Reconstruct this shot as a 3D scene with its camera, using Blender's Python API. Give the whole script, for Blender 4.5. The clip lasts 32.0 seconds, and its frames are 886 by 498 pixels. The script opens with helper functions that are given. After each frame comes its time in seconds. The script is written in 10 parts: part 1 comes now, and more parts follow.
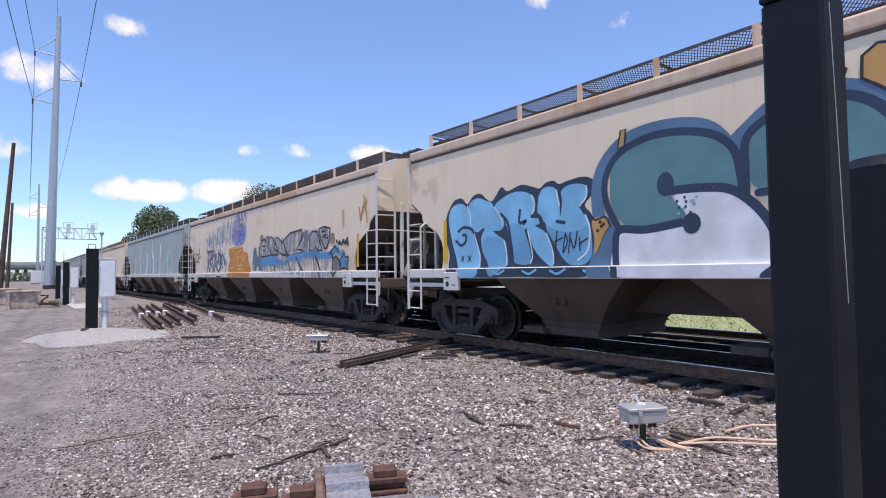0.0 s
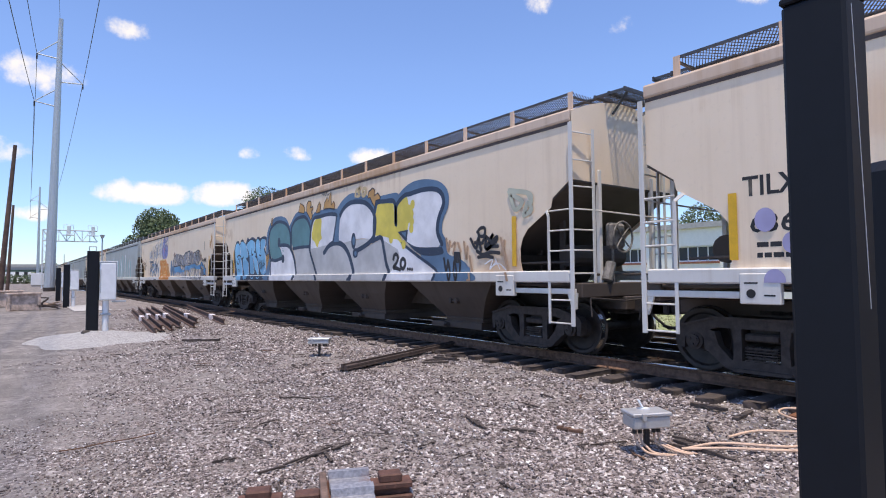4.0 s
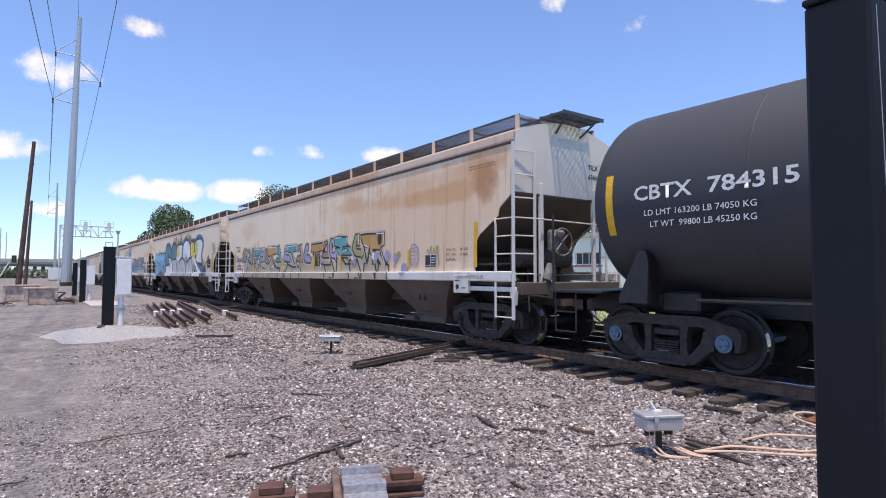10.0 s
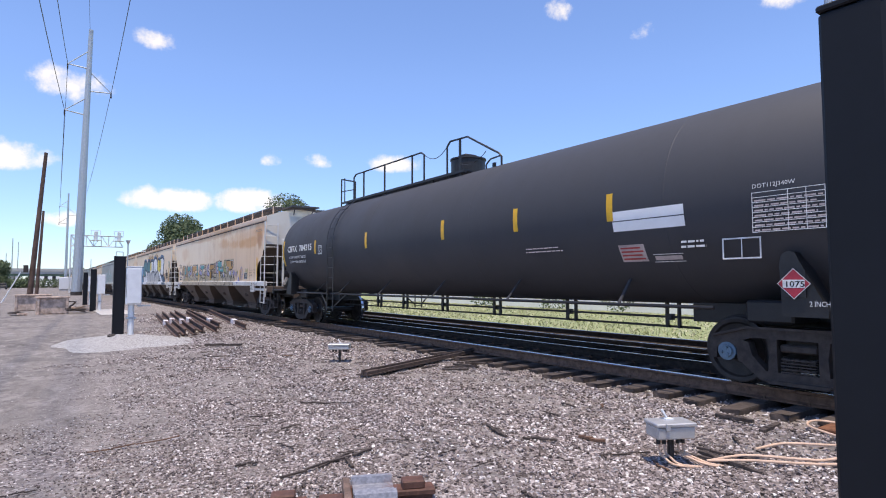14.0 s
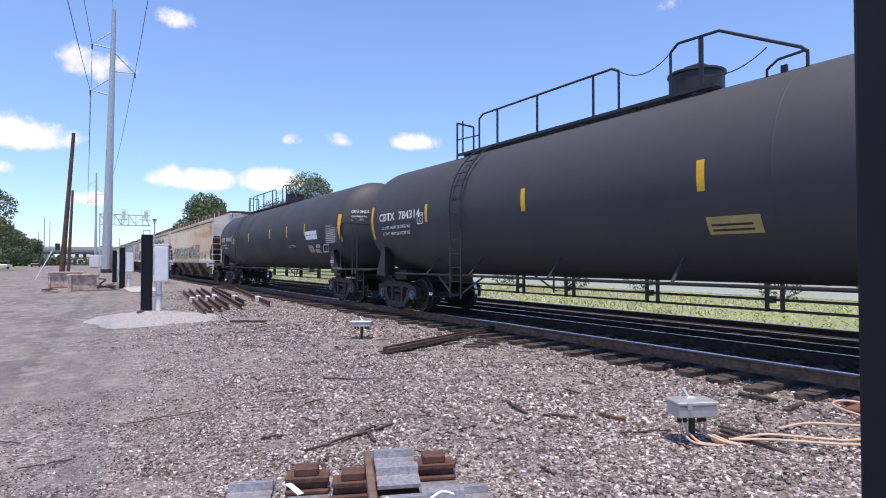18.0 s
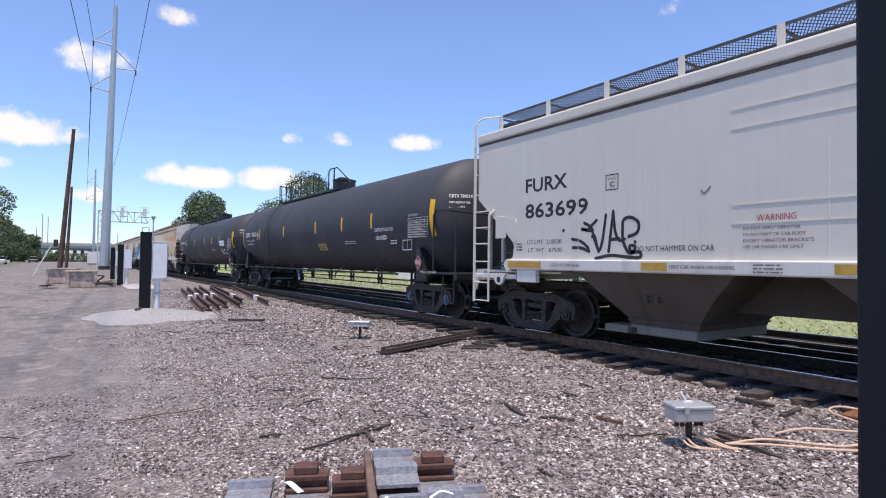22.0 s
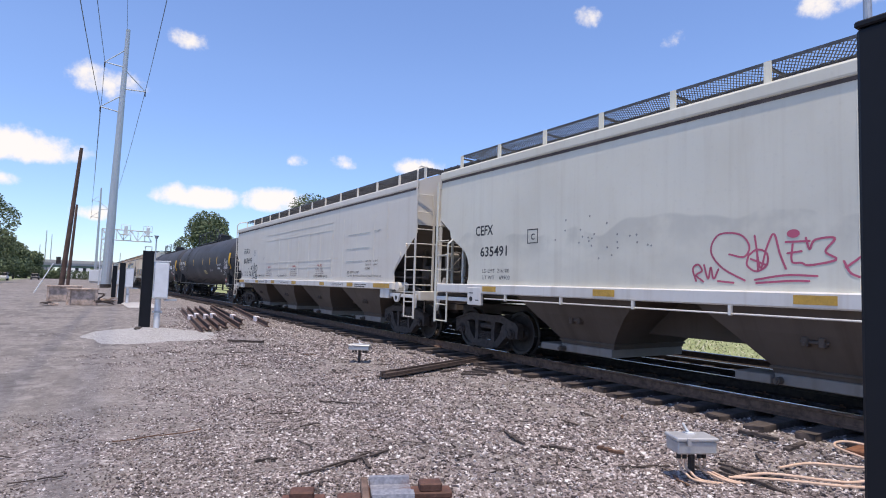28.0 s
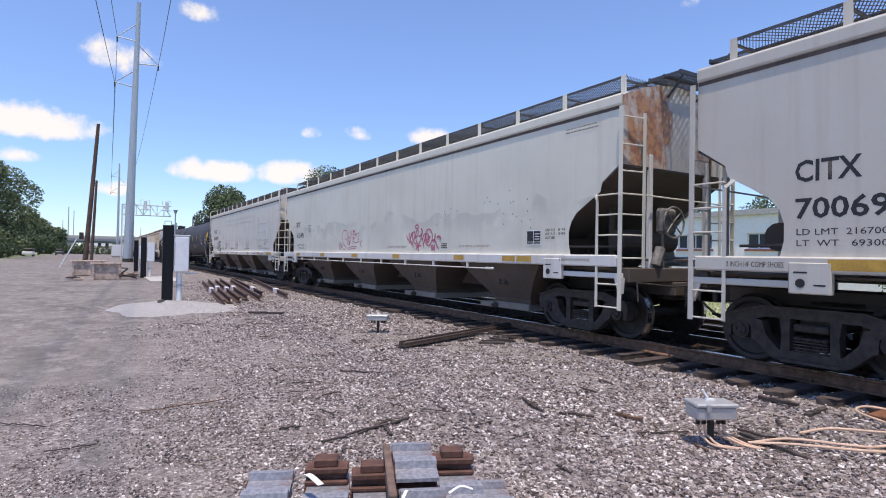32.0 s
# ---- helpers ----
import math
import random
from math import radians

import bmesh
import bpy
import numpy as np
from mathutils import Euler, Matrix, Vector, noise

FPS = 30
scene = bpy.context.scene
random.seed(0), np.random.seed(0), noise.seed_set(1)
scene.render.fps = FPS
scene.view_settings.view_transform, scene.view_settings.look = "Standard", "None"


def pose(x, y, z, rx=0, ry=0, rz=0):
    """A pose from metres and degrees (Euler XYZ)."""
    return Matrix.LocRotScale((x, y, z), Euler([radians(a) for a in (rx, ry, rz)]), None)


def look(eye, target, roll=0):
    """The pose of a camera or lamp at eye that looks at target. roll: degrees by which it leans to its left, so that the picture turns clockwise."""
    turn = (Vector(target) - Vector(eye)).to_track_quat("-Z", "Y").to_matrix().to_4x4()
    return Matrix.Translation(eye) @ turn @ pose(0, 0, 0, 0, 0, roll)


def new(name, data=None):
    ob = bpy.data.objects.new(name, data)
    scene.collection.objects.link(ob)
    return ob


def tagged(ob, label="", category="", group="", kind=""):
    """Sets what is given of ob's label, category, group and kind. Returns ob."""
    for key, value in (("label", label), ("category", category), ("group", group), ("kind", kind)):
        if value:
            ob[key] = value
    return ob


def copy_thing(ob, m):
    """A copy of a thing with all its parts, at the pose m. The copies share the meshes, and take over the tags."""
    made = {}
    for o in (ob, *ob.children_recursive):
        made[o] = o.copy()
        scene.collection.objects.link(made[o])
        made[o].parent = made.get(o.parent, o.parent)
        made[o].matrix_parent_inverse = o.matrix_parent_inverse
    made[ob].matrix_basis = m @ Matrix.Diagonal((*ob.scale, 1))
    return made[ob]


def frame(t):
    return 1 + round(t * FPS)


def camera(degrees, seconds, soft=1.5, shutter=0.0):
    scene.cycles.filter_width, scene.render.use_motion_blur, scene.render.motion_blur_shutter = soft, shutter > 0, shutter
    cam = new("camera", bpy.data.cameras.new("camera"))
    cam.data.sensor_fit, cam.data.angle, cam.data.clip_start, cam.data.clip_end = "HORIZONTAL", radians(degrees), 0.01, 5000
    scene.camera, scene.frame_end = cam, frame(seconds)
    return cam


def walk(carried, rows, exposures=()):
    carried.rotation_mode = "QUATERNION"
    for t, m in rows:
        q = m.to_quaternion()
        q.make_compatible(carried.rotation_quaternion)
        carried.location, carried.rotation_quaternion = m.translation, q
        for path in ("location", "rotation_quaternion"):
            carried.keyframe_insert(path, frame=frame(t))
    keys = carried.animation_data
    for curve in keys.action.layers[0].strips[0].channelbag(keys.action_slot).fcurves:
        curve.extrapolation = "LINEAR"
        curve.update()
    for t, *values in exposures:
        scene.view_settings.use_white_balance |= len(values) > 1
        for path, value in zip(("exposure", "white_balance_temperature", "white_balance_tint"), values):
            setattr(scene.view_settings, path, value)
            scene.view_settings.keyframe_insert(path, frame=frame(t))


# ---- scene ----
cam = camera(76.34, 32.0, soft=1.05)
PATH = [
    (0.0, 0.041, -0.032, 1.622, 37.09, 2.33, -0.67),
    (0.5, 0.036, -0.033, 1.622, 37.03, 2.96, -0.75),
    (1.0, 0.030, -0.031, 1.622, 36.78, 3.41, -0.93),
    (1.5, 0.030, -0.022, 1.622, 36.61, 3.52, -1.01),
    (2.0, 0.032, 0.001, 1.622, 36.56, 3.39, -1.00),
    (2.5, 0.022, -0.010, 1.622, 36.73, 3.19, -0.78),
    (3.0, 0.032, 0.002, 1.622, 36.93, 2.93, -0.71),
    (3.5, 0.029, -0.001, 1.622, 37.03, 2.71, -0.59),
    (5.5, 0.022, -0.008, 1.622, 36.96, 2.80, -0.08),
    (6.0, 0.024, -0.003, 1.622, 36.80, 2.90, -0.08),
    (6.5, 0.019, -0.011, 1.622, 36.65, 2.99, -0.04),
    (7.0, 0.026, -0.000, 1.622, 36.50, 3.01, -0.03),
    (7.5, 0.025, -0.001, 1.622, 36.33, 2.93, -0.06),
    (8.0, 0.019, -0.002, 1.622, 36.18, 2.71, -0.08),
    (8.5, 0.018, -0.006, 1.622, 36.04, 2.51, -0.02),
    (9.0, 0.019, -0.000, 1.622, 35.97, 2.42, -0.02),
    (9.5, 0.018, -0.001, 1.622, 35.92, 2.45, 0.04),
    (10.0, 0.012, -0.002, 1.622, 35.91, 2.60, 0.14),
    (10.5, 0.011, 0.000, 1.622, 35.89, 2.69, 0.13),
    (11.0, 0.012, -0.002, 1.622, 35.88, 2.83, 0.15),
    (11.5, 0.011, -0.007, 1.622, 35.93, 3.09, 0.14),
    (12.0, 0.010, -0.002, 1.622, 35.95, 3.40, 0.14),
    (12.5, 0.001, -0.005, 1.622, 35.89, 3.72, 0.22),
    (13.0, -0.000, -0.001, 1.622, 35.66, 3.85, 0.23),
    (13.5, -0.002, 0.002, 1.622, 35.35, 3.72, 0.14),
    (14.0, 0.001, 0.004, 1.622, 35.15, 3.40, -0.10),
    (14.5, 0.009, 0.008, 1.622, 35.19, 2.85, -0.47),
    (16.5, 0.013, -0.003, 1.622, 35.05, 0.82, -0.77),
    (17.0, 0.021, 0.012, 1.622, 34.31, 0.72, -0.50),
    (17.5, 0.010, 0.002, 1.622, 33.58, 0.81, -0.33),
    (18.0, 0.006, 0.002, 1.622, 33.02, 1.17, -0.07),
    (18.5, -0.006, 0.001, 1.622, 32.69, 1.65, 0.25),
    (19.0, -0.016, -0.005, 1.622, 32.58, 2.13, 0.62),
    (19.5, -0.017, 0.000, 1.622, 32.72, 2.45, 0.98),
    (20.0, -0.017, -0.001, 1.622, 32.94, 2.46, 1.03),
    (20.5, -0.020, 0.004, 1.622, 33.14, 2.21, 1.00),
    (21.0, -0.026, -0.009, 1.622, 33.18, 1.78, 0.82),
    (21.5, -0.016, 0.010, 1.622, 33.18, 1.42, 0.70),
    (22.0, -0.018, -0.004, 1.622, 33.17, 1.31, 0.71),
    (22.5, -0.015, 0.003, 1.622, 33.23, 1.39, 0.84),
    (23.0, -0.014, 0.007, 1.622, 33.34, 1.66, 1.01),
    (23.5, -0.017, 0.001, 1.622, 33.46, 1.86, 1.07),
    (24.0, -0.017, -0.002, 1.622, 33.62, 1.96, 1.18),
    (24.5, -0.011, 0.004, 1.622, 33.77, 1.97, 1.15),
    (25.0, -0.014, -0.002, 1.622, 33.83, 2.06, 1.24),
    (25.5, -0.013, 0.005, 1.622, 33.74, 2.41, 1.35),
    (27.5, -0.020, -0.002, 1.622, 32.96, 3.92, 1.82),
    (28.0, -0.019, -0.003, 1.622, 32.93, 3.79, 1.79),
    (28.5, -0.016, 0.002, 1.622, 32.85, 3.55, 1.74),
    (29.0, -0.021, -0.006, 1.622, 32.51, 3.28, 1.85),
    (29.5, -0.026, 0.003, 1.622, 31.98, 2.94, 2.08),
    (30.0, -0.031, 0.006, 1.622, 31.46, 2.50, 2.12),
    (30.5, -0.035, 0.003, 1.622, 31.01, 1.91, 2.02),
    (31.0, -0.024, 0.013, 1.622, 30.83, 1.24, 1.64),
    (31.5, -0.022, 0.011, 1.622, 30.98, 0.75, 1.22),
    (32.0, -0.020, 0.015, 1.622, 31.38, 0.71, 1.01),
]


def view(x, y, z, yaw, pitch, roll):
    """A camera pose: yaw to the right of the track's direction, pitch upwards, degrees."""
    a, b = radians(yaw), radians(pitch)
    ahead = Vector((math.sin(a) * math.cos(b), math.cos(a) * math.cos(b), math.sin(b)))
    return look((x, y, z), Vector((x, y, z)) + ahead, roll)


walk(cam, [(t, view(*r)) for t, *r in PATH], [(0, 0.41, 7200, 14), (9, 0.41, 7200, 14), (11.5, 0.47, 7200, 14), (19.5, 0.47, 7200, 14), (21.5, 0.40, 7200, 14), (32, 0.35, 7200, 14)])

# ---- light ----
SUN_EL, SUN_AZ = 76, 214  # degrees; azimuth clockwise from the track's far direction
sun = new("sun", bpy.data.lights.new("sun", "SUN"))
sun.data.energy, sun.data.angle, sun.data.color = 3.3, radians(1.0), (1.0, 0.94, 0.85)
sun.matrix_world = look((0, 0, 0), (-math.sin(radians(SUN_AZ)) * math.cos(radians(SUN_EL)), -math.cos(radians(SUN_AZ)) * math.cos(radians(SUN_EL)), -math.sin(radians(SUN_EL))))
sun.location = (0, 0, 60)


def build_world():
    """Clear summer sky with small fair-weather clouds."""
    w = bpy.data.worlds.new("sky")
    scene.world = w
    w.use_nodes = True
    nt = w.node_tree
    nt.nodes.clear()
    out, bg, sky = (nt.nodes.new(k) for k in ("ShaderNodeOutputWorld", "ShaderNodeBackground", "ShaderNodeTexSky"))
    sky.sky_type, sky.sun_disc = "NISHITA", False
    sky.sun_elevation, sky.sun_rotation = radians(SUN_EL), radians(SUN_AZ)
    sky.air_density, sky.dust_density, sky.ozone_density = 1.0, 0.1, 3.0
    coord, sep = nt.nodes.new("ShaderNodeTexCoord"), nt.nodes.new("ShaderNodeSeparateXYZ")
    nt.links.new(coord.outputs["Generated"], sep.inputs[0])

    def m(op, a, b=None, c=None):
        n = nt.nodes.new("ShaderNodeMath")
        n.operation = op
        for i, v in enumerate((a, b, c)):
            if v is None:
                continue
            if isinstance(v, (int, float)):
                n.inputs[i].default_value = v
            else:
                nt.links.new(v, n.inputs[i])
        return n.outputs[0]

    az = m("ARCTAN2", sep.outputs[0], sep.outputs[1])
    el = m("ARCSINE", sep.outputs[2])
    puff = nt.nodes.new("ShaderNodeTexNoise")
    puff.inputs["Scale"].default_value, puff.inputs["Detail"].default_value, puff.inputs["Roughness"].default_value = 26, 7, 0.62
    nt.links.new(coord.outputs["Generated"], puff.inputs["Vector"])
    cover = None
    # azimuth, elevation, half width, half height in degrees, density
    for a0, e0, wa, we, dens in ((-5.0, 10.2, 5.2, 2.0, 1.35), (9.2, 7.4, 4.4, 1.5, 1.25), (16.1, 7.6, 3.8, 1.6, 1.25), (17.9, 11.7, 1.3, 0.8, 0.62), (22.6, 11.9, 1.4, 0.9, 0.58), (1.0, 16.4, 3.0, 1.9, 0.66),
                                 (7.6, 21.3, 2.4, 1.2, 0.6), (55.2, 23.0, 1.4, 1.2, 0.45), (68.5, 24.5, 4.0, 2.6, 0.85), (30.3, 11.8, 3.2, 1.3, 0.8), (0.9, 5.3, 2.0, 0.9, 0.85), (-5.8, 7.5, 1.8, 0.8, 0.55),
                                 (47, 25.5, 1.6, 1.2, 0.5), (-30, 14, 8, 3, 0.9), (-70, 22, 9, 4, 0.9), (120, 25, 10, 4, 0.9), (175, 16, 12, 4, 0.9), (-130, 20, 10, 4, 0.9), (88, 13, 7, 3, 0.9)):
        da = m("MULTIPLY", m("SUBTRACT", az, radians(a0)), 1 / radians(wa))
        de = m("MULTIPLY", m("SUBTRACT", el, radians(e0)), 1 / radians(we))
        low = m("MAXIMUM", m("MULTIPLY", de, -1.5), de)
        r2 = m("ADD", m("MULTIPLY", da, da), m("MULTIPLY", low, low))
        v = m("MULTIPLY", m("SUBTRACT", 1.0, r2), dens)
        cover = v if cover is None else m("MAXIMUM", cover, v)
    body = m("ADD", cover, m("MULTIPLY", m("SUBTRACT", puff.outputs["Fac"], 0.5), 2.5))
    mask = nt.nodes.new("ShaderNodeMapRange")
    mask.interpolation_type = "SMOOTHSTEP"
    mask.inputs["From Min"].default_value, mask.inputs["From Max"].default_value = 0.05, 0.95
    nt.links.new(body, mask.inputs["Value"])
    mix = nt.nodes.new("ShaderNodeMix")
    mix.data_type = "RGBA"
    nt.links.new(m("MULTIPLY", mask.outputs[0], 0.92), mix.inputs["Factor"])
    tint = nt.nodes.new("ShaderNodeMix")
    tint.data_type, tint.blend_type = "RGBA", "MULTIPLY"
    tint.inputs["Factor"].default_value = 1.0
    low = nt.nodes.new("ShaderNodeMix")
    low.data_type, low.blend_type = "RGBA", "MULTIPLY"
    near = nt.nodes.new("ShaderNodeMapRange")
    near.inputs["From Min"].default_value, near.inputs["From Max"].default_value = radians(20), 0.0
    nt.links.new(el, near.inputs["Value"])
    nt.links.new(near.outputs[0], low.inputs["Factor"])
    nt.links.new(sky.outputs[0], low.inputs["A"])
    low.inputs["B"].default_value = (0.74, 0.82, 0.90, 1)
    nt.links.new(low.outputs["Result"], tint.inputs["A"])
    tint.inputs["B"].default_value = SKY_TINT
    nt.links.new(tint.outputs["Result"], mix.inputs["A"])
    mix.inputs["B"].default_value = CLOUD
    nt.links.new(mix.outputs["Result"], bg.inputs["Color"])
    bg.inputs["Strength"].default_value = SKY_STRENGTH
    nt.links.new(bg.outputs[0], out.inputs[0])


SKY_TINT, CLOUD, SKY_STRENGTH = (0.865, 0.985, 1.245, 1), (5.5, 5.5, 5.55, 1), 0.143
build_world()

# ---- materials ----


class Mat:
    """A small builder of node materials."""

    def __init__(self, name, rough=0.6, metal=0.0):
        self.m = bpy.data.materials.new(name)
        self.m.use_nodes = True
        self.nt = self.m.node_tree
        self.b = self.nt.nodes["Principled BSDF"]
        self.b.inputs["Roughness"].default_value, self.b.inputs["Metallic"].default_value = rough, metal
        self.tc = self.nt.nodes.new("ShaderNodeTexCoord")

    def put(self, v, socket):
        if isinstance(v, (int, float)):
            socket.default_value = v
        elif isinstance(v, tuple):
            socket.default_value = v if len(v) == 4 else (*v, 1)
        else:
            self.nt.links.new(v, socket)

    def noise(self, scale, detail=4, rough=0.55, stretch=(1, 1, 1), space="Object"):
        mp, n = self.nt.nodes.new("ShaderNodeMapping"), self.nt.nodes.new("ShaderNodeTexNoise")
        mp.inputs["Scale"].default_value = stretch
        self.nt.links.new(self.tc.outputs[space], mp.inputs["Vector"])
        self.nt.links.new(mp.outputs[0], n.inputs["Vector"])
        n.inputs["Scale"].default_value, n.inputs["Detail"].default_value, n.inputs["Roughness"].default_value = scale, detail, rough
        return n.outputs["Fac"]

    def cells(self, scale, out="Color"):
        n = self.nt.nodes.new("ShaderNodeTexVoronoi")
        n.inputs["Scale"].default_value = scale
        self.nt.links.new(self.tc.outputs["Object"], n.inputs["Vector"])
        return n.outputs[out]

    def axis(self, i):
        s = self.nt.nodes.new("ShaderNodeSeparateXYZ")
        self.nt.links.new(self.tc.outputs["Object"], s.inputs[0])
        return s.outputs[i]

    def math(self, op, a, b=0.0):
        n = self.nt.nodes.new("ShaderNodeMath")
        n.operation = op
        self.put(a, n.inputs[0]), self.put(b, n.inputs[1])
        return n.outputs[0]

    def ramp(self, v, lo, hi, a=0.0, b=1.0):
        n = self.nt.nodes.new("ShaderNodeMapRange")
        n.interpolation_type = "SMOOTHSTEP"
        for i, x in enumerate((v, lo, hi, a, b)):
            self.put(x, n.inputs[i])
        return n.outputs[0]

    def mix(self, f, a, b, mode="MIX"):
        n = self.nt.nodes.new("ShaderNodeMix")
        n.data_type, n.blend_type = "RGBA", mode
        self.put(f, n.inputs["Factor"]), self.put(a, n.inputs["A"]), self.put(b, n.inputs["B"])
        return n.outputs["Result"]

    def island(self):
        return self.nt.nodes.new("ShaderNodeNewGeometry").outputs["Random Per Island"]

    def rand(self):
        return self.nt.nodes.new("ShaderNodeObjectInfo").outputs["Random"]

    def colours(self, v, stops):
        n = self.nt.nodes.new("ShaderNodeValToRGB")
        e = n.color_ramp.elements
        for i, (p, c) in enumerate(stops):
            x = e[i] if i < 2 else e.new(p)
            x.position, x.color = p, (*c, 1)
        self.put(v, n.inputs[0])
        return n.outputs[0]

    def done(self, colour, bump=None, height=0.01, strength=0.6, rough=None):
        self.put(colour, self.b.inputs["Base Color"])
        if rough is not None:
            self.put(rough, self.b.inputs["Roughness"])
        if bump is not None:
            n = self.nt.nodes.new("ShaderNodeBump")
            n.inputs["Strength"].default_value, n.inputs["Distance"].default_value = strength, height
            self.put(bump, n.inputs["Height"])
            self.nt.links.new(n.outputs[0], self.b.inputs["Normal"])
        return self.m


def plain(name, c, rough=0.6, metal=0.0, vary=0.25, scale=6.0, bump=0.003):
    """A nearly plain surface with mottling at two scales."""
    k = Mat(name, rough, metal)
    n1, n2 = k.noise(scale, 5), k.noise(scale * 9, 3)
    f = k.math("ADD", k.math("MULTIPLY", n1, 0.65), k.math("MULTIPLY", n2, 0.35))
    dark, light = tuple(x * (1 - vary) for x in c), tuple(min(1, x * (1 + vary)) for x in c)
    return k.done(k.mix(k.ramp(f, 0.3, 0.7), dark, light), n2, bump)


def car_paint(name, base, rust=0.0, dirt=0.35, streak=0.3, rough=0.55, gloss_var=0.1, buckle=0.02, extra=None):
    """Weathered enamel on sheet steel: run marks downwards, dust low down, rust bloom."""
    k = Mat(name, rough)
    blot, fine = k.noise(0.55, 6, 0.6), k.noise(14, 4)
    runs = k.noise(1.0, 5, 0.6, (0.6, 5.5, 0.22))
    grime = k.math("MULTIPLY", k.ramp(runs, 0.46, 0.8), streak)
    c = k.mix(k.math("MULTIPLY", k.ramp(blot, 0.35, 0.75), dirt), base, tuple(x * y for x, y in zip(base, (0.74, 0.68, 0.6))))
    c = k.mix(grime, c, tuple(x * y for x, y in zip(base, (0.55, 0.45, 0.36))))
    if rust:
        big = k.noise(0.42, 4, 0.55, (1, 0.7, 1.1))
        r = k.math("MULTIPLY", k.ramp(k.math("ADD", big, k.math("MULTIPLY", runs, 0.35)), 0.78 - 0.16 * rust, 0.98 - 0.1 * rust), 0.75)
        c = k.mix(r, c, (0.52, 0.29, 0.13))
    c = k.mix(k.math("MULTIPLY", k.ramp(fine, 0.55, 0.8), 0.18), c, tuple(x * 0.6 for x in base))
    if extra:
        c = extra(k, c)
    dent = k.noise(0.7 if buckle < 0.03 else 0.5, 3 if buckle < 0.03 else 1)
    return k.done(c, k.math("ADD", dent, k.math("MULTIPLY", fine, 0.02)), buckle, 0.35 if buckle < 0.03 else 0.7, k.ramp(blot, 0.2, 0.8, rough - gloss_var, rough + gloss_var))


def rusty(name, c, rough=0.8, scale=9.0, metal=0.0):
    k = Mat(name, rough, metal)
    n, f = k.noise(scale, 6, 0.65), k.noise(scale * 7, 3)
    col = k.mix(k.ramp(n, 0.35, 0.65), tuple(x * 0.5 for x in c), c)
    col = k.mix(k.math("MULTIPLY", k.ramp(f, 0.55, 0.8), 0.4), col, tuple(min(1, x * 1.8) for x in c))
    return k.done(col, f, 0.004)


def make_ground():
    k = Mat("yard_ground", 0.92)
    x, y = k.axis(0), k.axis(1)
    big, mid, wob = k.noise(0.28, 6, 0.6), k.noise(1.6, 6, 0.62), k.noise(0.35, 3)
    grain, peb = k.noise(38, 5, 0.7), k.cells(30)
    sep = k.nt.nodes.new("ShaderNodeSeparateColor")
    k.put(peb, sep.inputs[0])
    dirt = k.colours(k.math("ADD", k.math("MULTIPLY", big, 0.55), k.math("MULTIPLY", mid, 0.45)), ((0.32, (0.10, 0.088, 0.080)), (0.68, (0.27, 0.238, 0.215)), (0.5, (0.195, 0.172, 0.156))))
    dirt = k.mix(k.math("MULTIPLY", k.ramp(grain, 0.42, 0.75), 0.4), dirt, (0.36, 0.33, 0.31))
    stain = k.noise(0.8, 7, 0.7, (1, 0.45, 1))
    dirt = k.mix(k.math("MULTIPLY", k.ramp(stain, 0.5, 0.66), 0.78), dirt, (0.085, 0.075, 0.07))
    fleck = k.noise(70, 2, 0.5)
    dirt = k.mix(k.math("MULTIPLY", k.ramp(fleck, 0.58, 0.70), 0.6), dirt, (0.45, 0.42, 0.41))
    tone = k.noise(2.6, 6, 0.72, (1, 0.5, 1))
    dirt = k.mix(k.math("MULTIPLY", k.ramp(tone, 0.48, 0.64), 0.65), dirt, (0.36, 0.322, 0.30))
    patch = k.noise(5, 6, 0.75)
    dirt = k.mix(k.math("MULTIPLY", k.ramp(patch, 0.48, 0.64), 0.7), dirt, (0.12, 0.102, 0.094))
    stone = k.colours(sep.outputs[0], ((0.0, (0.10, 0.083, 0.077)), (1.0, (0.50, 0.45, 0.43)), (0.4, (0.21, 0.178, 0.168)), (0.8, (0.32, 0.278, 0.264))))
    edge = k.math("ADD", x, k.math("MULTIPLY", k.math("SUBTRACT", wob, 0.5), 3.0))
    edge = k.math("SUBTRACT", edge, k.math("ADD", k.ramp(y, 4.8, 8.0, -3.4, 0.3), k.ramp(y, 9.0, 25.0, 0.0, 3.0)))
    far = k.ramp(y, 45, 80)
    gravel = k.math("MULTIPLY", k.ramp(edge, -1.0, 1.0), k.math("SUBTRACT", 1.0, far))
    bare = k.ramp(k.noise(0.9, 5, 0.65), 0.52, 0.40, 0.35, 1.0)
    c = k.mix(k.math("MULTIPLY", gravel, bare), dirt, stone)
    # Shade beneath and behind the train, painted as a near-black strip.
    train_shade = k.math("MULTIPLY", k.ramp(x, 7.3, 8.3), k.ramp(x, 13.6, 12.8))
    c = k.mix(k.math("MULTIPLY", train_shade, 0.85), c, (0.03, 0.026, 0.024))
    grass = k.colours(k.noise(9, 5, 0.7), ((0.3, (0.17, 0.215, 0.085)), (0.7, (0.37, 0.40, 0.19))))
    c = k.mix(k.ramp(k.math("ADD", x, k.math("MULTIPLY", wob, 1.5)), 14.2, 15.0), c, grass)
    west = k.math("MULTIPLY", k.ramp(x, -10, -16), k.ramp(y, 40, 60))
    c = k.mix(west, c, grass)
    h = k.math("ADD", grain, k.math("MULTIPLY", k.cells(30, "Distance"), -0.6))
    return k.done(c, h, 0.02, 0.8)


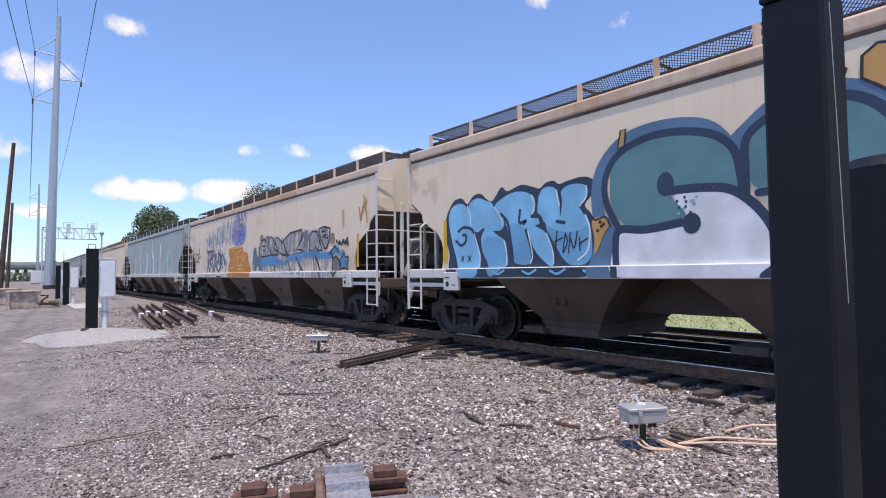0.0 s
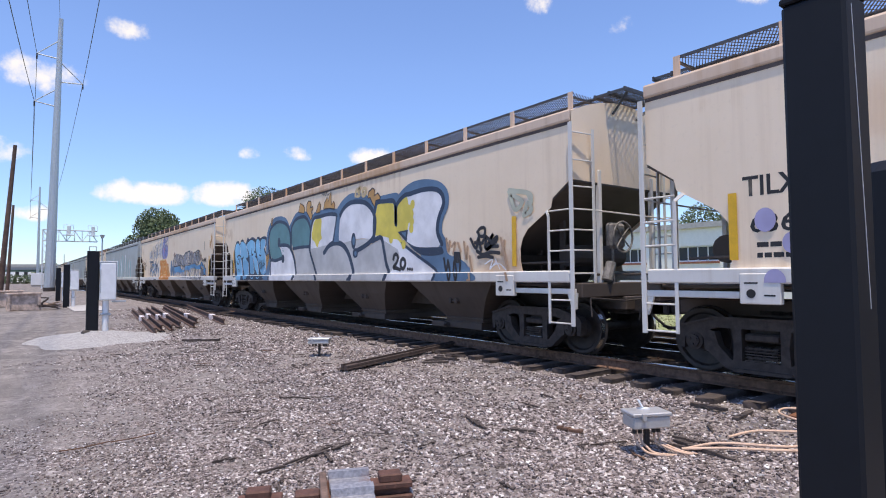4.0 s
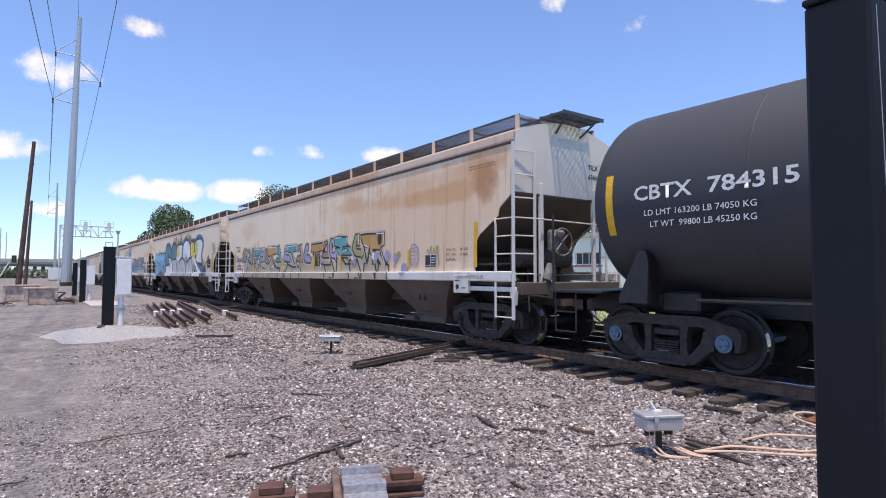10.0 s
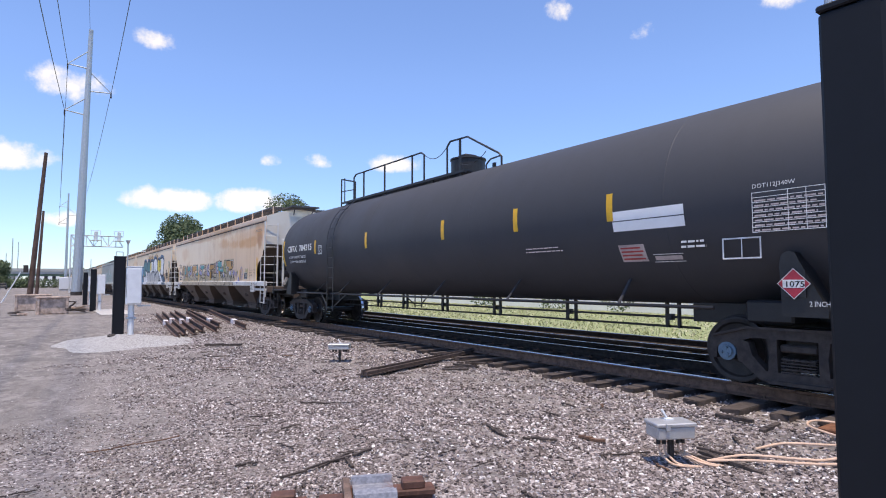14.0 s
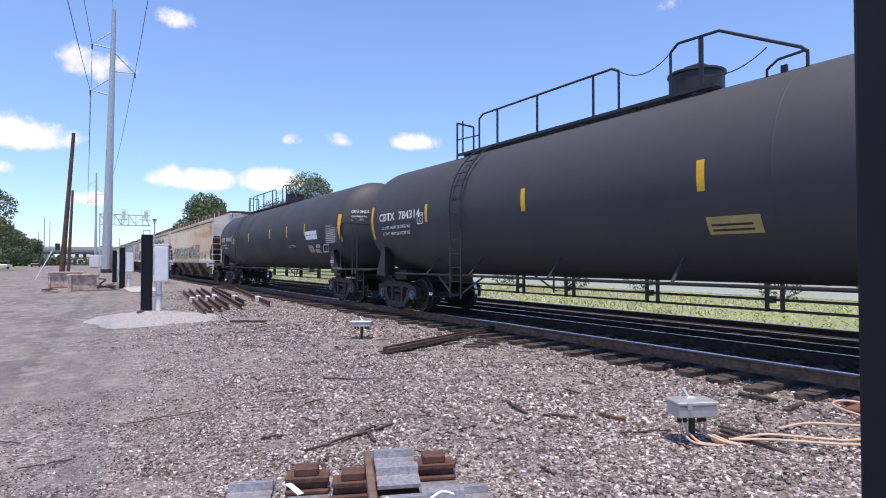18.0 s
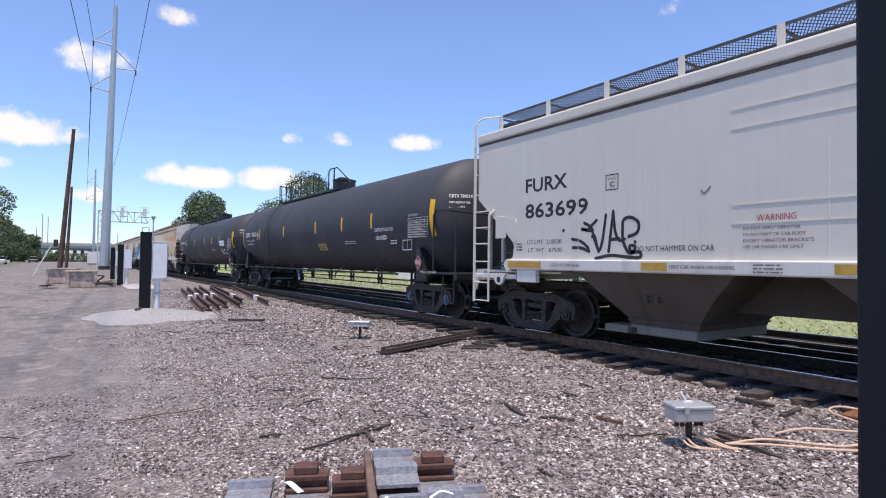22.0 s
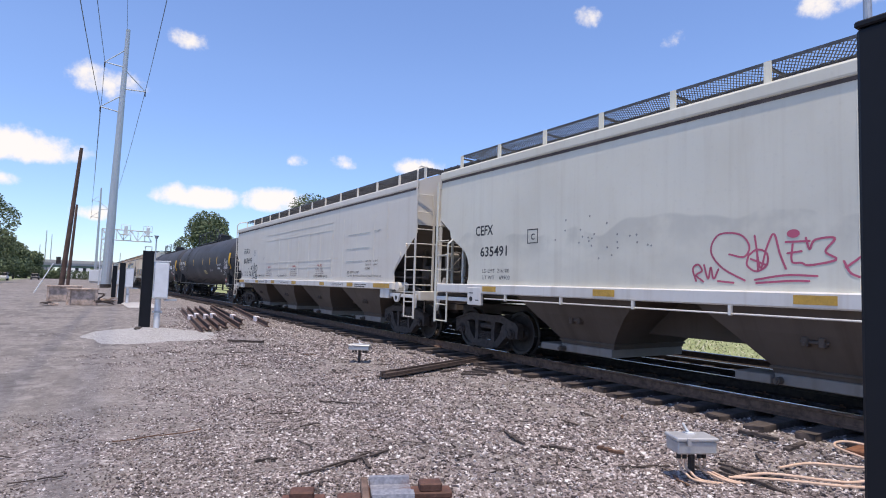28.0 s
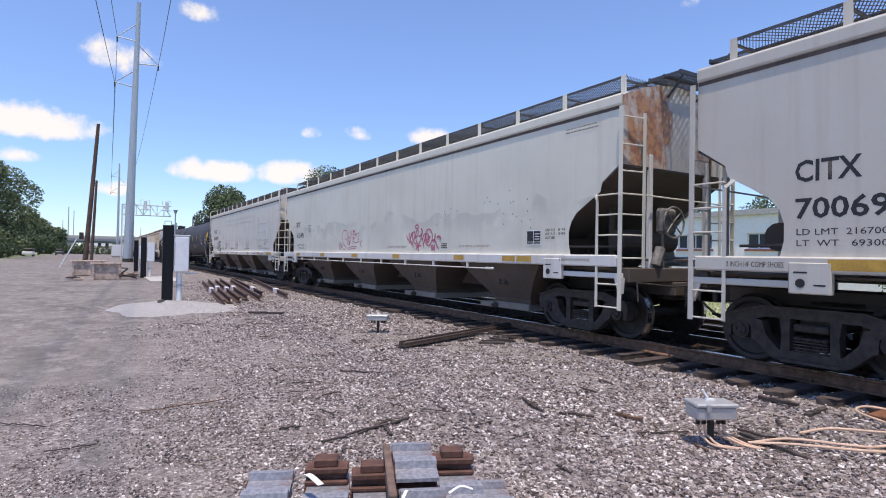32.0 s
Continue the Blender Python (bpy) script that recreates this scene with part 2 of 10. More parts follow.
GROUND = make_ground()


def rust_patches(k, c):
    """Orange rust clouds along the upper plating and thin runs near the trailing end."""
    y, z, edge = k.axis(1), k.axis(2), k.noise(0.9, 6, 0.65)
    wob = k.math("MULTIPLY", k.math("SUBTRACT", edge, 0.5), 3.2)
    for y0, ry, z0, rz, amount in ((-7.4, 1.9, 3.18, 0.24, 0.62), (-8.85, 0.42, 3.25, 0.45, 0.9), (-5.3, 1.3, 3.22, 0.22, 0.5), (-3.1, 1.2, 3.35, 0.28, 0.5), (-8.9, 0.9, 3.75, 0.4, 0.5), (-6.5, 2.5, 3.55, 0.35, 0.28), (-1.0, 6.0, 3.82, 0.14, 0.4), (-5.5, 5.5, 2.7, 1.7, 0.36), (6.5, 1.2, 3.2, 0.4, 0.25)):
        dy = k.math("MULTIPLY", k.math("SUBTRACT", y, y0), 1 / ry)
        dz = k.math("MULTIPLY", k.math("SUBTRACT", z, z0), 1 / rz)
        d = k.math("ADD", k.math("MULTIPLY", dy, dy), k.math("MULTIPLY", dz, dz))
        f = k.ramp(k.math("ADD", d, wob), 1.3, 0.1)
        c = k.mix(k.math("MULTIPLY", f, amount), c, (0.66, 0.31, 0.105) if amount < 0.9 else (0.46, 0.20, 0.09))
    thin = k.noise(1.0, 4, 0.6, (1, 9, 0.18))
    f = k.math("MULTIPLY", k.math("MULTIPLY", k.ramp(thin, 0.52, 0.74), k.ramp(y, 0.0, -6.5)), 0.8)
    return k.mix(f, c, (0.40, 0.23, 0.13))


def end_stains(k, c):
    """Rusty dust thrown up low at the trailing end."""
    y, z, edge = k.axis(1), k.axis(2), k.noise(2.5, 6, 0.7)
    f = k.math("MULTIPLY", k.ramp(y, -6.6, -8.2), k.ramp(k.math("ADD", z, k.math("MULTIPLY", edge, 1.6)), 3.1, 2.3))
    c = k.mix(k.math("MULTIPLY", f, 0.6), c, (0.42, 0.24, 0.14))
    g = k.math("MULTIPLY", k.ramp(y, 8.0, 9.3), k.ramp(k.noise(1.3, 5, 0.6), 0.47, 0.6))
    return k.mix(k.math("MULTIPLY", g, 0.5), c, (0.52, 0.33, 0.2))


def end_rust(k, c):
    """Orange rust blooming through the paint of an end sheet."""
    n, f = k.noise(1.5, 7, 0.65, (1, 1, 0.55)), k.noise(9, 4)
    x = k.math("ADD", n, k.math("MULTIPLY", k.ramp(k.axis(2), 3.0, 4.3), 0.10))
    return k.mix(k.math("MULTIPLY", k.ramp(x, 0.52, 0.64), 0.9), c, k.mix(k.ramp(f, 0.4, 0.6), (0.30, 0.11, 0.05), (0.52, 0.24, 0.09)))


def scuffs_and_dent_shade(k, c):
    """Soft grey rub marks and painted dent shading over the buckled lower plating."""
    y, z = k.axis(1), k.axis(2)
    cloud = k.noise(0.5, 5, 0.55, (1, 0.7, 1.3))
    f = k.math("MULTIPLY", k.ramp(cloud, 0.46, 0.60), k.ramp(k.math("ADD", z, k.math("MULTIPLY", cloud, 1.2)), 3.5, 2.9))
    # Wavy dark band: shading below the buckles' crests, put into the colour.
    crest = k.math("ADD", 2.5, k.math("MULTIPLY", k.math("SUBTRACT", k.noise(0.45, 2, 0.5, (0, 1, 0)), 0.5), 1.6))
    below = k.math("SUBTRACT", crest, z)
    band = k.math("MULTIPLY", k.ramp(below, 0.0, 0.06), k.ramp(below, 0.75, 0.1))
    band = k.math("MULTIPLY", band, k.ramp(k.noise(0.8, 4, 0.6), 0.40, 0.56))
    f = k.math("MAXIMUM", k.math("MULTIPLY", f, 0.5), band)
    return k.mix(k.math("MULTIPLY", f, 0.38), c, (0.35, 0.345, 0.31))


BEIGE = car_paint("beige_paint", (0.89, 0.715, 0.525), rust=0.2, dirt=0.25, streak=0.2, extra=end_stains)
BEIGE2 = car_paint("tan_paint", (0.91, 0.735, 0.545), rust=0.3, dirt=0.22, streak=0.22, extra=rust_patches)
ROOFTAN = car_paint("rusty_roof_edge_paint", (0.70, 0.53, 0.40), rust=0.9, dirt=0.4, streak=0.4)
GREY = car_paint("light_grey_paint", (0.68, 0.635, 0.555), dirt=0.2, streak=0.15)
GREY2 = car_paint("pale_grey_paint", (0.63, 0.60, 0.53), dirt=0.3, streak=0.25)
GREYCIT = car_paint("dull_grey_paint", (0.58, 0.545, 0.48), dirt=0.3, streak=0.3)
GREYDENT = car_paint("buckled_grey_paint", (0.71, 0.685, 0.58), dirt=0.25, streak=0.2, buckle=0.07, extra=scuffs_and_dent_shade)
GREY3 = car_paint("weathered_grey_paint", (0.42, 0.45, 0.44), dirt=0.4, streak=0.5)
ENDRUST = car_paint("rusted_end_paint", (0.60, 0.55, 0.48), streak=0.5, extra=end_rust)
WHITE = car_paint("white_sill_paint", (0.70, 0.68, 0.64), dirt=0.4, streak=0.4)
# Dusty brown hopper paints, darkened so the colour carries shade below the cars.
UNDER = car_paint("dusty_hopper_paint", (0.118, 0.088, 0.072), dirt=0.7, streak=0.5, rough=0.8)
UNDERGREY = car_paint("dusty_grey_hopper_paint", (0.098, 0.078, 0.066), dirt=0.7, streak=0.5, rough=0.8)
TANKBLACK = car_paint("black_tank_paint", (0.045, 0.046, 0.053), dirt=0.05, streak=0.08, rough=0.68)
# A still darker version of the hopper paint, for one car's bays.
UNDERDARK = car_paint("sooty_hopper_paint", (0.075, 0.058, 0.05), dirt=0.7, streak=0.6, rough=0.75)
# Running gear steels, base colours lowered to deepen the shade under the train.
IRON = rusty("cast_iron", (0.054, 0.043, 0.039), 0.75)
BLACKSTEEL = plain("black_steel", (0.014, 0.014, 0.016), 0.5)
WHEEL = rusty("wheel_steel", (0.035, 0.028, 0.025), 0.6)
TREAD = plain("bright_steel", (0.62, 0.61, 0.60), 0.2, 1.0, 0.12)
RAILSIDE = rusty("rail_side", (0.20, 0.112, 0.074), 0.9)
# Darker copies of rail and tie colours, holding the shade around the train.
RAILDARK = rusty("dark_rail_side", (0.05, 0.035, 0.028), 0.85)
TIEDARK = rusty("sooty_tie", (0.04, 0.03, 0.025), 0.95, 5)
RUST = rusty("rust", (0.24, 0.10, 0.05), 0.85)
TIE = rusty("creosoted_tie", (0.088, 0.068, 0.06), 0.95, 5)
WOOD = rusty("weathered_wood", (0.64, 0.49, 0.40), 0.9, 4)
POLEWOOD = rusty("brown_pole_wood", (0.13, 0.08, 0.06), 0.9, 3)
GALV = plain("galvanised_steel", (0.42, 0.45, 0.48), 0.45, 0.4, 0.12)
ENAMEL = plain("white_enamel", (0.74, 0.76, 0.78), 0.4, 0.0, 0.06)
YELLOW = plain("yellow_reflector", (0.75, 0.42, 0.02), 0.45, 0.0, 0.12)
AMBER = plain("amber_reflector", (0.52, 0.30, 0.05), 0.5, 0.0, 0.2)
PRINTB = plain("black_lettering", (0.02, 0.02, 0.022), 0.6)
PRINTW = plain("white_lettering", (0.72, 0.72, 0.70), 0.6)
PRINTR = plain("red_lettering", (0.42, 0.05, 0.05), 0.6)
GRATE = plain("dark_grating", (0.075, 0.08, 0.09), 0.6, 0.3)
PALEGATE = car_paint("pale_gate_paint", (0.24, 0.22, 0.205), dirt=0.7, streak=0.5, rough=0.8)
POSTBLACK = plain("blue_black_powder_coat", (0.0075, 0.009, 0.013), 0.55, 0.0, 0.12, 3, 0.0002)
POSTBLACK.node_tree.nodes["Principled BSDF"].inputs["Specular IOR Level"].default_value = 0.25
CONCRETE = plain("pale_concrete", (0.45, 0.43, 0.41), 0.9, 0.0, 0.15, 8)
BUILDWHITE = plain("white_wall_paint", (0.90, 0.88, 0.85), 0.7, 0.0, 0.04)

# ---- mesh helpers ----


def mesh_of(bm, name, material, smooth=False):
    me = bpy.data.meshes.new(name)
    bm.normal_update()
    bm.to_mesh(me)
    bm.free()
    for mt in material if isinstance(material, (list, tuple)) else [material]:
        me.materials.append(mt)
    if smooth:
        for p in me.polygons:
            p.use_smooth = True
    return me


def part(name, bm, material, parent=None, label="", smooth=False):
    """One mesh object under a thing or a part; bm may be a ready mesh."""
    me = bm if isinstance(bm, bpy.types.Mesh) else mesh_of(bm, name, material, smooth)
    ob = new(name, me)
    if parent:
        ob.parent = parent
    if label:
        ob["label"] = label
    return ob


def thing(name, label, category, m=None, group="", kind=""):
    ob = new(name)
    if m is not None:
        ob.matrix_basis = m
    return tagged(ob, label, category, group, kind)


def box(bm, x0, y0, z0, x1, y1, z1, bevel=0.0, mat=0):
    r = bmesh.ops.create_cube(bm, size=1)
    for v in r["verts"]:
        v.co = Vector(((x0 + x1) / 2 + v.co.x * (x1 - x0), (y0 + y1) / 2 + v.co.y * (y1 - y0), (z0 + z1) / 2 + v.co.z * (z1 - z0)))
    fs = {f for v in r["verts"] for f in v.link_faces}
    for f in fs:
        f.material_index = mat
    if bevel:
        es = list({e for v in r["verts"] for e in v.link_edges})
        bmesh.ops.bevel(bm, geom=es, offset=bevel, segments=1, affect="EDGES", profile=0.7)
    return bm


def boxes(*specs, bevel=0.0):
    bm = bmesh.new()
    for s in specs:
        box(bm, *s, bevel=bevel)
    return bm


def rod(bm, a, b, r=0.015, n=8, r2=None):
    """A round bar from a to b."""
    a, b = Vector(a), Vector(b)
    d = b - a
    if d.length < 1e-6:
        return bm
    m = Matrix.Translation((a + b) / 2) @ d.to_track_quat("Z", "Y").to_matrix().to_4x4()
    bmesh.ops.create_cone(bm, cap_ends=True, segments=n, radius1=r, radius2=r if r2 is None else r2, depth=d.length, matrix=m)
    return bm


def rods(*segs, r=0.015, n=6):
    bm = bmesh.new()
    for a, b in segs:
        rod(bm, a, b, r, n)
    return bm


def tube(bm, pts, r=0.015, n=6):
    for a, b in zip(pts, pts[1:]):
        rod(bm, a, b, r, n)
    return bm


def bar(bm, a, b, w, d, up=(1, 0, 0)):
    """A rectangular bar from a to b: w across, d along up."""
    a, b, up = Vector(a), Vector(b), Vector(up)
    z = (b - a).normalized()
    x = up.cross(z).normalized()
    yv = z.cross(x)
    vs = [bm.verts.new(p + x * sx * w / 2 + yv * sy * d / 2) for p in (a, b) for sx, sy in ((-1, -1), (1, -1), (1, 1), (-1, 1))]
    for q in ((0, 1, 2, 3), (7, 6, 5, 4), (0, 4, 5, 1), (1, 5, 6, 2), (2, 6, 7, 3), (3, 7, 4, 0)):
        bm.faces.new([vs[i] for i in q])
    return bm


def prism(bm, pts, axis, lo, hi, mat=0):
    """A flat polygon pushed along an axis: pts are the two other coordinates, in xyz order."""
    def at(p, v):
        q = list(p)
        q.insert("xyz".index(axis), v)
        return bm.verts.new(q)
    a, b = [at(p, lo) for p in pts], [at(p, hi) for p in pts]
    fs = [bm.faces.new(a), bm.faces.new(b[::-1])]
    for i in range(len(pts)):
        j = (i + 1) % len(pts)
        fs.append(bm.faces.new((a[i], b[i], b[j], a[j])))
    for f in fs:
        f.material_index = mat
    bmesh.ops.recalc_face_normals(bm, faces=fs)
    return bm


def loft(bm, rings, close=True, caps=True):
    """Faces between rings of equal length."""
    vs = [[bm.verts.new(p) for p in r] for r in rings]
    n = len(vs[0])
    for a, b in zip(vs, vs[1:]):
        for i in range(n if close else n - 1):
            j = (i + 1) % n
            bm.faces.new((a[i], a[j], b[j], b[i]))
    if caps:
        bm.faces.new(vs[0][::-1]), bm.faces.new(vs[-1])
    bmesh.ops.recalc_face_normals(bm, faces=bm.faces[:])
    return bm


def lathe(bm, prof, m=None, n=24):
    """A profile of (radius, x) turned round the x axis."""
    rings = [[Vector((x, r * math.cos(2 * math.pi * i / n), r * math.sin(2 * math.pi * i / n))) for i in range(n)] for r, x in prof]
    if m is not None:
        rings = [[m @ p for p in r] for r in rings]
    return loft(bm, rings)


TEXTS = {}


def text_mesh(words, size, material, squash=1.0, bold=0.019):
    """Lettering as a flat mesh in the YZ plane, reading towards -y, seen from -x."""
    key = (words, size, material.name, squash)
    if key not in TEXTS:
        cu = bpy.data.curves.new("lettering", "FONT")
        cu.body, cu.size, cu.resolution_u = words, size, 2
        cu.offset = (0.0 if "M" in words or "W" in words else bold) * size
        ob = new("lettering", cu)
        me = bpy.data.meshes.new_from_object(ob)
        bpy.data.objects.remove(ob)
        me.transform(Matrix(((0, 0, -1, 0), (-squash, 0, 0, 0), (0, 1, 0, 0), (0, 0, 0, 1))))
        me.materials.clear()
        me.materials.append(material)
        TEXTS[key] = me
    return TEXTS[key]

# ---- ground, tracks ----
TRACK_X, RAIL_TOP = 8.80, 0.22


def spread(lo, hi, mid, fine, n):
    """Grid lines, close together near mid and wide far out."""
    a = np.linspace(-1, 1, n)
    s = np.sinh(a * 6.5) / math.sinh(6.5)
    v = np.where(s < 0, mid + s * (mid - lo), mid + s * (hi - mid))
    return v


def ground_height(x, y):
    near = max(0.0, 1 - math.hypot(x - 3, y - 8) / 60)
    h = 0.035 * near * noise.noise(Vector((x * 0.5, y * 0.5, 0.0))) + 0.018 * near * noise.noise(Vector((x * 1.9, y * 1.9, 3.0)))
    if 7.0 < x < 14:
        h *= 0.3
    dip = min(1.0, max(0.0, (x - 8.1) / 0.4)) * min(1.0, max(0.0, (10.6 - x) / 0.4))
    side = min(1.0, max(0.0, (x - 6.7) / 0.5)) * min(1.0, max(0.0, (14.2 - x) / 0.4))
    return h - 0.01 - 0.035 * side - 0.03 * dip


def build_ground():
    xs, ys = spread(-1800, 1800, 4, 0, 150), spread(-1200, 3200, 8, 0, 190)
    vs = [(x, y, ground_height(x, y)) for y in ys for x in xs]
    n = len(xs)
    fs = [(j * n + i, j * n + i + 1, (j + 1) * n + i + 1, (j + 1) * n + i) for j in range(len(ys) - 1) for i in range(n - 1)]
    me = bpy.data.meshes.new("ground")
    me.from_pydata(vs, [], fs)
    me.materials.append(GROUND)
    for p in me.polygons:
        p.use_smooth = True
    tagged(new("ground", me), "grey-brown gravel and dirt rail yard ground with grass beyond the tracks", "ground", kind="structure")


build_ground()
RAIL_PROFILE = ((-0.07, 0), (0.07, 0), (0.07, 0.012), (0.012, 0.035), (0.009, 0.13), (0.034, 0.142), (0.036, 0.172), (0.03, 0.18), (-0.03, 0.18), (-0.036, 0.172), (-0.034, 0.142), (-0.009, 0.13), (-0.012, 0.035), (-0.07, 0.012))


def rail_mesh(y0, y1, bright=True, side=None):
    bm = bmesh.new()
    ring = lambda y: [(x, y, z) for x, z in RAIL_PROFILE]
    loft(bm, [ring(y0), ring(y1)])
    for f in bm.faces:
        c = f.calc_center_median()
        if bright and c.z > 0.17 and abs(f.normal.y) < 0.5:
            f.material_index = 1
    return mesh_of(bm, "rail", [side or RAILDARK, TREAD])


TIE_MESHES = []
for k in range(5):
    bm = boxes((-1.52, -0.115, -0.16, 1.30, 0.115, 0.03), bevel=0.012)
    for v in bm.verts:
        v.co += Vector((random.uniform(-0.03, 0.03), random.uniform(-0.015, 0.015), random.uniform(-0.008, 0.008)))
    TIE_MESHES.append(mesh_of(bm, "tie", TIE))
# The same ties in the colour darkened for shade.
SHADED_TIES = [m.copy() for m in TIE_MESHES]
for m in SHADED_TIES:
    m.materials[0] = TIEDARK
PLATE = mesh_of(boxes((-0.09, -0.1, 0.034, 0.09, 0.1, 0.05), (-0.085, -0.06, 0.05, -0.06, -0.03, 0.08), (0.06, 0.03, 0.05, 0.085, 0.06, 0.08)), "tie_plate", RAILSIDE)


def build_track(name, x, label, y0=-40, y1=420, ties=(-3, 60), bright=True, plates=False):
    tr = thing(name, label, "track", Matrix.Translation((x, 0, RAIL_TOP - 0.18)), kind="structure")
    rm = {s: rail_mesh(y0, y1, bright, RAILSIDE if plates and s < 0 else None) for s in (-0.7535, 0.7535)}
    for s in (-0.7535, 0.7535):
        part("rail", rm[s], None, tr).location = (s, 0, 0)
    y = ties[0]
    rnd = random.Random(int(x * 10))
    while y < ties[1]:
        t = part("tie", rnd.choice(TIE_MESHES if plates else SHADED_TIES), None, tr)
        t.location, t.rotation_euler = (rnd.uniform(-0.22, 0.10), y, -0.03 + rnd.uniform(-0.015, 0.008)), (0, rnd.uniform(-0.01, 0.01), rnd.uniform(-0.03, 0.03))
        if plates and y < 30:
            for s in (-0.7535, 0.7535):
                part("tie_plate", PLATE, None, tr).location = (s, y, -0.035)
        y += 0.53 + rnd.uniform(-0.03, 0.03)
    return tr


build_track("track_1", TRACK_X, "worn steel rails on dark creosoted wooden ties", plates=True)
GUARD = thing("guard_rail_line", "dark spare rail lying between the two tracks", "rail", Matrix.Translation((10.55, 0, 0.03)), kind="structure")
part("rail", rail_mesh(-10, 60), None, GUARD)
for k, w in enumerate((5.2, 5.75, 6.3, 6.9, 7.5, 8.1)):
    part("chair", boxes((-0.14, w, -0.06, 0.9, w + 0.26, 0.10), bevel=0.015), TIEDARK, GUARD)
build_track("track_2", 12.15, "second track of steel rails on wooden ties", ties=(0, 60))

# ---- train ----
HL = 9.7  # half length of a covered hopper's body
SIDE = 1.50


def wheelset(parent, y):
    bm = bmesh.new()
    for s in (-1, 1):
        prof = [(0.09, 0.60), (0.16, 0.66), (0.36, 0.70), (0.40, 0.672), (0.475, 0.672), (0.487, 0.688), (0.478, 0.705), (0.46, 0.718), (0.456, 0.76), (0.45, 0.815), (0.43, 0.82), (0.385, 0.812), (0.36, 0.775), (0.18, 0.735), (0.145, 0.80), (0.10, 0.81)]
        n0 = len(bm.faces)
        lathe(bm, [(r, s * x) for r, x in prof], n=32)
        bm.faces.ensure_lookup_table()
        for f in bm.faces[n0:]:
            c = f.calc_center_median()
            r = math.hypot(c.y, c.z)
            if r > 0.44 and abs(c.x) > 0.715 and abs(c.x) < 0.818:
                f.material_index = 1
    rod(bm, (-0.95, 0, 0), (0.95, 0, 0), 0.085, 16)
    for s in (-1, 1):
        rod(bm, (s * 0.93, 0, 0), (s * 1.10, 0, 0), 0.125, 16)
        n0 = len(bm.faces)
        rod(bm, (s * 1.10, 0, 0), (s * 1.135, 0, 0), 0.085, 12)
        for k in range(3):
            a = k * 2 * math.pi / 3
            rod(bm, (s * 1.135, 0.05 * math.cos(a), 0.05 * math.sin(a)), (s * 1.155, 0.05 * math.cos(a), 0.05 * math.sin(a)), 0.02, 6)
        bm.faces.ensure_lookup_table()
        for f in bm.faces[n0:]:
            f.material_index = 2
    return bm


WHEELSET = None
BLUECAP = plain("blue_bearing_cap", (0.12, 0.20, 0.27), 0.6)
FRAMES = {}


def side_frame_mesh():
    """Cast truck side frame with its windows, spring nest and brake beam ends."""
    bm = bmesh.new()
    w0, w1 = -1.09, -0.93
    def b(pts):
        prism(bm, pts, "x", w0, w1)
    b([(-0.62, 0.79), (0.62, 0.79), (0.80, 0.74), (0.68, 0.62), (0.56, 0.66), (-0.56, 0.66), (-0.68, 0.62), (-0.80, 0.74)])
    for s in (-1, 1):
        b([(s * 0.80, 0.74), (s * 0.96, 0.69), (s * 1.09, 0.66), (s * 1.13, 0.58), (s * 1.11, 0.36), (s * 1.04, 0.35), (s * 1.03, 0.50), (s * 0.76, 0.52), (s * 0.68, 0.62)])
        b([(s * 0.76, 0.52), (s * 0.745, 0.34), (s * 0.70, 0.33), (s * 0.46, 0.12), (s * 0.34, 0.09), (s * 0.33, 0.20), (s * 0.40, 0.26), (s * 0.55, 0.42), (s * 0.60, 0.60), (s * 0.68, 0.62)])
        b([(s * 0.24, 0.665), (s * 0.37, 0.665), (s * 0.34, 0.45), (s * 0.36, 0.18), (s * 0.24, 0.18)])
        prism(bm, [(s * 0.62, 0.81), (s * 0.84, 0.745), (s * 1.10, 0.675), (s * 1.10, 0.645), (s * 0.84, 0.715), (s * 0.62, 0.775)], "x", w0 - 0.03, w0 + 0.001)
    prism(bm, [(-0.62, 0.81), (0.62, 0.81), (0.62, 0.775), (-0.62, 0.775)], "x", w0 - 0.03, w0 + 0.001)
    b([(-0.40, 0.24), (0.40, 0.24), (0.34, 0.09), (-0.34, 0.09)])
    prism(bm, [(-0.38, 0.135), (0.38, 0.135), (0.34, 0.09), (-0.34, 0.09)], "x", w0 - 0.03, w0 + 0.001)
    for k in range(4):
        y = -0.165 + k * 0.11
        for j in range(7):
            rod(bm, (-1.01, y, 0.235 + j * 0.03), (-1.01, y, 0.25 + j * 0.03), 0.048, 8)
    box(bm, -1.06, -0.22, 0.50, -0.9, 0.22, 0.60, 0.02)
    for k in range(5):
        box(bm, -1.085, -0.20, 0.245 + k * 0.04, -1.07, 0.20, 0.262 + k * 0.04)
    return bm


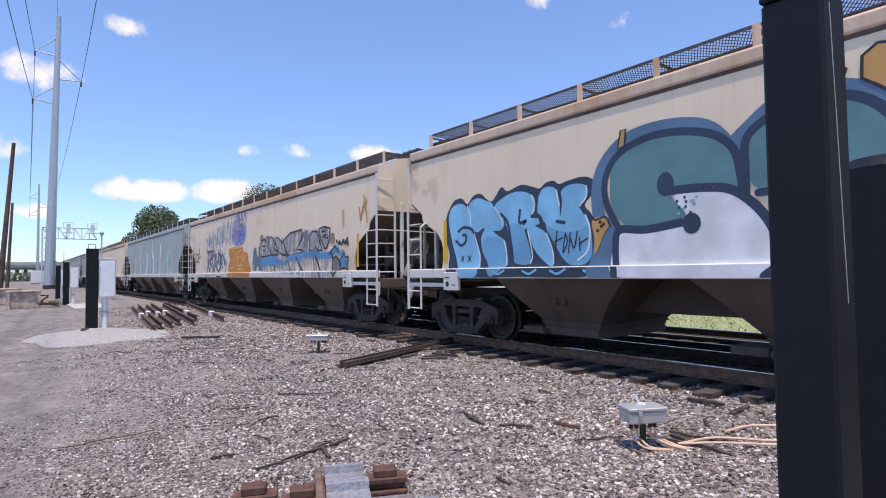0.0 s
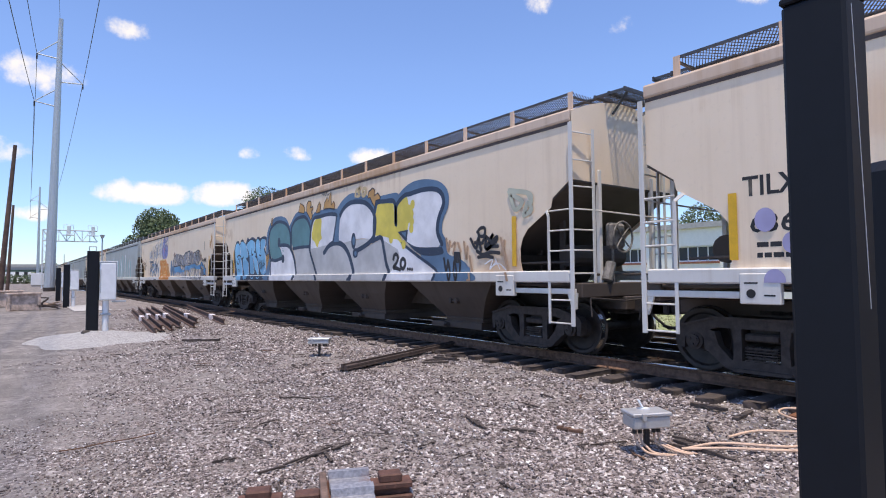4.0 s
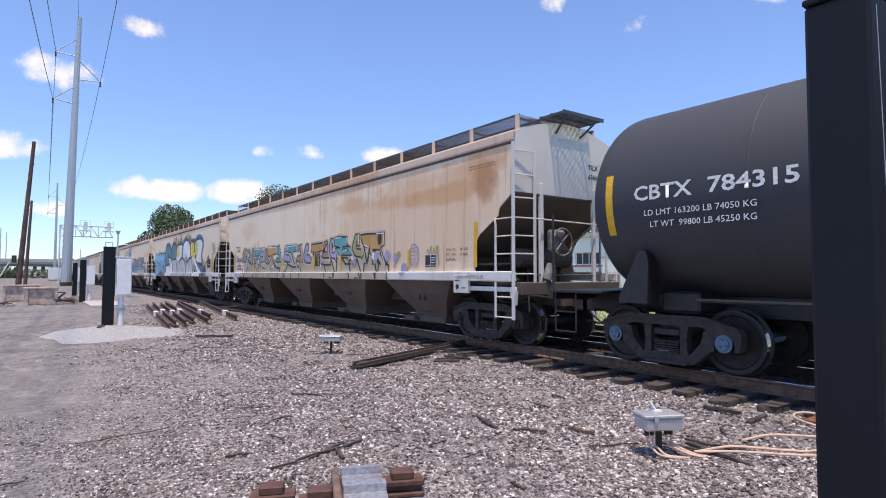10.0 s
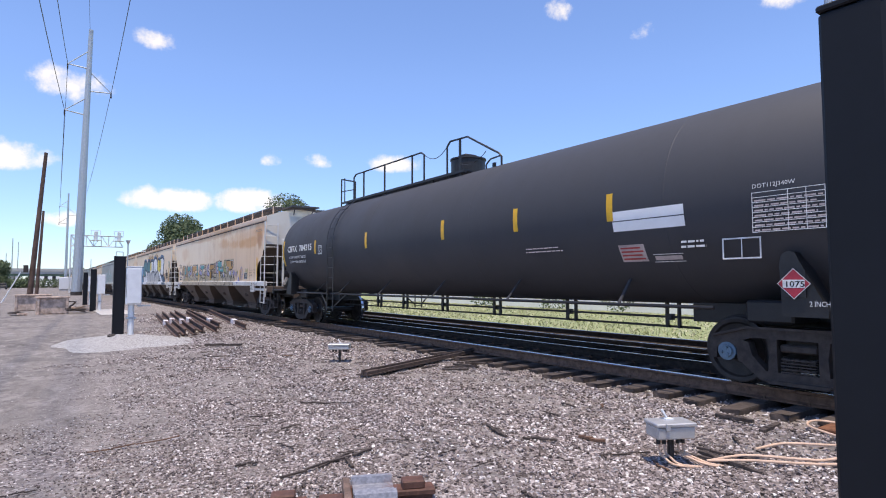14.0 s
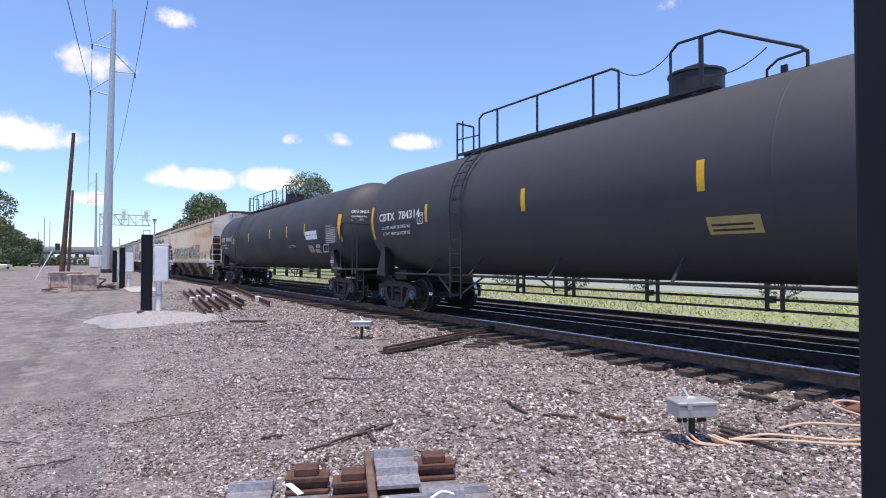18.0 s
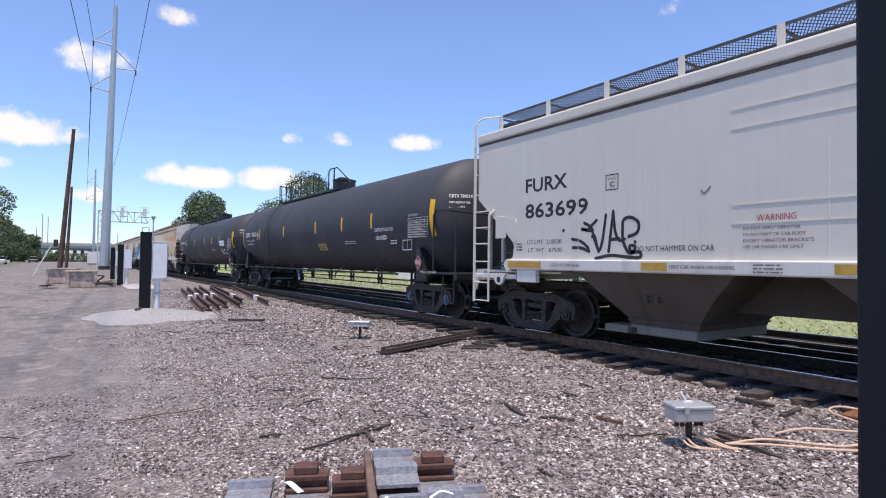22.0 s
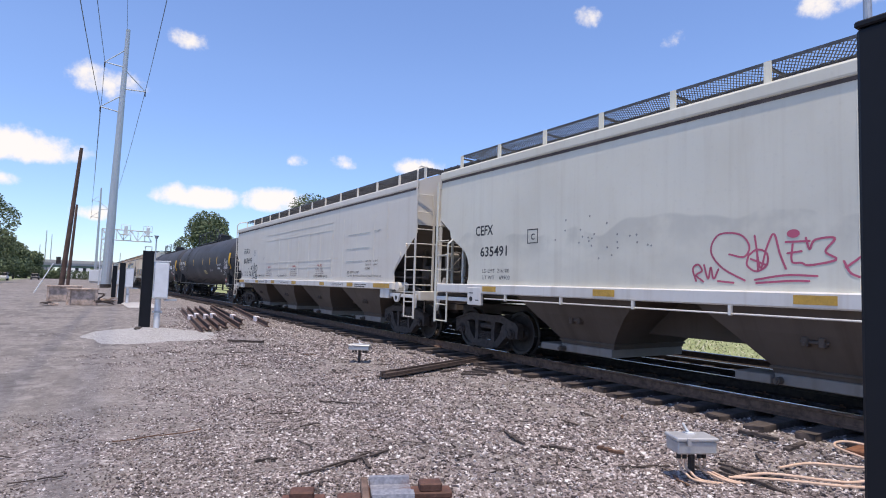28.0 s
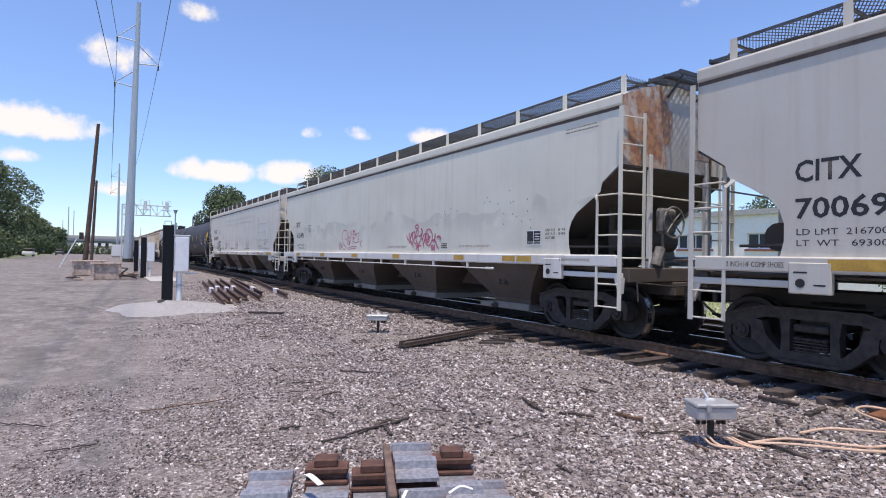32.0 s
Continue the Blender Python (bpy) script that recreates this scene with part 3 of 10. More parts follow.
def truck(parent, y, frame_mat, cap_mat=None):
    global WHEELSET
    key = frame_mat.name
    if key not in FRAMES:
        bm = side_frame_mesh()
        FRAMES[key] = mesh_of(bm, "side_frame", frame_mat)
        far = FRAMES[key].copy()
        far.transform(Matrix.Rotation(math.pi, 4, "Z"))
        bl = boxes((-0.95, -0.2, 0.48, 0.95, 0.2, 0.78), (-0.35, -0.35, 0.78, 0.35, 0.35, 0.9), (-0.8, -0.5, 0.38, 0.8, -0.42, 0.5), (-0.8, 0.42, 0.38, 0.8, 0.5, 0.5), bevel=0.03)
        FRAMES[key + "far"], FRAMES[key + "bol"] = far, mesh_of(bl, "bolster", frame_mat)
    tr = part("truck", FRAMES[key + "bol"], None, parent, "cast steel truck bolster and brake beams")
    tr.location = (0, y, 0)
    part("side_frame", FRAMES[key], None, tr), part("side_frame", FRAMES[key + "far"], None, tr)
    if WHEELSET is None:
        WHEELSET = {"": mesh_of(wheelset(None, 0), "wheelset", [WHEEL, TREAD, IRON])}
        WHEELSET["blue"] = mesh_of(wheelset(None, 0), "wheelset", [WHEEL, TREAD, BLUECAP])
    sets = []
    for s in (-0.889, 0.889):
        w = part("wheelset", WHEELSET["blue" if cap_mat else ""], None, tr, "steel wheelset with worn bright treads")
        w.location = (0, s, 0.457)
        sets.append(w)
    return sets


def coupler_mesh():
    bm = boxes((-0.11, 0, 0.74, 0.11, 0.55, 0.98), (-0.2, 0.5, 0.72, 0.17, 0.82, 1.0), (-0.22, -0.3, 0.7, 0.22, 0.1, 1.05), bevel=0.025)
    tube(bm, [(0.3, 0.1, 0.85), (0.32, 0.35, 0.6), (0.28, 0.6, 0.45), (0.2, 0.85, 0.5)], 0.025)
    tube(bm, [(-1.35, 0.22, 1.02), (-0.5, 0.3, 0.95), (-0.15, 0.4, 0.98)], 0.014)
    tube(bm, [(-1.35, 0.22, 1.02), (-1.37, 0.26, 0.72)], 0.014)
    return bm


SHEET_EDGE = ((0.0, 3.0), (0.42, 2.71), (0.46, 2.55), (0.72, 2.40), (1.02, 2.22), (1.15, 2.06), (1.21, 1.88), (1.21, 1.66), (1.16, 1.46))
STRAIGHT_EDGE = ((0.0, 2.76), (0.42, 2.42), (0.80, 2.11), (1.16, 1.81), (1.19, 1.72), (1.15, 1.46))


def arch(x):
    """Height of the roof at x."""
    return 4.12 + 0.36 * (1 - (x / SIDE) ** 2)


def side_profile(edge):
    """The side sheet in y and z, cut away at both ends."""
    return ((-HL, 4.10), *[(-HL + a, z) for a, z in edge], *[(HL - a, z) for a, z in reversed(edge)], (HL, 4.10))


WALK_Z = 4.565  # height of the roof walkways


def grating_mesh(y0, y1, x0, x1, pitch=0.045):
    """Safety grating of slanting bars between two edge rails."""
    lean = min(0.57 * (x1 - x0), 0.45 * (y1 - y0))
    bm = bmesh.new()
    for y in np.arange(y0 - lean, y1, pitch):
        f0, f1 = max(0.0, (y0 - y) / lean), min(1.0, (y1 - y) / lean)
        bar(bm, (x0 + (x1 - x0) * f0, y + lean * f0, WALK_Z), (x0 + (x1 - x0) * f1, y + lean * f1, WALK_Z), 0.0105, 0.013, (0, 0, 1))
    for y in np.arange(y0, y1 - lean, pitch * 2.5):
        bar(bm, (x1, y, WALK_Z - 0.004), (x0, y + lean, WALK_Z - 0.004), 0.007, 0.008, (0, 0, 1))
    for x in (x0, x1):
        bar(bm, (x, y0, WALK_Z), (x, y1, WALK_Z), 0.014, 0.045, (0, 0, 1))
    return bm


def hopper_car(u_centre, label, skin, sill, under, end_skin=None, ribs=False, roof=None, ladder=None):
    """A four-bay covered hopper. Its origin is on the track's centre line, at rail height."""
    ladder = ladder or skin
    car = thing("covered_hopper_car", label, "freight car", Matrix.Translation((TRACK_X, u_centre, RAIL_TOP)), "cars of the train")
    end_skin, frame_mat, grate = end_skin or skin, IRON, GRATE
    prof = side_profile(STRAIGHT_EDGE if ribs else SHEET_EDGE)
    for s in (-1, 1):
        bm = bmesh.new()
        prism(bm, prof, "x", s * SIDE, s * (SIDE - 0.012))
        sheet = part("side_sheet", bm, skin, car)
        if ribs:
            for w in (7.6, 8.85, 10.1, 11.3, 12.5, 13.66):
                part("rib", bar(bmesh.new(), (s * SIDE, HL - w, 1.62), (s * SIDE, HL - w, 3.22), 0.035, 0.016, (1, 0, 0)), skin, sheet)
            for z in (3.48, 3.22, 2.205, 1.955):
                part("rib", bar(bmesh.new(), (s * SIDE, HL - 5.63, z), (s * SIDE, HL - 13.66, z), 0.022, 0.016, (1, 0, 0)), skin, sheet)
            for w, z0, z1 in ((14.55, 1.6, 3.5), (15.62, 2.3, 3.3), (16.85, 1.7, 3.45), (17.7, 2.6, 3.7)):
                part("buckle", bar(bmesh.new(), (s * SIDE, HL - w, z0), (s * SIDE, HL - w - 0.03, z1), 0.05, 0.012, (1, 0, 0)), skin, sheet)
            for e in (-1, 1):
                bm = bmesh.new()
                prism(bm, [(e * (HL - 0.88), 2.29), (e * (HL - 1.24), 2.27), (e * (HL - 1.27), 2.22), (e * (HL - 1.26), 1.84), (e * (HL - 1.21), 1.80), (e * (HL - 1.17), 1.81), (e * (HL - 0.83), 2.19), (e * (HL - 0.84), 2.26)], "x", s * SIDE, s * (SIDE + 0.016))
                part("corner_gusset", bm, skin, sheet)
        bm = bmesh.new()
        prism(bm, [(s * 1.485, 4.14), (s * 1.515, 4.15), (s * 1.53, 4.12), (s * 1.53, 3.99), (s * 1.52, 3.965), (s * 1.503, 3.955), (s * 1.485, 3.92)], "y", -HL, HL)
        part("top_chord", bm, roof or skin, car)
        part("drip_seam", boxes((min(s * 1.49, s * 1.508), -HL + 0.01, 3.90, max(s * 1.49, s * 1.508), HL - 0.01, 3.952)), SEAM, car, "dark dirty seam under the roof edge")
        half = HL - (1.12 if ribs else 0.02)
        bm = boxes((min(s * 1.42, s * 1.58), -half, 1.27, max(s * 1.42, s * 1.58), half, 1.47), bevel=0.02)
        part("side_sill", bm, sill, car, "" if sill is skin else "white side sill")
        for e in (-1, 1):
            y = e * (HL - 1.55)
            if ribs:
                bm = bmesh.new()
                yp = e * (HL - 0.84)
                prism(bm, [(yp + 0.15 * math.cos(k * math.pi / 8), 1.10 + 0.15 * math.sin(k * math.pi / 8)) for k in range(8, 17)] + [(yp + 0.22, 1.19), (yp - 0.22, 1.19)], "x", s * 1.55, s * 1.60)
                pad = part("pull_casting", bm, sill, car)
                part("pull_hole", rod(bmesh.new(), (s * 1.59, yp, 1.06), (s * 1.604, yp, 1.06), 0.06, 14), BLACKSTEEL, pad)
                yp = e * (HL - 1.62)
                part("jacking_pad", boxes((min(s * 1.45, s * 1.56), yp - 0.27, 1.03, max(s * 1.45, s * 1.56), yp + 0.27, 1.268), bevel=0.012), sill, car)
                part("air_cylinder", rod(bmesh.new(), (s * 1.2, e * (HL - 1.0), 1.36), (s * 1.5, e * (HL - 1.0), 1.36), 0.12, 16), skin, car)
            else:
                pad = part("jacking_pad", boxes((min(s * 1.50, s * 1.59), y - 0.24, 1.02, max(s * 1.50, s * 1.59), y + 0.24, 1.40), bevel=0.012), sill, car)
                part("pull_hole", rod(bmesh.new(), (s * 1.585, y + 0.1, 1.15), (s * 1.594, y + 0.1, 1.15), 0.055, 14), BLACKSTEEL, pad)
                part("stencil_mark", boxes((min(s * 1.586, s * 1.592), y + 0.02, 1.27, max(s * 1.586, s * 1.592), y + 0.18, 1.29)), PRINTB, pad)
                part("stencil_mark", boxes((min(s * 1.586, s * 1.592), y - 0.18, 1.12, max(s * 1.586, s * 1.592), y - 0.05, 1.14)), PRINTB, pad)
            a, b = sorted((e * (HL - 1.3), e * (HL + 0.05)))
            part("lower_sill", boxes((min(s * 1.47, s * 1.55), a, 1.08, max(s * 1.47, s * 1.55), b, 1.17), bevel=0.01), sill, car)
            bm = bmesh.new()
            prism(bm, [(e * (HL - 0.10), 1.10), (e * (HL + 0.10), 1.10), (e * (HL + 0.08), 0.84), (e * (HL + 0.0), 0.82)], "x", s * 1.50, s * 1.54)
            part("corner_bracket", bm, sill, car)
            a, b = sorted((e * (HL - 0.16), e * (HL - 0.95)))
            part("retainer_pipe", rods(((s * 1.3, a, 1.215), (s * 1.3, b, 1.215)), ((s * 1.3, (a + b) / 2, 1.12), (s * 1.3, (a + b) / 2, 1.22)), r=0.03, n=8), under, car)
    bm = bmesh.new()
    xs = np.linspace(-1.49, 1.49, 13)
    loft(bm, [[(x, y, arch(x)) for x in xs] for y in (-HL, HL)], close=False, caps=False)
    part("roof", bm, roof or skin, car)
    for e in (-1, 1):
        bm = bmesh.new()
        pts = [(-1.488, 2.98), *[(x, arch(x) - 0.005) for x in xs], (1.488, 2.98)]
        prism(bm, pts, "y", e * HL, e * (HL - 0.012))
        part("end_sheet", bm, end_skin, car, "rust-stained end sheet" if end_skin is not skin else "")
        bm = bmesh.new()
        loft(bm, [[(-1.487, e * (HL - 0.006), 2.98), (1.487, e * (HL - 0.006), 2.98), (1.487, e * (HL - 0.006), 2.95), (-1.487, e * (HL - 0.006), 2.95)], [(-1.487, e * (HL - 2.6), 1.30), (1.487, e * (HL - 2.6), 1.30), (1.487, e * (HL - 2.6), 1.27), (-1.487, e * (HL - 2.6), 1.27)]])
        # The dark hopper paint also stands in for shade under the overhanging end.
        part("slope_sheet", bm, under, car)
        # end sill, shear plate and posts
        part("end_sill", boxes((-1.45, e * HL - 0.14, 1.02, 1.45, e * HL + 0.14, 1.26), bevel=0.015), skin if ribs else under, car)
        a, b = sorted((e * (HL - 0.145), e * (HL - 2.4)))
        part("shear_plate", boxes((-1.40, a, 1.205, 1.40, b, 1.24), bevel=0.008), skin if ribs else under, car)
        a, b = sorted((e * (HL + 0.2), e * (HL - 3)))
        part("draft_sill", boxes((-0.35, a, 0.78, 0.35, b, 1.015), bevel=0.015), under, car)
        for x in (-0.78, 0.78):
            part("end_post", boxes((x - 0.04, e * HL - 0.03, 1.24, x + 0.04, e * HL + 0.05, 3.2), bevel=0.01), sill, car)
            part("slope_post", bar(bmesh.new(), (x * 0.9, e * (HL - 0.9), 2.4), (x * 0.9, e * (HL - 0.9), 1.22), 0.1, 0.06), under, car)
            part("slope_post", bar(bmesh.new(), (x * 0.6, e * (HL - 1.7), 1.9), (x * 0.6, e * (HL - 1.7), 1.22), 0.1, 0.06), under, car)
        bm = bmesh.new()
        rod(bm, (-0.75, e * (HL - 0.75), 1.75), (0.75, e * (HL - 0.75), 1.75), 0.2, 14)
        part("air_reservoir", bm, under, car)
        bm = rods(((-1.0, e * (HL - 0.35), 1.62), (-1.35, e * (HL - 1.2), 1.62)), ((-1.45, e * (HL - 1.25), 1.62), (-0.9, e * (HL - 1.0), 1.60)), ((-0.9, e * HL, 1.4), (0.9, e * HL, 1.4)), r=0.02)
        tube(bm, [(-1.2, e * (HL - 0.2), 1.3), (-1.15, e * (HL - 0.5), 1.34), (-1.1, e * (HL - 1.6), 1.31)], 0.02)
        part("brake_pipe", bm, under, car)
        part("coupler", coupler_mesh_for(e), None, car).location = (0, e * (HL + 0.0), 0)
        for s in (-1, 1):
            # ladder: lower stile inboard, corner stile, end stile
            xo, yc = s * 1.565, e * (HL + 0.04)
            yi = e * (HL - 0.46)
            lad = new("corner_ladder", mesh_of(bar(bmesh.new(), (xo, yc, 0.56), (xo, yc, 3.92), 0.075, 0.02), "corner_ladder", ladder))
            lad.parent = car
            bm = bmesh.new()
            bar(bm, (xo, yi, 0.58), (xo, yi, 2.40), 0.05, 0.016)
            bar(bm, (xo, yi, 2.40), (xo - s * 0.06, e * (HL - 0.56), 2.5), 0.05, 0.016)
            part("stile", bm, ladder, lad)
            bm = bmesh.new()
            bar(bm, (s * 1.06, e * (HL + 0.10), 1.26), (s * 1.06, e * (HL + 0.10), 3.85), 0.06, 0.02, (0, 1, 0))
            part("stile", bm, ladder, lad)
            if ribs:
                top = [(xo, yc, 3.9), (xo, yc, 4.36), (xo - s * 0.05, yc - e * 0.04, 4.47), (xo - s * 0.14, yc - e * 0.10, 4.53), (s * 1.14, e * (HL - 0.28), WALK_Z)]
                part("top_grab", tube(bmesh.new(), top, 0.022, 8), ladder, lad)
            for z in (0.60, 0.98, 1.42, 1.80, 2.14, 2.48):
                part("rung", rods(((xo, yi, z), (xo, yc, z)), r=0.013), ladder, lad)
            for z in (1.42, 1.80, 2.14, 2.48, 2.86, 3.30, 3.76):
                part("rung", rods(((xo, yc, z), (s * 1.06, e * (HL + 0.1), z)), r=0.013), ladder, lad)
        part("crossover_rail", rods(((-1.06, e * (HL + 0.1), 2.48), (1.06, e * (HL + 0.1), 2.45)), r=0.014), ladder, car)
        # roof platform over the end
        bm = bmesh.new()
        for y in (HL - 0.2, HL + 0.1, HL + 0.42):
            bar(bm, (-0.6, e * y, WALK_Z), (0.6, e * y, WALK_Z), 0.03, 0.07, (0, 0, 1))
        for x in (-0.45, 0.45):
            bar(bm, (x, e * (HL + 0.38), WALK_Z - 0.02), (x * 0.8, e * (HL + 0.01), 4.25), 0.03, 0.03)
        plat = part("end_platform", bm, grate, car)
        a, b = sorted((e * (HL - 0.2), e * (HL + 0.42)))
        part("grating", grating_mesh(a, b, -0.58, 0.58, 0.03), grate, plat)
        part("walkway", grating_mesh(min(e * (HL - 0.25), e * (HL - 0.85)), max(e * (HL - 0.25), e * (HL - 0.85)), -0.5, 0.5), grate, car)
    # brake wheel at the trailing end
    bm = bmesh.new()
    ring = [Vector((-0.35 + 0.27 * math.cos(a), -HL - 0.16, 2.05 + 0.27 * math.sin(a))) for a in np.linspace(0, 2 * math.pi, 17)]
    tube(bm, ring, 0.018)
    for k in range(4):
        rod(bm, (-0.35, -HL - 0.14, 2.05), ring[k * 4 + 2], 0.014, 6)
    box(bm, -0.62, -HL - 0.12, 1.85, -0.2, -HL + 0.04, 2.3, 0.05)
    rod(bm, (-0.5, -HL - 0.05, 1.9), (-0.5, -HL - 0.05, 1.25), 0.025, 6)
    rod(bm, (-0.62, -HL - 0.1, 1.6), (-0.75, -HL - 0.1, 1.3), 0.09, 8)
    part("brake_wheel", bm, BRAKEGREY, car, "dark grey hand brake wheel and its housing")
    for s in (-1, 1):
        x0, x1 = (-1.12, -0.48) if s < 0 else (0.48, 1.12)
        part("walkway", grating_mesh(-HL + 0.25, HL - 0.25, x0, x1), grate, car, "dark steel grating walkway")
        for y in np.linspace(-HL + 0.3, HL - 0.3, 14):
            bm = boxes((s * 1.13 - 0.012, y - 0.05, arch(1.13) - 0.01, s * 1.13 + 0.012, y + 0.05, WALK_Z + 0.02))
            wb = part("walkway_bracket", bm, roof or skin, car)
            part("walkway_arm", bar(bmesh.new(), (s * 1.1, y, WALK_Z - 0.055), (s * 0.45, y, WALK_Z - 0.075), 0.04, 0.03, (0, 0, 1)), grate, wb)
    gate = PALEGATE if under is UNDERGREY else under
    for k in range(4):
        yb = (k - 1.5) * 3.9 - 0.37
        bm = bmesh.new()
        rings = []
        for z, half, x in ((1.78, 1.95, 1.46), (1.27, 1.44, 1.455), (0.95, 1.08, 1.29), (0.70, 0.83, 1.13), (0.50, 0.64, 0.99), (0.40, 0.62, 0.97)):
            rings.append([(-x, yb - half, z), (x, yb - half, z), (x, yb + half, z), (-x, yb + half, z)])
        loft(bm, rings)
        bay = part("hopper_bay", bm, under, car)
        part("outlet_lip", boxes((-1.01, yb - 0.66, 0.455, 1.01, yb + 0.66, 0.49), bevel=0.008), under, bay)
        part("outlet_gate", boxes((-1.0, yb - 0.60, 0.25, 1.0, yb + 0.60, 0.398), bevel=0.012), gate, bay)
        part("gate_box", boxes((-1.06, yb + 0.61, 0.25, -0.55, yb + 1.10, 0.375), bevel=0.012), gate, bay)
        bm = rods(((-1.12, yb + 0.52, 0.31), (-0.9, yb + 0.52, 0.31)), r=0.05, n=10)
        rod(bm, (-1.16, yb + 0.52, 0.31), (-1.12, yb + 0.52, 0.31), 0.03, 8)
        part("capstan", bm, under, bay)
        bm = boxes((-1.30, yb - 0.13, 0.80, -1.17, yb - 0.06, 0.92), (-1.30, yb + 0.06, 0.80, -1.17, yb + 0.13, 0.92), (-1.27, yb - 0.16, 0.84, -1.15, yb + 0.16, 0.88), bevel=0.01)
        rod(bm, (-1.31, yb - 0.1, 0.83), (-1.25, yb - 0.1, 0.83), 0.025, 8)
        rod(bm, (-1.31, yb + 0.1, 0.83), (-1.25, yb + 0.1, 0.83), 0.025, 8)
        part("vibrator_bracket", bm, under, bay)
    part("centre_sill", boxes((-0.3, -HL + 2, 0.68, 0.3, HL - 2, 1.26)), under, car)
    sets = truck(car, HL - 1.32, frame_mat) + truck(car, -HL + 1.32, frame_mat)
    return car, sets


BRAKEGREY = rusty("grimy_grey_iron", (0.24, 0.225, 0.21), 0.7)
SEAM = plain("dirty_seam", (0.10, 0.075, 0.065), 0.85, 0.0, 0.35, 3)
COUPLERS = {}


def coupler_mesh_for(e):
    if e not in COUPLERS:
        bm = coupler_mesh()
        if e < 0:
            bmesh.ops.rotate(bm, verts=bm.verts[:], cent=(0, 0, 0), matrix=Matrix.Rotation(math.pi, 3, "Z"))
            for v in bm.verts:
                v.co.x *= -1
            bmesh.ops.reverse_faces(bm, faces=bm.faces[:])
        COUPLERS[e] = mesh_of(bm, "coupler", IRON)
    return COUPLERS[e]


TR, TZ, TL = 1.54, 2.585, 9.85  # tank radius, axis height, half length


def tank_car(u_centre, label):
    car = thing("tank_car", label, "tank car", Matrix.Translation((TRACK_X, u_centre, RAIL_TOP)), "cars of the train")
    bm = bmesh.new()
    prof = [(TR * math.sin(a), TL - 0.80 + 0.80 * math.cos(a)) for a in np.linspace(0.06, math.pi / 2, 12)]
    ys = [(TR, y) for y in (6.5, 2.2, -2.2, -6.5)]
    full = [(r, y) for r, y in prof] + ys + [(r, -y) for r, y in reversed(prof)]
    lathe(bm, full, Matrix.Translation((0, 0, TZ)) @ Matrix.Rotation(math.pi / 2, 4, "Z"), n=64)
    part("tank_shell", bm, TANKBLACK, car, smooth=True)
    for y in (6.9, 2.3, -2.3, -6.9):
        part("weld_seam", lathe(bmesh.new(), [(TR - 0.01, y - 0.02), (TR + 0.003, y - 0.01), (TR + 0.003, y + 0.01), (TR - 0.01, y + 0.02)], Matrix.Translation((0, 0, TZ)) @ Matrix.Rotation(math.pi / 2, 4, "Z"), n=64), TANKBLACK, car, smooth=True)
    for e in (-1, 1):
        yt = e * 8.1
        bm = bmesh.new()
        for s in (-1, 1):
            prism(bm, [(e * a, b) for a, b in ((8.42, 0.98), (8.40, 1.62), (8.43, 1.74), (8.50, 1.78), (8.58, 1.76), (8.62, 1.66), (8.92, 1.06), (8.92, 0.98))], "x", s * 1.15, s * 1.44)
        box(bm, -1.1, yt - 0.3, 0.86, 1.1, yt + 0.3, 1.16, 0.03)
        part("saddle", bm, BLACKSTEEL, car)
        a, b = sorted((e * 6.6, e * 10.35))
        part("stub_sill", boxes((-0.35, a, 0.78, 0.35, b, 1.09), bevel=0.012), BLACKSTEEL, car)
        a, b = sorted((e * 9.2, e * 10.235))
        part("end_deck", boxes((-1.5, a, 1.1, 1.5, b, 1.15), bevel=0.012), BLACKSTEEL, car)
        part("end_beam", boxes((-1.5, e * 10.3 - 0.06, 0.98, 1.5, e * 10.3 + 0.06, 1.15), bevel=0.012), BLACKSTEEL, car)
        part("coupler", coupler_mesh_for(e), None, car).location = (0, e * 10.05, 0)
        for s in (-1, 1):
            x = s * 1.47
            if e < 0:
                bm = bmesh.new()
                tube(bm, [(x, e * 9.3, 1.15), (x, e * 9.3, 2.55), (x, e * 9.42, 2.66), (x * 0.97, e * 9.95, 2.62), (0, e * 10.22, 2.52)], 0.022)
                part("end_handrail", bm, BLACKSTEEL, car)
            bm = bmesh.new()
            tube(bm, [(x, e * 10.25, 1.15), (x, e * 10.25, 2.45)], 0.02)
            part("end_post", bm, BLACKSTEEL, car)
            bm = bmesh.new()
            tube(bm, [(x, e * 10.2, 1.12), (x, e * 10.2, 0.45), (x, e * 9.75, 0.45), (x, e * 9.75, 1.12)], 0.016)
            rod(bm, (x, e * 10.2, 0.78), (x, e * 9.75, 0.78), 0.014, 6)
            part("sill_step", bm, BLACKSTEEL, car)
    for s in (-1, 1):
        bm = rods(((s * 1.52, -7.6, 1.06), (s * 1.52, 7.6, 1.06)), r=0.026, n=8)
        part("side_handrail", bm, BLACKSTEEL, car)
        for w in (3.8, 5.6, 8.1, 10.7, 13.3, 15.9):
            y = TL - w
            bm = bmesh.new()
            a0 = math.asin((TZ - 1.45) / TR)
            bar(bm, (s * TR * math.cos(a0), y + 0.1, 1.45), (s * 1.53, y - 0.02, 1.05), 0.055, 0.02)
            part("handrail_bracket", bm, TANKBLACK, car)
    bm = rods(((-0.2, -7.0, 0.82), (-0.2, 7.0, 0.82)), ((-0.15, -6.6, 0.66), (-0.15, 6.6, 0.66)), r=0.02)
    part("brake_rod", bm, BLACKSTEEL, car)
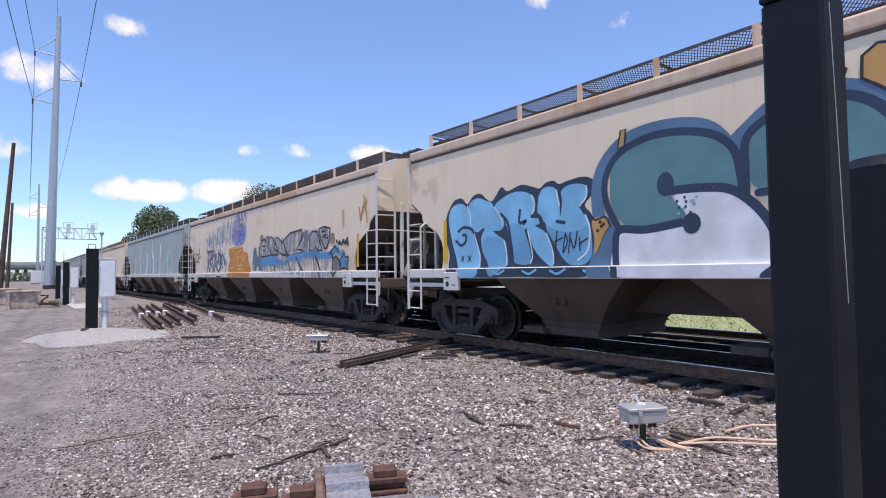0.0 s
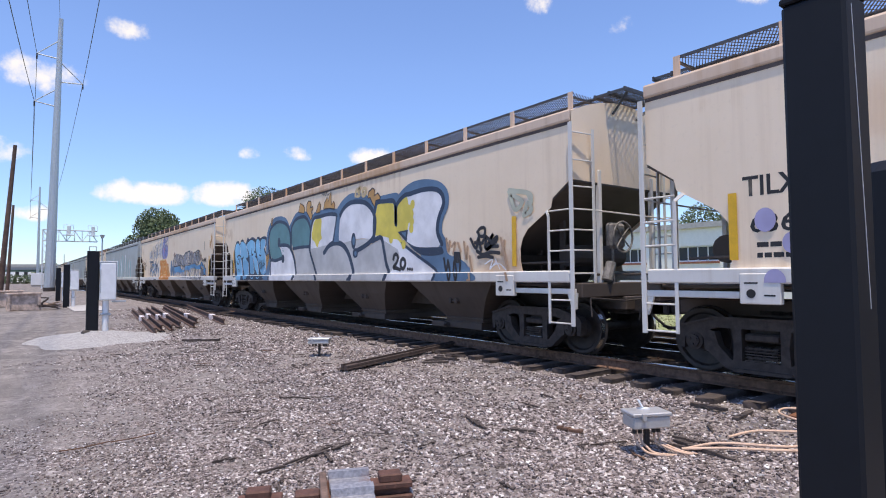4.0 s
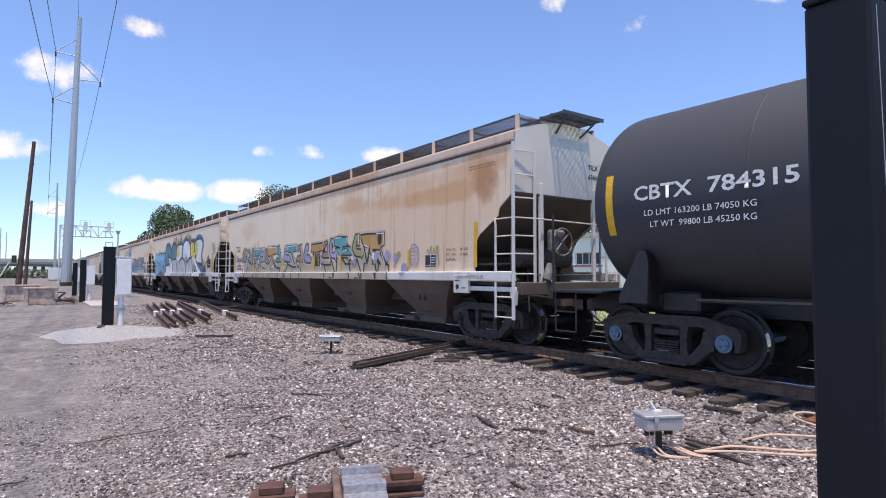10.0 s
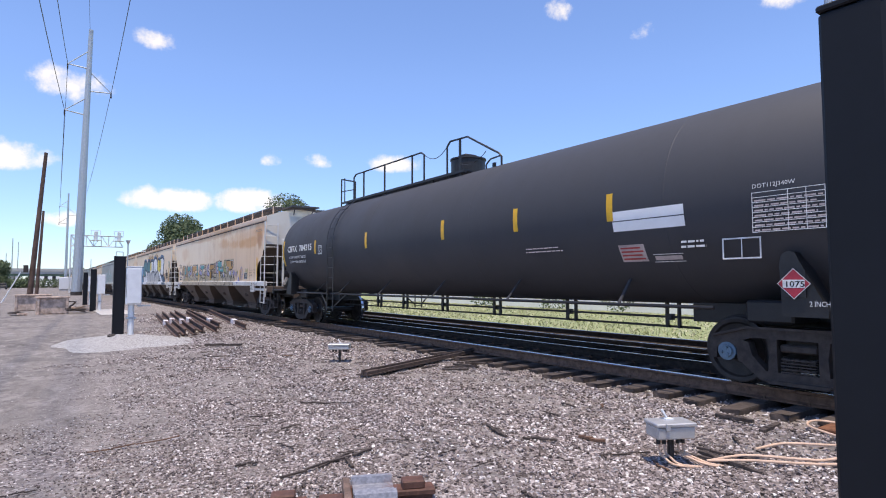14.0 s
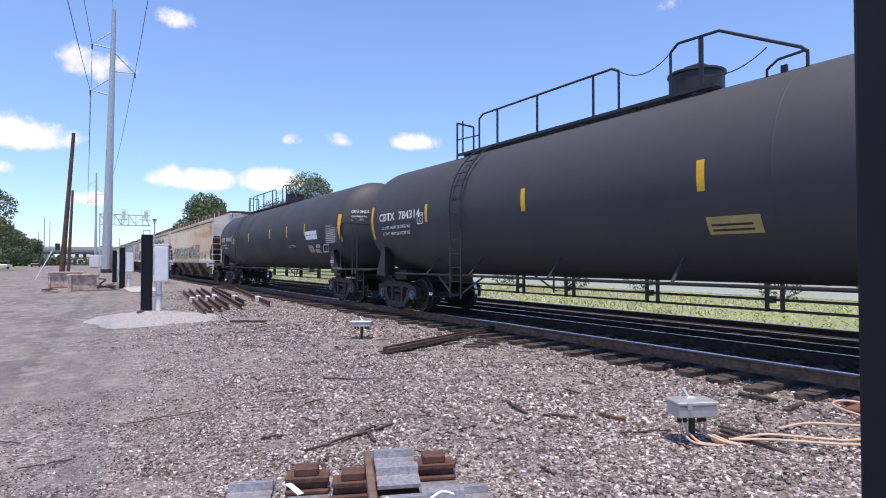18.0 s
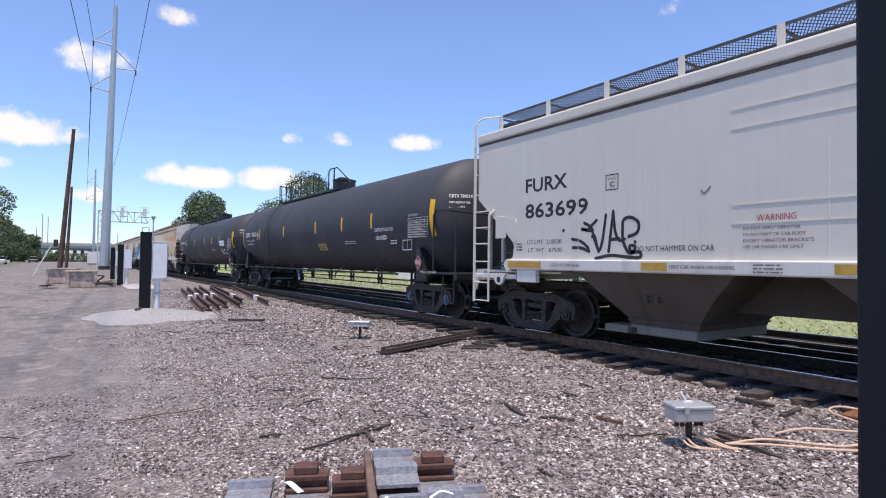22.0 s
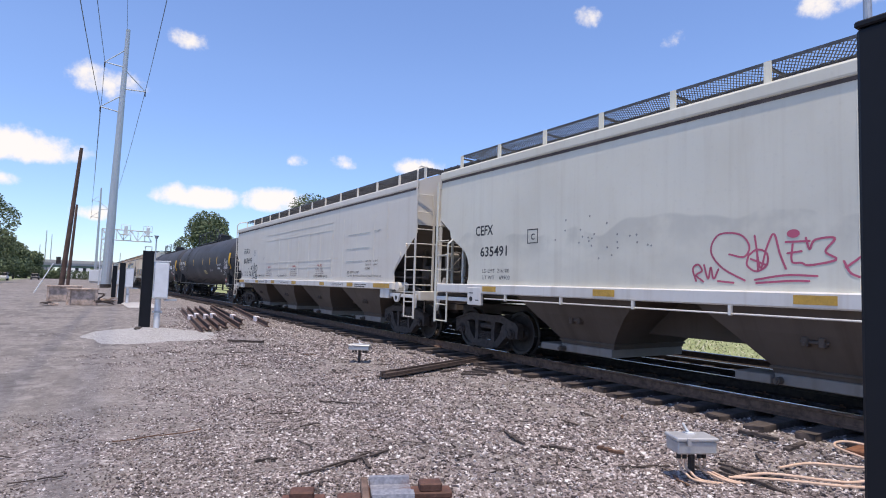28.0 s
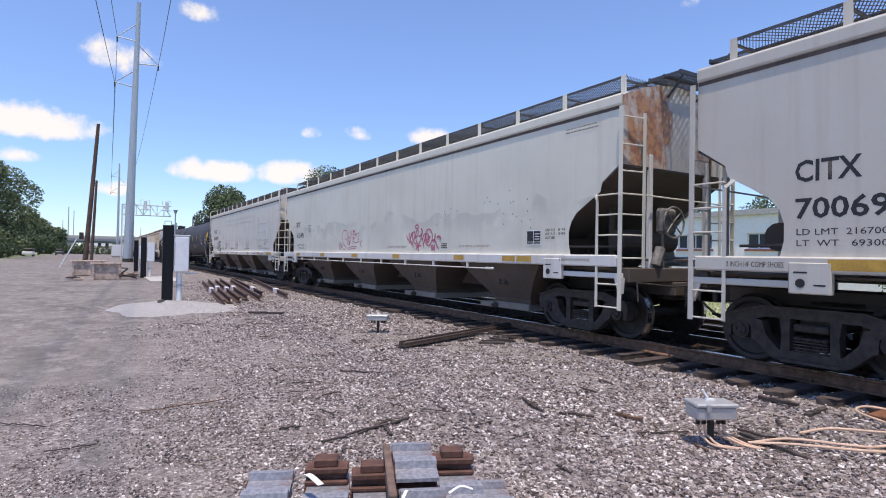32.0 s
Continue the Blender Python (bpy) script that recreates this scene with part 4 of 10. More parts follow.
    for w in (5.85, 7.4, 9.4, 11.5, 13.77, 16.0):
        y = TL - w
        part("pipe_hanger", boxes((-0.22, y - 0.13, 0.64, -0.16, y - 0.09, 1.2), (-0.22, y + 0.09, 0.64, -0.16, y + 0.13, 1.2), (-0.25, y + 0.0, 0.77, -0.14, y + 0.1, 0.87)), BLACKSTEEL, car)
    # side ladder following the shell
    for s in (-1, 1):
        yl = 4.58
        lad = new("tank_ladder", mesh_of(ladder_stile(s, yl - 0.21), "tank_ladder", BLACKSTEEL))
        lad.parent = car
        part("stile", ladder_stile(s, yl + 0.21), BLACKSTEEL, lad)
        for z in np.arange(0.62, 4.0, 0.31):
            x = s * max(math.sqrt(max(TR * TR - (z - TZ) ** 2, 0)) if abs(z - TZ) < TR else 0, 1.5 if z < TZ else 0) + s * 0.11
            part("rung", rods(((x, yl - 0.21, z), (x, yl + 0.21, z)), r=0.012), BLACKSTEEL, lad)
        for dy in (-0.21, 0.21):
            for z, reach in ((1.1, 3.4), (0.66, 4.4)):
                bm = bmesh.new()
                bar(bm, (s * 1.6, yl + dy, z), (s * 1.5, yl + dy * reach, 1.06), 0.04, 0.02)
                part("ladder_brace", bm, BLACKSTEEL, car)
    # top platform, dome and rails
    bm = bmesh.new()
    for x in (-0.62, -0.42):
        bar(bm, (x, 5.9, 4.10), (x, -1.0, 4.10), 0.05, 0.06, (0, 0, 1))
    for y in np.arange(-1.0, 5.9, 0.16):
        bar(bm, (-0.64, y, 4.11), (-0.4, y, 4.11), 0.02, 0.03, (0, 0, 1))
    for y in np.arange(-2.0, 5.6, 1.25):
        for s in (-1, 1):
            bar(bm, (s * 0.55, y, 4.12), (s * 0.55, y, 3.98), 0.08, 0.05)
    part("top_platform", bm, BLACKSTEEL, car)
    bm = bmesh.new()
    lathe(bm, [(0.02, 4.58), (0.38, 4.58), (0.46, 4.56), (0.465, 4.52), (0.44, 4.50), (0.44, 4.16), (0.52, 4.14), (0.52, 4.02)], Matrix.Translation((0, -0.32, 0)) @ Matrix.Rotation(-math.pi / 2, 4, "Y"), n=28)
    box(bm, -0.3, -0.6, 4.55, 0.1, -0.25, 4.64, 0.03)
    part("valve_housing", bm, BLACKSTEEL, car, smooth=False)
    x = -0.62
    bm = tube(bmesh.new(), [(x, 5.0, 4.12), (x, 5.0, 4.84), (x, 4.85, 4.93), (x, 0.95, 4.90), (x, 0.8, 4.82), (x, 0.8, 4.12)], 0.024)
    for y in (4.3, 2.95, 1.4):
        rod(bm, (x, y, 4.12), (x, y, 4.91), 0.026, 6)
    part("guard_rail", bm, BLACKSTEEL, car)
    bm = tube(bmesh.new(), [(x, -0.26, 4.12), (x, -0.26, 4.82), (x, -0.4, 4.93), (x, -1.1, 4.90), (x, -2.25, 4.28), (x, -2.33, 4.2), (x, -2.33, 4.0)], 0.024)
    bar(bm, (x, -0.8, 4.1), (x, -0.8, 4.92), 0.07, 0.03)
    part("guard_rail", bm, BLACKSTEEL, car)
    bm = tube(bmesh.new(), [(x, -1.8, 4.0), (x, -1.8, 4.1), (x, -1.95, 4.2), (x, -2.3, 4.22)], 0.02)
    part("grab_iron", bm, BLACKSTEEL, car)
    sag = [(x, 0.8 - k * 0.106, 4.82 - 0.2 * (1 - ((k - 5) / 5) ** 2)) for k in range(11)]
    part("safety_chain", tube(bmesh.new(), sag, 0.009, 5), BLACKSTEEL, car)
    sag = [(x, -0.8 - k * 0.1, 4.3 + 0.012 * k - 0.14 * (1 - ((k - 5) / 5) ** 2)) for k in range(11)]
    part("safety_chain", tube(bmesh.new(), sag, 0.009, 5), BLACKSTEEL, car)
    bm = tube(bmesh.new(), [(-0.62, 5.95, 4.0), (-0.62, 5.95, 4.93), (-0.1, 5.95, 4.9), (-0.1, 5.95, 4.05)], 0.024)
    rod(bm, (-0.62, 5.95, 4.5), (-0.62, 5.0, 4.45), 0.016)
    rod(bm, (-0.62, 5.7, 4.1), (-0.62, 5.7, 4.93), 0.02)
    part("ladder_gate", bm, BLACKSTEEL, car)
    sets = truck(car, 8.36, IRON, BLUECAP) + truck(car, -8.42, IRON, BLUECAP)
    return car, sets


def ladder_stile(s, y):
    bm = bmesh.new()
    pts = [(s * 1.62, y, 0.55), (s * 1.62, y, 2.0), (s * 1.66, y, 2.585)]
    pts += [(s * (TR + 0.11) * math.cos(a), y, TZ + (TR + 0.11) * math.sin(a)) for a in np.linspace(0.15, 1.1, 7)]
    for a, b in zip(pts, pts[1:]):
        bar(bm, a, b, 0.05, 0.014)
    return bm


FAR = []


def main_cars():
    out = {}
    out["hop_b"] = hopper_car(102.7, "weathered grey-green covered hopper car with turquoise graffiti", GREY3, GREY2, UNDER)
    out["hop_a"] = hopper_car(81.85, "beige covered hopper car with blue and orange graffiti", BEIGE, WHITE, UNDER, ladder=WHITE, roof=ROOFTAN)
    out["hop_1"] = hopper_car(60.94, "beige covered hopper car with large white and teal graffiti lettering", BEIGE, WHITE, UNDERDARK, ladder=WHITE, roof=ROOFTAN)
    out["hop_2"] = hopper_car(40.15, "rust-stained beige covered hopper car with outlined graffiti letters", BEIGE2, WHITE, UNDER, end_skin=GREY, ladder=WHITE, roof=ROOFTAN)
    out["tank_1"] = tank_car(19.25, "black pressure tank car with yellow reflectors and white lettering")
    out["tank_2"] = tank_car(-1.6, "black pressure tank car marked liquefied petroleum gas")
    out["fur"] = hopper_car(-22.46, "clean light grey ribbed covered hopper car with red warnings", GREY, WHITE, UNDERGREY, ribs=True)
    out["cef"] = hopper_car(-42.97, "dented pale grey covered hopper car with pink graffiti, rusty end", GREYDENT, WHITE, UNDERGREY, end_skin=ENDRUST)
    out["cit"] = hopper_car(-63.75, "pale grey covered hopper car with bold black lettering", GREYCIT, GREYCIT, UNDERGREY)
    return out


CARS = main_cars()
for k in range(7):
    c = copy_thing(CARS["hop_b" if k % 3 else "hop_a"][0], Matrix.Translation((TRACK_X, 123.5 + 20.7 * k, RAIL_TOP)))
    c["label"] = "distant weathered grey covered hopper car"
    FAR.append(c)

# ---- yard: gravel, scraps ----
STONE = None


def stone_material():
    k = Mat("ballast_stone", 0.9)
    c = k.colours(k.island(), ((0.0, (0.055, 0.043, 0.04)), (1.0, (0.84, 0.80, 0.77)), (0.25, (0.16, 0.128, 0.12)), (0.55, (0.295, 0.242, 0.229)), (0.8, (0.43, 0.368, 0.35)), (0.91, (0.60, 0.54, 0.52))))
    n = k.noise(60, 3)
    c = k.mix(k.math("MULTIPLY", k.ramp(n, 0.4, 0.7), 0.35), c, (0.12, 0.10, 0.09))
    return k.done(c, n, 0.004)


def blob_stones(name, label, count, place, mat, flat=0.6):
    """Many small angular stones as one object: place(rng, n) gives x and y."""
    rng = np.random.default_rng(5)
    base = np.array([(x, y, z) for z in (-1, 1) for y in (-1, 1) for x in (-1, 1)], float) * 0.62
    faces = np.array([(0, 2, 3, 1), (4, 5, 7, 6), (0, 1, 5, 4), (2, 6, 7, 3), (0, 4, 6, 2), (1, 3, 7, 5)])
    x, y, s = place(rng, count)
    n = len(x)
    v = base[None] + rng.uniform(-0.42, 0.42, (n, 8, 3))
    v *= rng.uniform(0.6, 1.25, (n, 1, 3))
    v *= (s * rng.uniform(0.55, 1.35, n))[:, None, None]
    v[:, :, 2] *= flat
    a, tilt = rng.uniform(0, 6.283, n), rng.uniform(-0.7, 0.7, n)
    ct, st = np.cos(tilt)[:, None], np.sin(tilt)[:, None]
    px, pz = v[:, :, 0] * ct - v[:, :, 2] * st, v[:, :, 0] * st + v[:, :, 2] * ct
    ca, sa = np.cos(a)[:, None], np.sin(a)[:, None]
    X, Y = px * ca - v[:, :, 1] * sa + x[:, None], px * sa + v[:, :, 1] * ca + y[:, None]
    hz = np.array([ground_height(p, q) for p, q in zip(x, y)])
    Z = pz + (hz + s * 0.22)[:, None]
    co = np.stack([X, Y, Z], 2).reshape(-1, 3)
    fs = (faces[None] + (np.arange(n) * 8)[:, None, None]).reshape(-1, 4)
    me = bpy.data.meshes.new(name)
    me.from_pydata(co.tolist(), [], fs.tolist())
    me.materials.append(mat)
    return tagged(new(name, me), label, "gravel", kind="stuff")


def ballast_place(rng, n):
    """Polar scatter round the viewer's side of the track, thicker close by."""
    n *= 2
    d = 2.2 * np.exp(rng.uniform(0, 1, n * 2) ** 0.85 * math.log(34 / 2.2))
    az = np.radians(rng.uniform(-14, 82, n * 2))
    x, y = d * np.sin(az), d * np.cos(az)
    ramp = lambda a, b: np.clip((y - a) / (b - a), 0, 1)
    edge = -3.4 + 3.7 * ramp(4.8, 8.0) + 3.0 * ramp(9, 25) + 0.5 * np.sin(y * 0.8 + x * 0.5) + 0.35 * np.sin(y * 1.3 + 0.6) + 0.25 * np.sin(y * 3.1 + x)
    keep = (x < 8.0) & (rng.uniform(0, 1, n * 2) < np.where(x > 7.0, 0.4, 1.0) * np.clip(0.62 + 0.55 * np.sin(x * 1.7 + 1.1 * np.sin(y * 0.9)) * np.sin(y * 1.3 + 0.7 * x), 0.25, 1.0)) & (rng.uniform(0, 1, n * 2) < np.clip((x - edge + 1.3) / 1.9, 0.2, 1.0))
    n = min(n // 2, int(keep.sum()))
    x, y, d, e = x[keep][:n], y[keep][:n], d[keep][:n], edge[keep][:n]
    return x, y, 0.0205 * np.where(d > 12, 1.3, 1.0) * np.clip(0.42 + 0.58 * (x - e + 0.9) / 1.5, 0.5, 1.0) * np.clip(0.5 + 0.13 * x, 0.5, 1.0)


def bed_place(rng, n):
    x = np.concatenate([rng.uniform(8.15, 10.4, n // 2), rng.uniform(10.4, 13.9, n // 2)])
    y = rng.uniform(-1, 26, len(x))
    return x, y, np.full(len(x), 0.03)


STONE = stone_material()
# Track bed stones: the shade under the train is in their dark colour.
SHADESTONE = rusty("sooty_stone", (0.045, 0.036, 0.032), 0.95, 20)
blob_stones("ballast", "loose pinkish-grey crushed stone ballast beside the track", 130000, ballast_place, STONE)
blob_stones("track_ballast", "sooty crushed stone between the ties", 7000, bed_place, SHADESTONE)


def scraps():
    """Dark splinters of old ties and sticks lying about."""
    rng = random.Random(11)
    spots = [(1.63, 4.63, 2.61, 4.90, 0.03), (1.98, 4.70, 2.44, 4.98, 0.026), (2.28, 4.78, 2.23, 4.55, 0.028), (2.3, 5.0, 2.62, 4.93, 0.012), (4.07, 4.36, 4.3, 4.09, 0.04), (4.6, 4.08, 4.66, 3.8, 0.05), (6.66, 3.74, 6.65, 3.3, 0.07), (6.92, 3.15, 6.4, 3.1, 0.06), (5.13, 3.06, 5.0, 2.43, 0.05), (5.25, 3.16, 5.3, 2.6, 0.04), (4.95, 3.25, 5.05, 2.75, 0.035), (4.3, 3.55, 4.75, 3.35, 0.02),
             (-0.77, 6.6, -0.4, 6.3, 0.014), (-0.37, 5.5, 0.0, 5.5, 0.016), (0.38, 6.42, 1.2, 6.49, 0.018), (3.42, 15.5, 4.15, 14.9, 0.1), (6.6, 9.0, 6.75, 8.5, 0.07), (6.9, 9.3, 7.3, 8.9, 0.06), (6.1, 8.7, 6.5, 8.4, 0.06), (6.3, 8.9, 6.9, 8.6, 0.05), (5.9, 9.1, 6.4, 9.3, 0.045), (4.1, 4.97, 3.95, 4.5, 0.04), (2.9, 7.5, 3.2, 7.2, 0.03)]
    for _ in range(110):
        x, y = rng.uniform(1.6, 7.6), rng.uniform(2.8, 14)
        a, l = rng.uniform(0, 3.14), rng.uniform(0.06, 0.34)
        spots.append((x, y, x + l * math.cos(a), y + l * math.sin(a), rng.uniform(0.008, 0.028)))
    for i, (x0, y0, x1, y1, w) in enumerate(spots):
        bm = bmesh.new()
        z = ground_height(x0, y0) + 0.02
        n = 4
        for k in range(n):
            f0, f1 = k / n, (k + 1) / n
            j = lambda: rng.uniform(-0.012, 0.012)
            bar(bm, (x0 + (x1 - x0) * f0 + j(), y0 + (y1 - y0) * f0 + j(), z + w * 0.3), (x0 + (x1 - x0) * f1 + j(), y0 + (y1 - y0) * f1 + j(), z + w * 0.3 + j()), w * rng.uniform(0.7, 1.2), w * 0.5, (0, 0, 1))
        ob = part("wood_splinter", bm, TIE if (i + 4) % 9 else RAILSIDE, None)
        tagged(ob, "dark splintered scrap of old wooden tie lying on gravel", "wood scrap", "scraps on the gravel")


scraps()

# ---- yard: signal fittings ----
CABLE = plain("tan_cable_sheath", (0.66, 0.46, 0.34), 0.6, 0.0, 0.15, 12)
ALU = plain("cast_aluminium", (0.53, 0.53, 0.535), 0.42, 0.5, 0.1, 14)


def smooth_path(pts, n=8):
    """Points on a smooth curve through pts."""
    P = [Vector(p) for p in pts]
    P = [P[0] * 2 - P[1]] + P + [P[-1] * 2 - P[-2]]
    out = []
    for a, b, c, d in zip(P, P[1:], P[2:], P[3:]):
        for k in range(n):
            t = k / n
            out.append(0.5 * ((2 * b) + (c - a) * t + (2 * a - 5 * b + 4 * c - d) * t * t + (3 * b - a - 3 * c + d) * t ** 3))
    return out + [P[-2]]


def tube_mesh(pts, r, n=8):
    """A round tube of one skin along pts."""
    pts = [Vector(p) for p in pts]
    bm = bmesh.new()
    rings = []
    for i, p in enumerate(pts):
        d = (pts[min(i + 1, len(pts) - 1)] - pts[max(i - 1, 0)]).normalized()
        u = d.cross(Vector((0, 0, 1)))
        u = u.normalized() if u.length > 1e-4 else Vector((1, 0, 0))
        v = d.cross(u)
        rings.append([p + (u * math.cos(2 * math.pi * k / n) + v * math.sin(2 * math.pi * k / n)) * r for k in range(n)])
    loft(bm, rings)
    return bm


def junction_box(m, w, d, h, z, label, cables):
    """A cast box on a short post with conduit glands below."""
    j = thing("junction_box", label, "junction box", m, "track junction boxes")
    part("box_body", boxes((-w / 2, -d / 2, z, w / 2, d / 2, z + h - 0.02), bevel=0.012), ALU, j)
    part("lid", boxes((-w / 2 - 0.012, -d / 2 - 0.012, z + h - 0.02, w / 2 + 0.012, d / 2 + 0.012, z + h + 0.012), bevel=0.008), ALU, j, "light grey cast lid")
    part("hasp", boxes((-w / 2 + 0.07, -d / 2 - 0.03, z + h - 0.05, -w / 2 + 0.11, -d / 2 - 0.01, z + h + 0.015), bevel=0.004), ALU, j)
    bm = boxes((-0.03, 0.02, z + h + 0.012, 0.05, 0.08, z + h + 0.022))
    bar(bm, (0.0, 0.05, z + h + 0.02), (-0.045, 0.06, z + h + 0.10), 0.025, 0.012)
    part("lifting_tab", bm, ENAMEL, j, "white tab on the lid")
    part("post", boxes((-0.024, -0.022, -0.06, 0.024, 0.022, z), bevel=0.006), IRON, j)
    for i, x in enumerate((-0.13, -0.07, 0.08, 0.13)):
        part("gland", rods(((x * w / 0.4, 0, z), (x * w / 0.4, 0, z - 0.06)), r=0.02, n=10), BLACKSTEEL, j)
        if cables:
            side = 1 if x > 0 else 0.5
            pts = [(x * w / 0.4, 0, z - 0.05), (x * w / 0.4 + 0.01, -0.01, z - 0.14), (x * w / 0.4 + 0.04 * side, -0.06, 0.07), (x * w / 0.4 + 0.16 * side, -0.12, 0.02), (x * w / 0.4 + 0.3, -0.14, -0.01)]
            part("lead", tube_mesh(smooth_path(pts), 0.011), CABLE, j, "tan cable lead")
    return j


junction_box(pose(4.66, 3.06, 0, 0, 0, -27), 0.36, 0.22, 0.13, 0.23, "grey cast aluminium junction box with tan cables on gravel", True)
junction_box(pose(5.0, 10.8, 0, 0, 0, -35), 0.42, 0.30, 0.10, 0.26, "small pale grey junction box on a short post", False)
for i, pts in enumerate((((4.9, 2.86), (5.2, 2.6), (5.45, 2.28), (5.8, 2.1), (6.4, 1.9), (7.2, 1.5)), ((4.95, 2.84), (5.3, 2.72), (5.55, 2.36), (5.8, 2.24), (6.3, 2.1), (7.2, 1.7)), ((5.6, 2.78), (6.0, 2.69), (6.3, 2.36), (6.9, 2.1), (7.4, 1.9)), ((6.72, 2.45), (6.95, 2.86), (7.25, 2.88), (7.4, 2.5), (7.5, 2.0)))):
    ob = part("cable", tube_mesh(smooth_path([(x, y, 0.025 + 0.01 * ((k * 7) % 3)) for k, (x, y) in enumerate(pts)]), 0.0125), CABLE)
    tagged(ob, "tan signal cable lying loose across the gravel", "cable", "loose cables")
ob = part("rusty_plate", boxes((6.9, 2.25, 0.0, 7.25, 2.75, 0.05), bevel=0.01), RUST)
tagged(ob, "rusty steel plate lying by the track", "steel plate")

# loose switch rail lying aslant
DARKRAIL = rusty("dark_rusty_rail", (0.10, 0.07, 0.06), 0.85)
lying = thing("loose_rail", "rusty brown switch rail lying aslant on the gravel", "rail", pose(4.48, 8.78, 0.03, 0, 0, math.degrees(math.atan2(1.62, 3.92)) - 90))
bm = bmesh.new()
L = 4.25
for x0, x1, z0, z1 in ((-0.13, 0.13, 0.0, 0.02), (-0.02, 0.02, 0.02, 0.10), (0.05, 0.11, 0.02, 0.07)):
    loft(bm, [[(x0, 0, z0), (x1, 0, z0), (x1, 0, z1), (x0, 0, z1)], [(x0 * 0.6, L, z0), (x1 * 0.6, L, z0), (x1 * 0.6, L, z1), (x0 * 0.6, L, z1)]])
part("rail_body", bm, DARKRAIL, lying)
part("heel_block", boxes((-0.1, 0.1, 0.021, 0.1, 0.35, 0.075), bevel=0.01), DARKRAIL, lying)

# pile of short rails with white painted marks
WHITEMARK = plain("white_marking_paint", (0.76, 0.70, 0.72), 0.7)
PILERUST = rusty("old_rail_rust", (0.13, 0.075, 0.055), 0.85)
PILE = mesh_of(loft(bmesh.new(), [[(x, 0, z) for x, z in RAIL_PROFILE], [(x, 12.6, z) for x, z in RAIL_PROFILE]]), "rail", PILERUST)
for k, (x, yn, turn) in enumerate(((3.22, 17.9, -5.6), (3.52, 18.6, -5.9), (3.86, 18.9, -6.2), (4.22, 19.5, -6.0), (4.62, 19.4, -6.6), (5.06, 20.9, -6.1), (5.72, 20.0, -7.4))):
    r = thing("stacked_rail", "rusty loose rail with a white painted mark, lying in a row", "rail", pose(x, yn, 0.01 + 0.03 * (k % 2), 0, 0, turn), "rails lying by the track")
    part("rail_bar", PILE, None, r)
    if k != 4:
        m0 = (5.6, 5.5, 5.0, 4.6, 0, 2.4, 2.6)[k]
        part("paint_mark", boxes((-0.075, m0, 0.0, 0.075, m0 + 0.75, 0.187)), WHITEMARK, r, "white paint mark")


def signal_post(x, y, s=1.0, label=""):
    """Black beam post with a white equipment case on a white pipe beside it."""
    p = thing("signal_post", label, "equipment post", pose(x, y, 0), "equipment posts")
    bm = boxes((-0.15, -0.09, -0.1, -0.13, 0.09, 2.42), (0.13, -0.09, -0.1, 0.15, 0.09, 2.42), (-0.13, -0.006, -0.1, 0.13, 0.006, 2.42))
    part("beam", bm, POSTBLACK, p, "black steel beam")
    part("rear_plate", boxes((-0.128, 0.05, 0.0, 0.128, 0.07, 2.42)), POSTBLACK, p)
    part("front_plate", boxes((-0.128, -0.075, 0.0, 0.128, -0.06, 2.42)), POSTBLACK, p)
    part("pipe", rods(((0.33, -0.02, -0.05), (0.33, -0.02, 1.1)), r=0.085, n=16), ENAMEL, p, "white steel pipe")
    case = part("case", boxes((0.16, -0.2, 0.98, 0.58, 0.14, 2.10), bevel=0.03), ENAMEL, p, "white equipment case")
    part("case_door", boxes((0.18, -0.225, 1.02, 0.56, -0.203, 2.06), bevel=0.008), ENAMEL, case)
    part("hinge", rods(((0.17, -0.22, 1.2), (0.17, -0.22, 1.9)), r=0.012), GALV, case)
    part("cap", boxes((0.14, -0.22, 2.102, 0.60, 0.16, 2.125), bevel=0.006), ENAMEL, case)
    part("clamp", boxes((0.2, -0.12, 0.55, 0.46, 0.08, 0.60)), GALV, p)
    part("shelf", boxes((0.5, -0.1, 0.92, 0.85, 0.15, 0.96)), GALV, p)
    part("stand_off", rods(((-0.1, 0.02, 2.42), (-0.1, 0.02, 2.55)), ((0.08, 0.02, 2.42), (0.08, 0.02, 2.55)), ((-0.1, 0.02, 2.55), (0.08, 0.02, 2.55)), r=0.012), GALV, p)
    return p


signal_post(1.79, 19.25, 1.0, "black steel post with a white equipment case on gravel mound")
signal_post(2.26, 38.2, 1.0, "black steel post with a white equipment case on a concrete pad")
signal_post(2.45, 50.0, 1.0, "black steel post with a white equipment case beside the yard track")


def mound(x, y, rx, ry, h, name, label, mat):
    bm = bmesh.new()
    rings = []
    for k in range(9):
        f = k / 8
        ring = []
        for i in range(40):
            a = 2 * math.pi * i / 40
            w = 1 + 0.35 * noise.noise(Vector((math.cos(a) * 1.6, math.sin(a) * 1.6, 9.0)))
            z = h * (1 - f) ** 1.1 + 0.07 * (1 - f) * noise.noise(Vector((math.cos(a) * f * 5, math.sin(a) * f * 5, 2.0))) - 0.015
            ring.append((x + rx * w * max(f, 0.01) * math.cos(a), y + ry * w * max(f, 0.01) * math.sin(a), z))
        rings.append(ring)
    loft(bm, rings, caps=False)
    tagged(part(name, bm, mat, None, smooth=True), label, "mound")


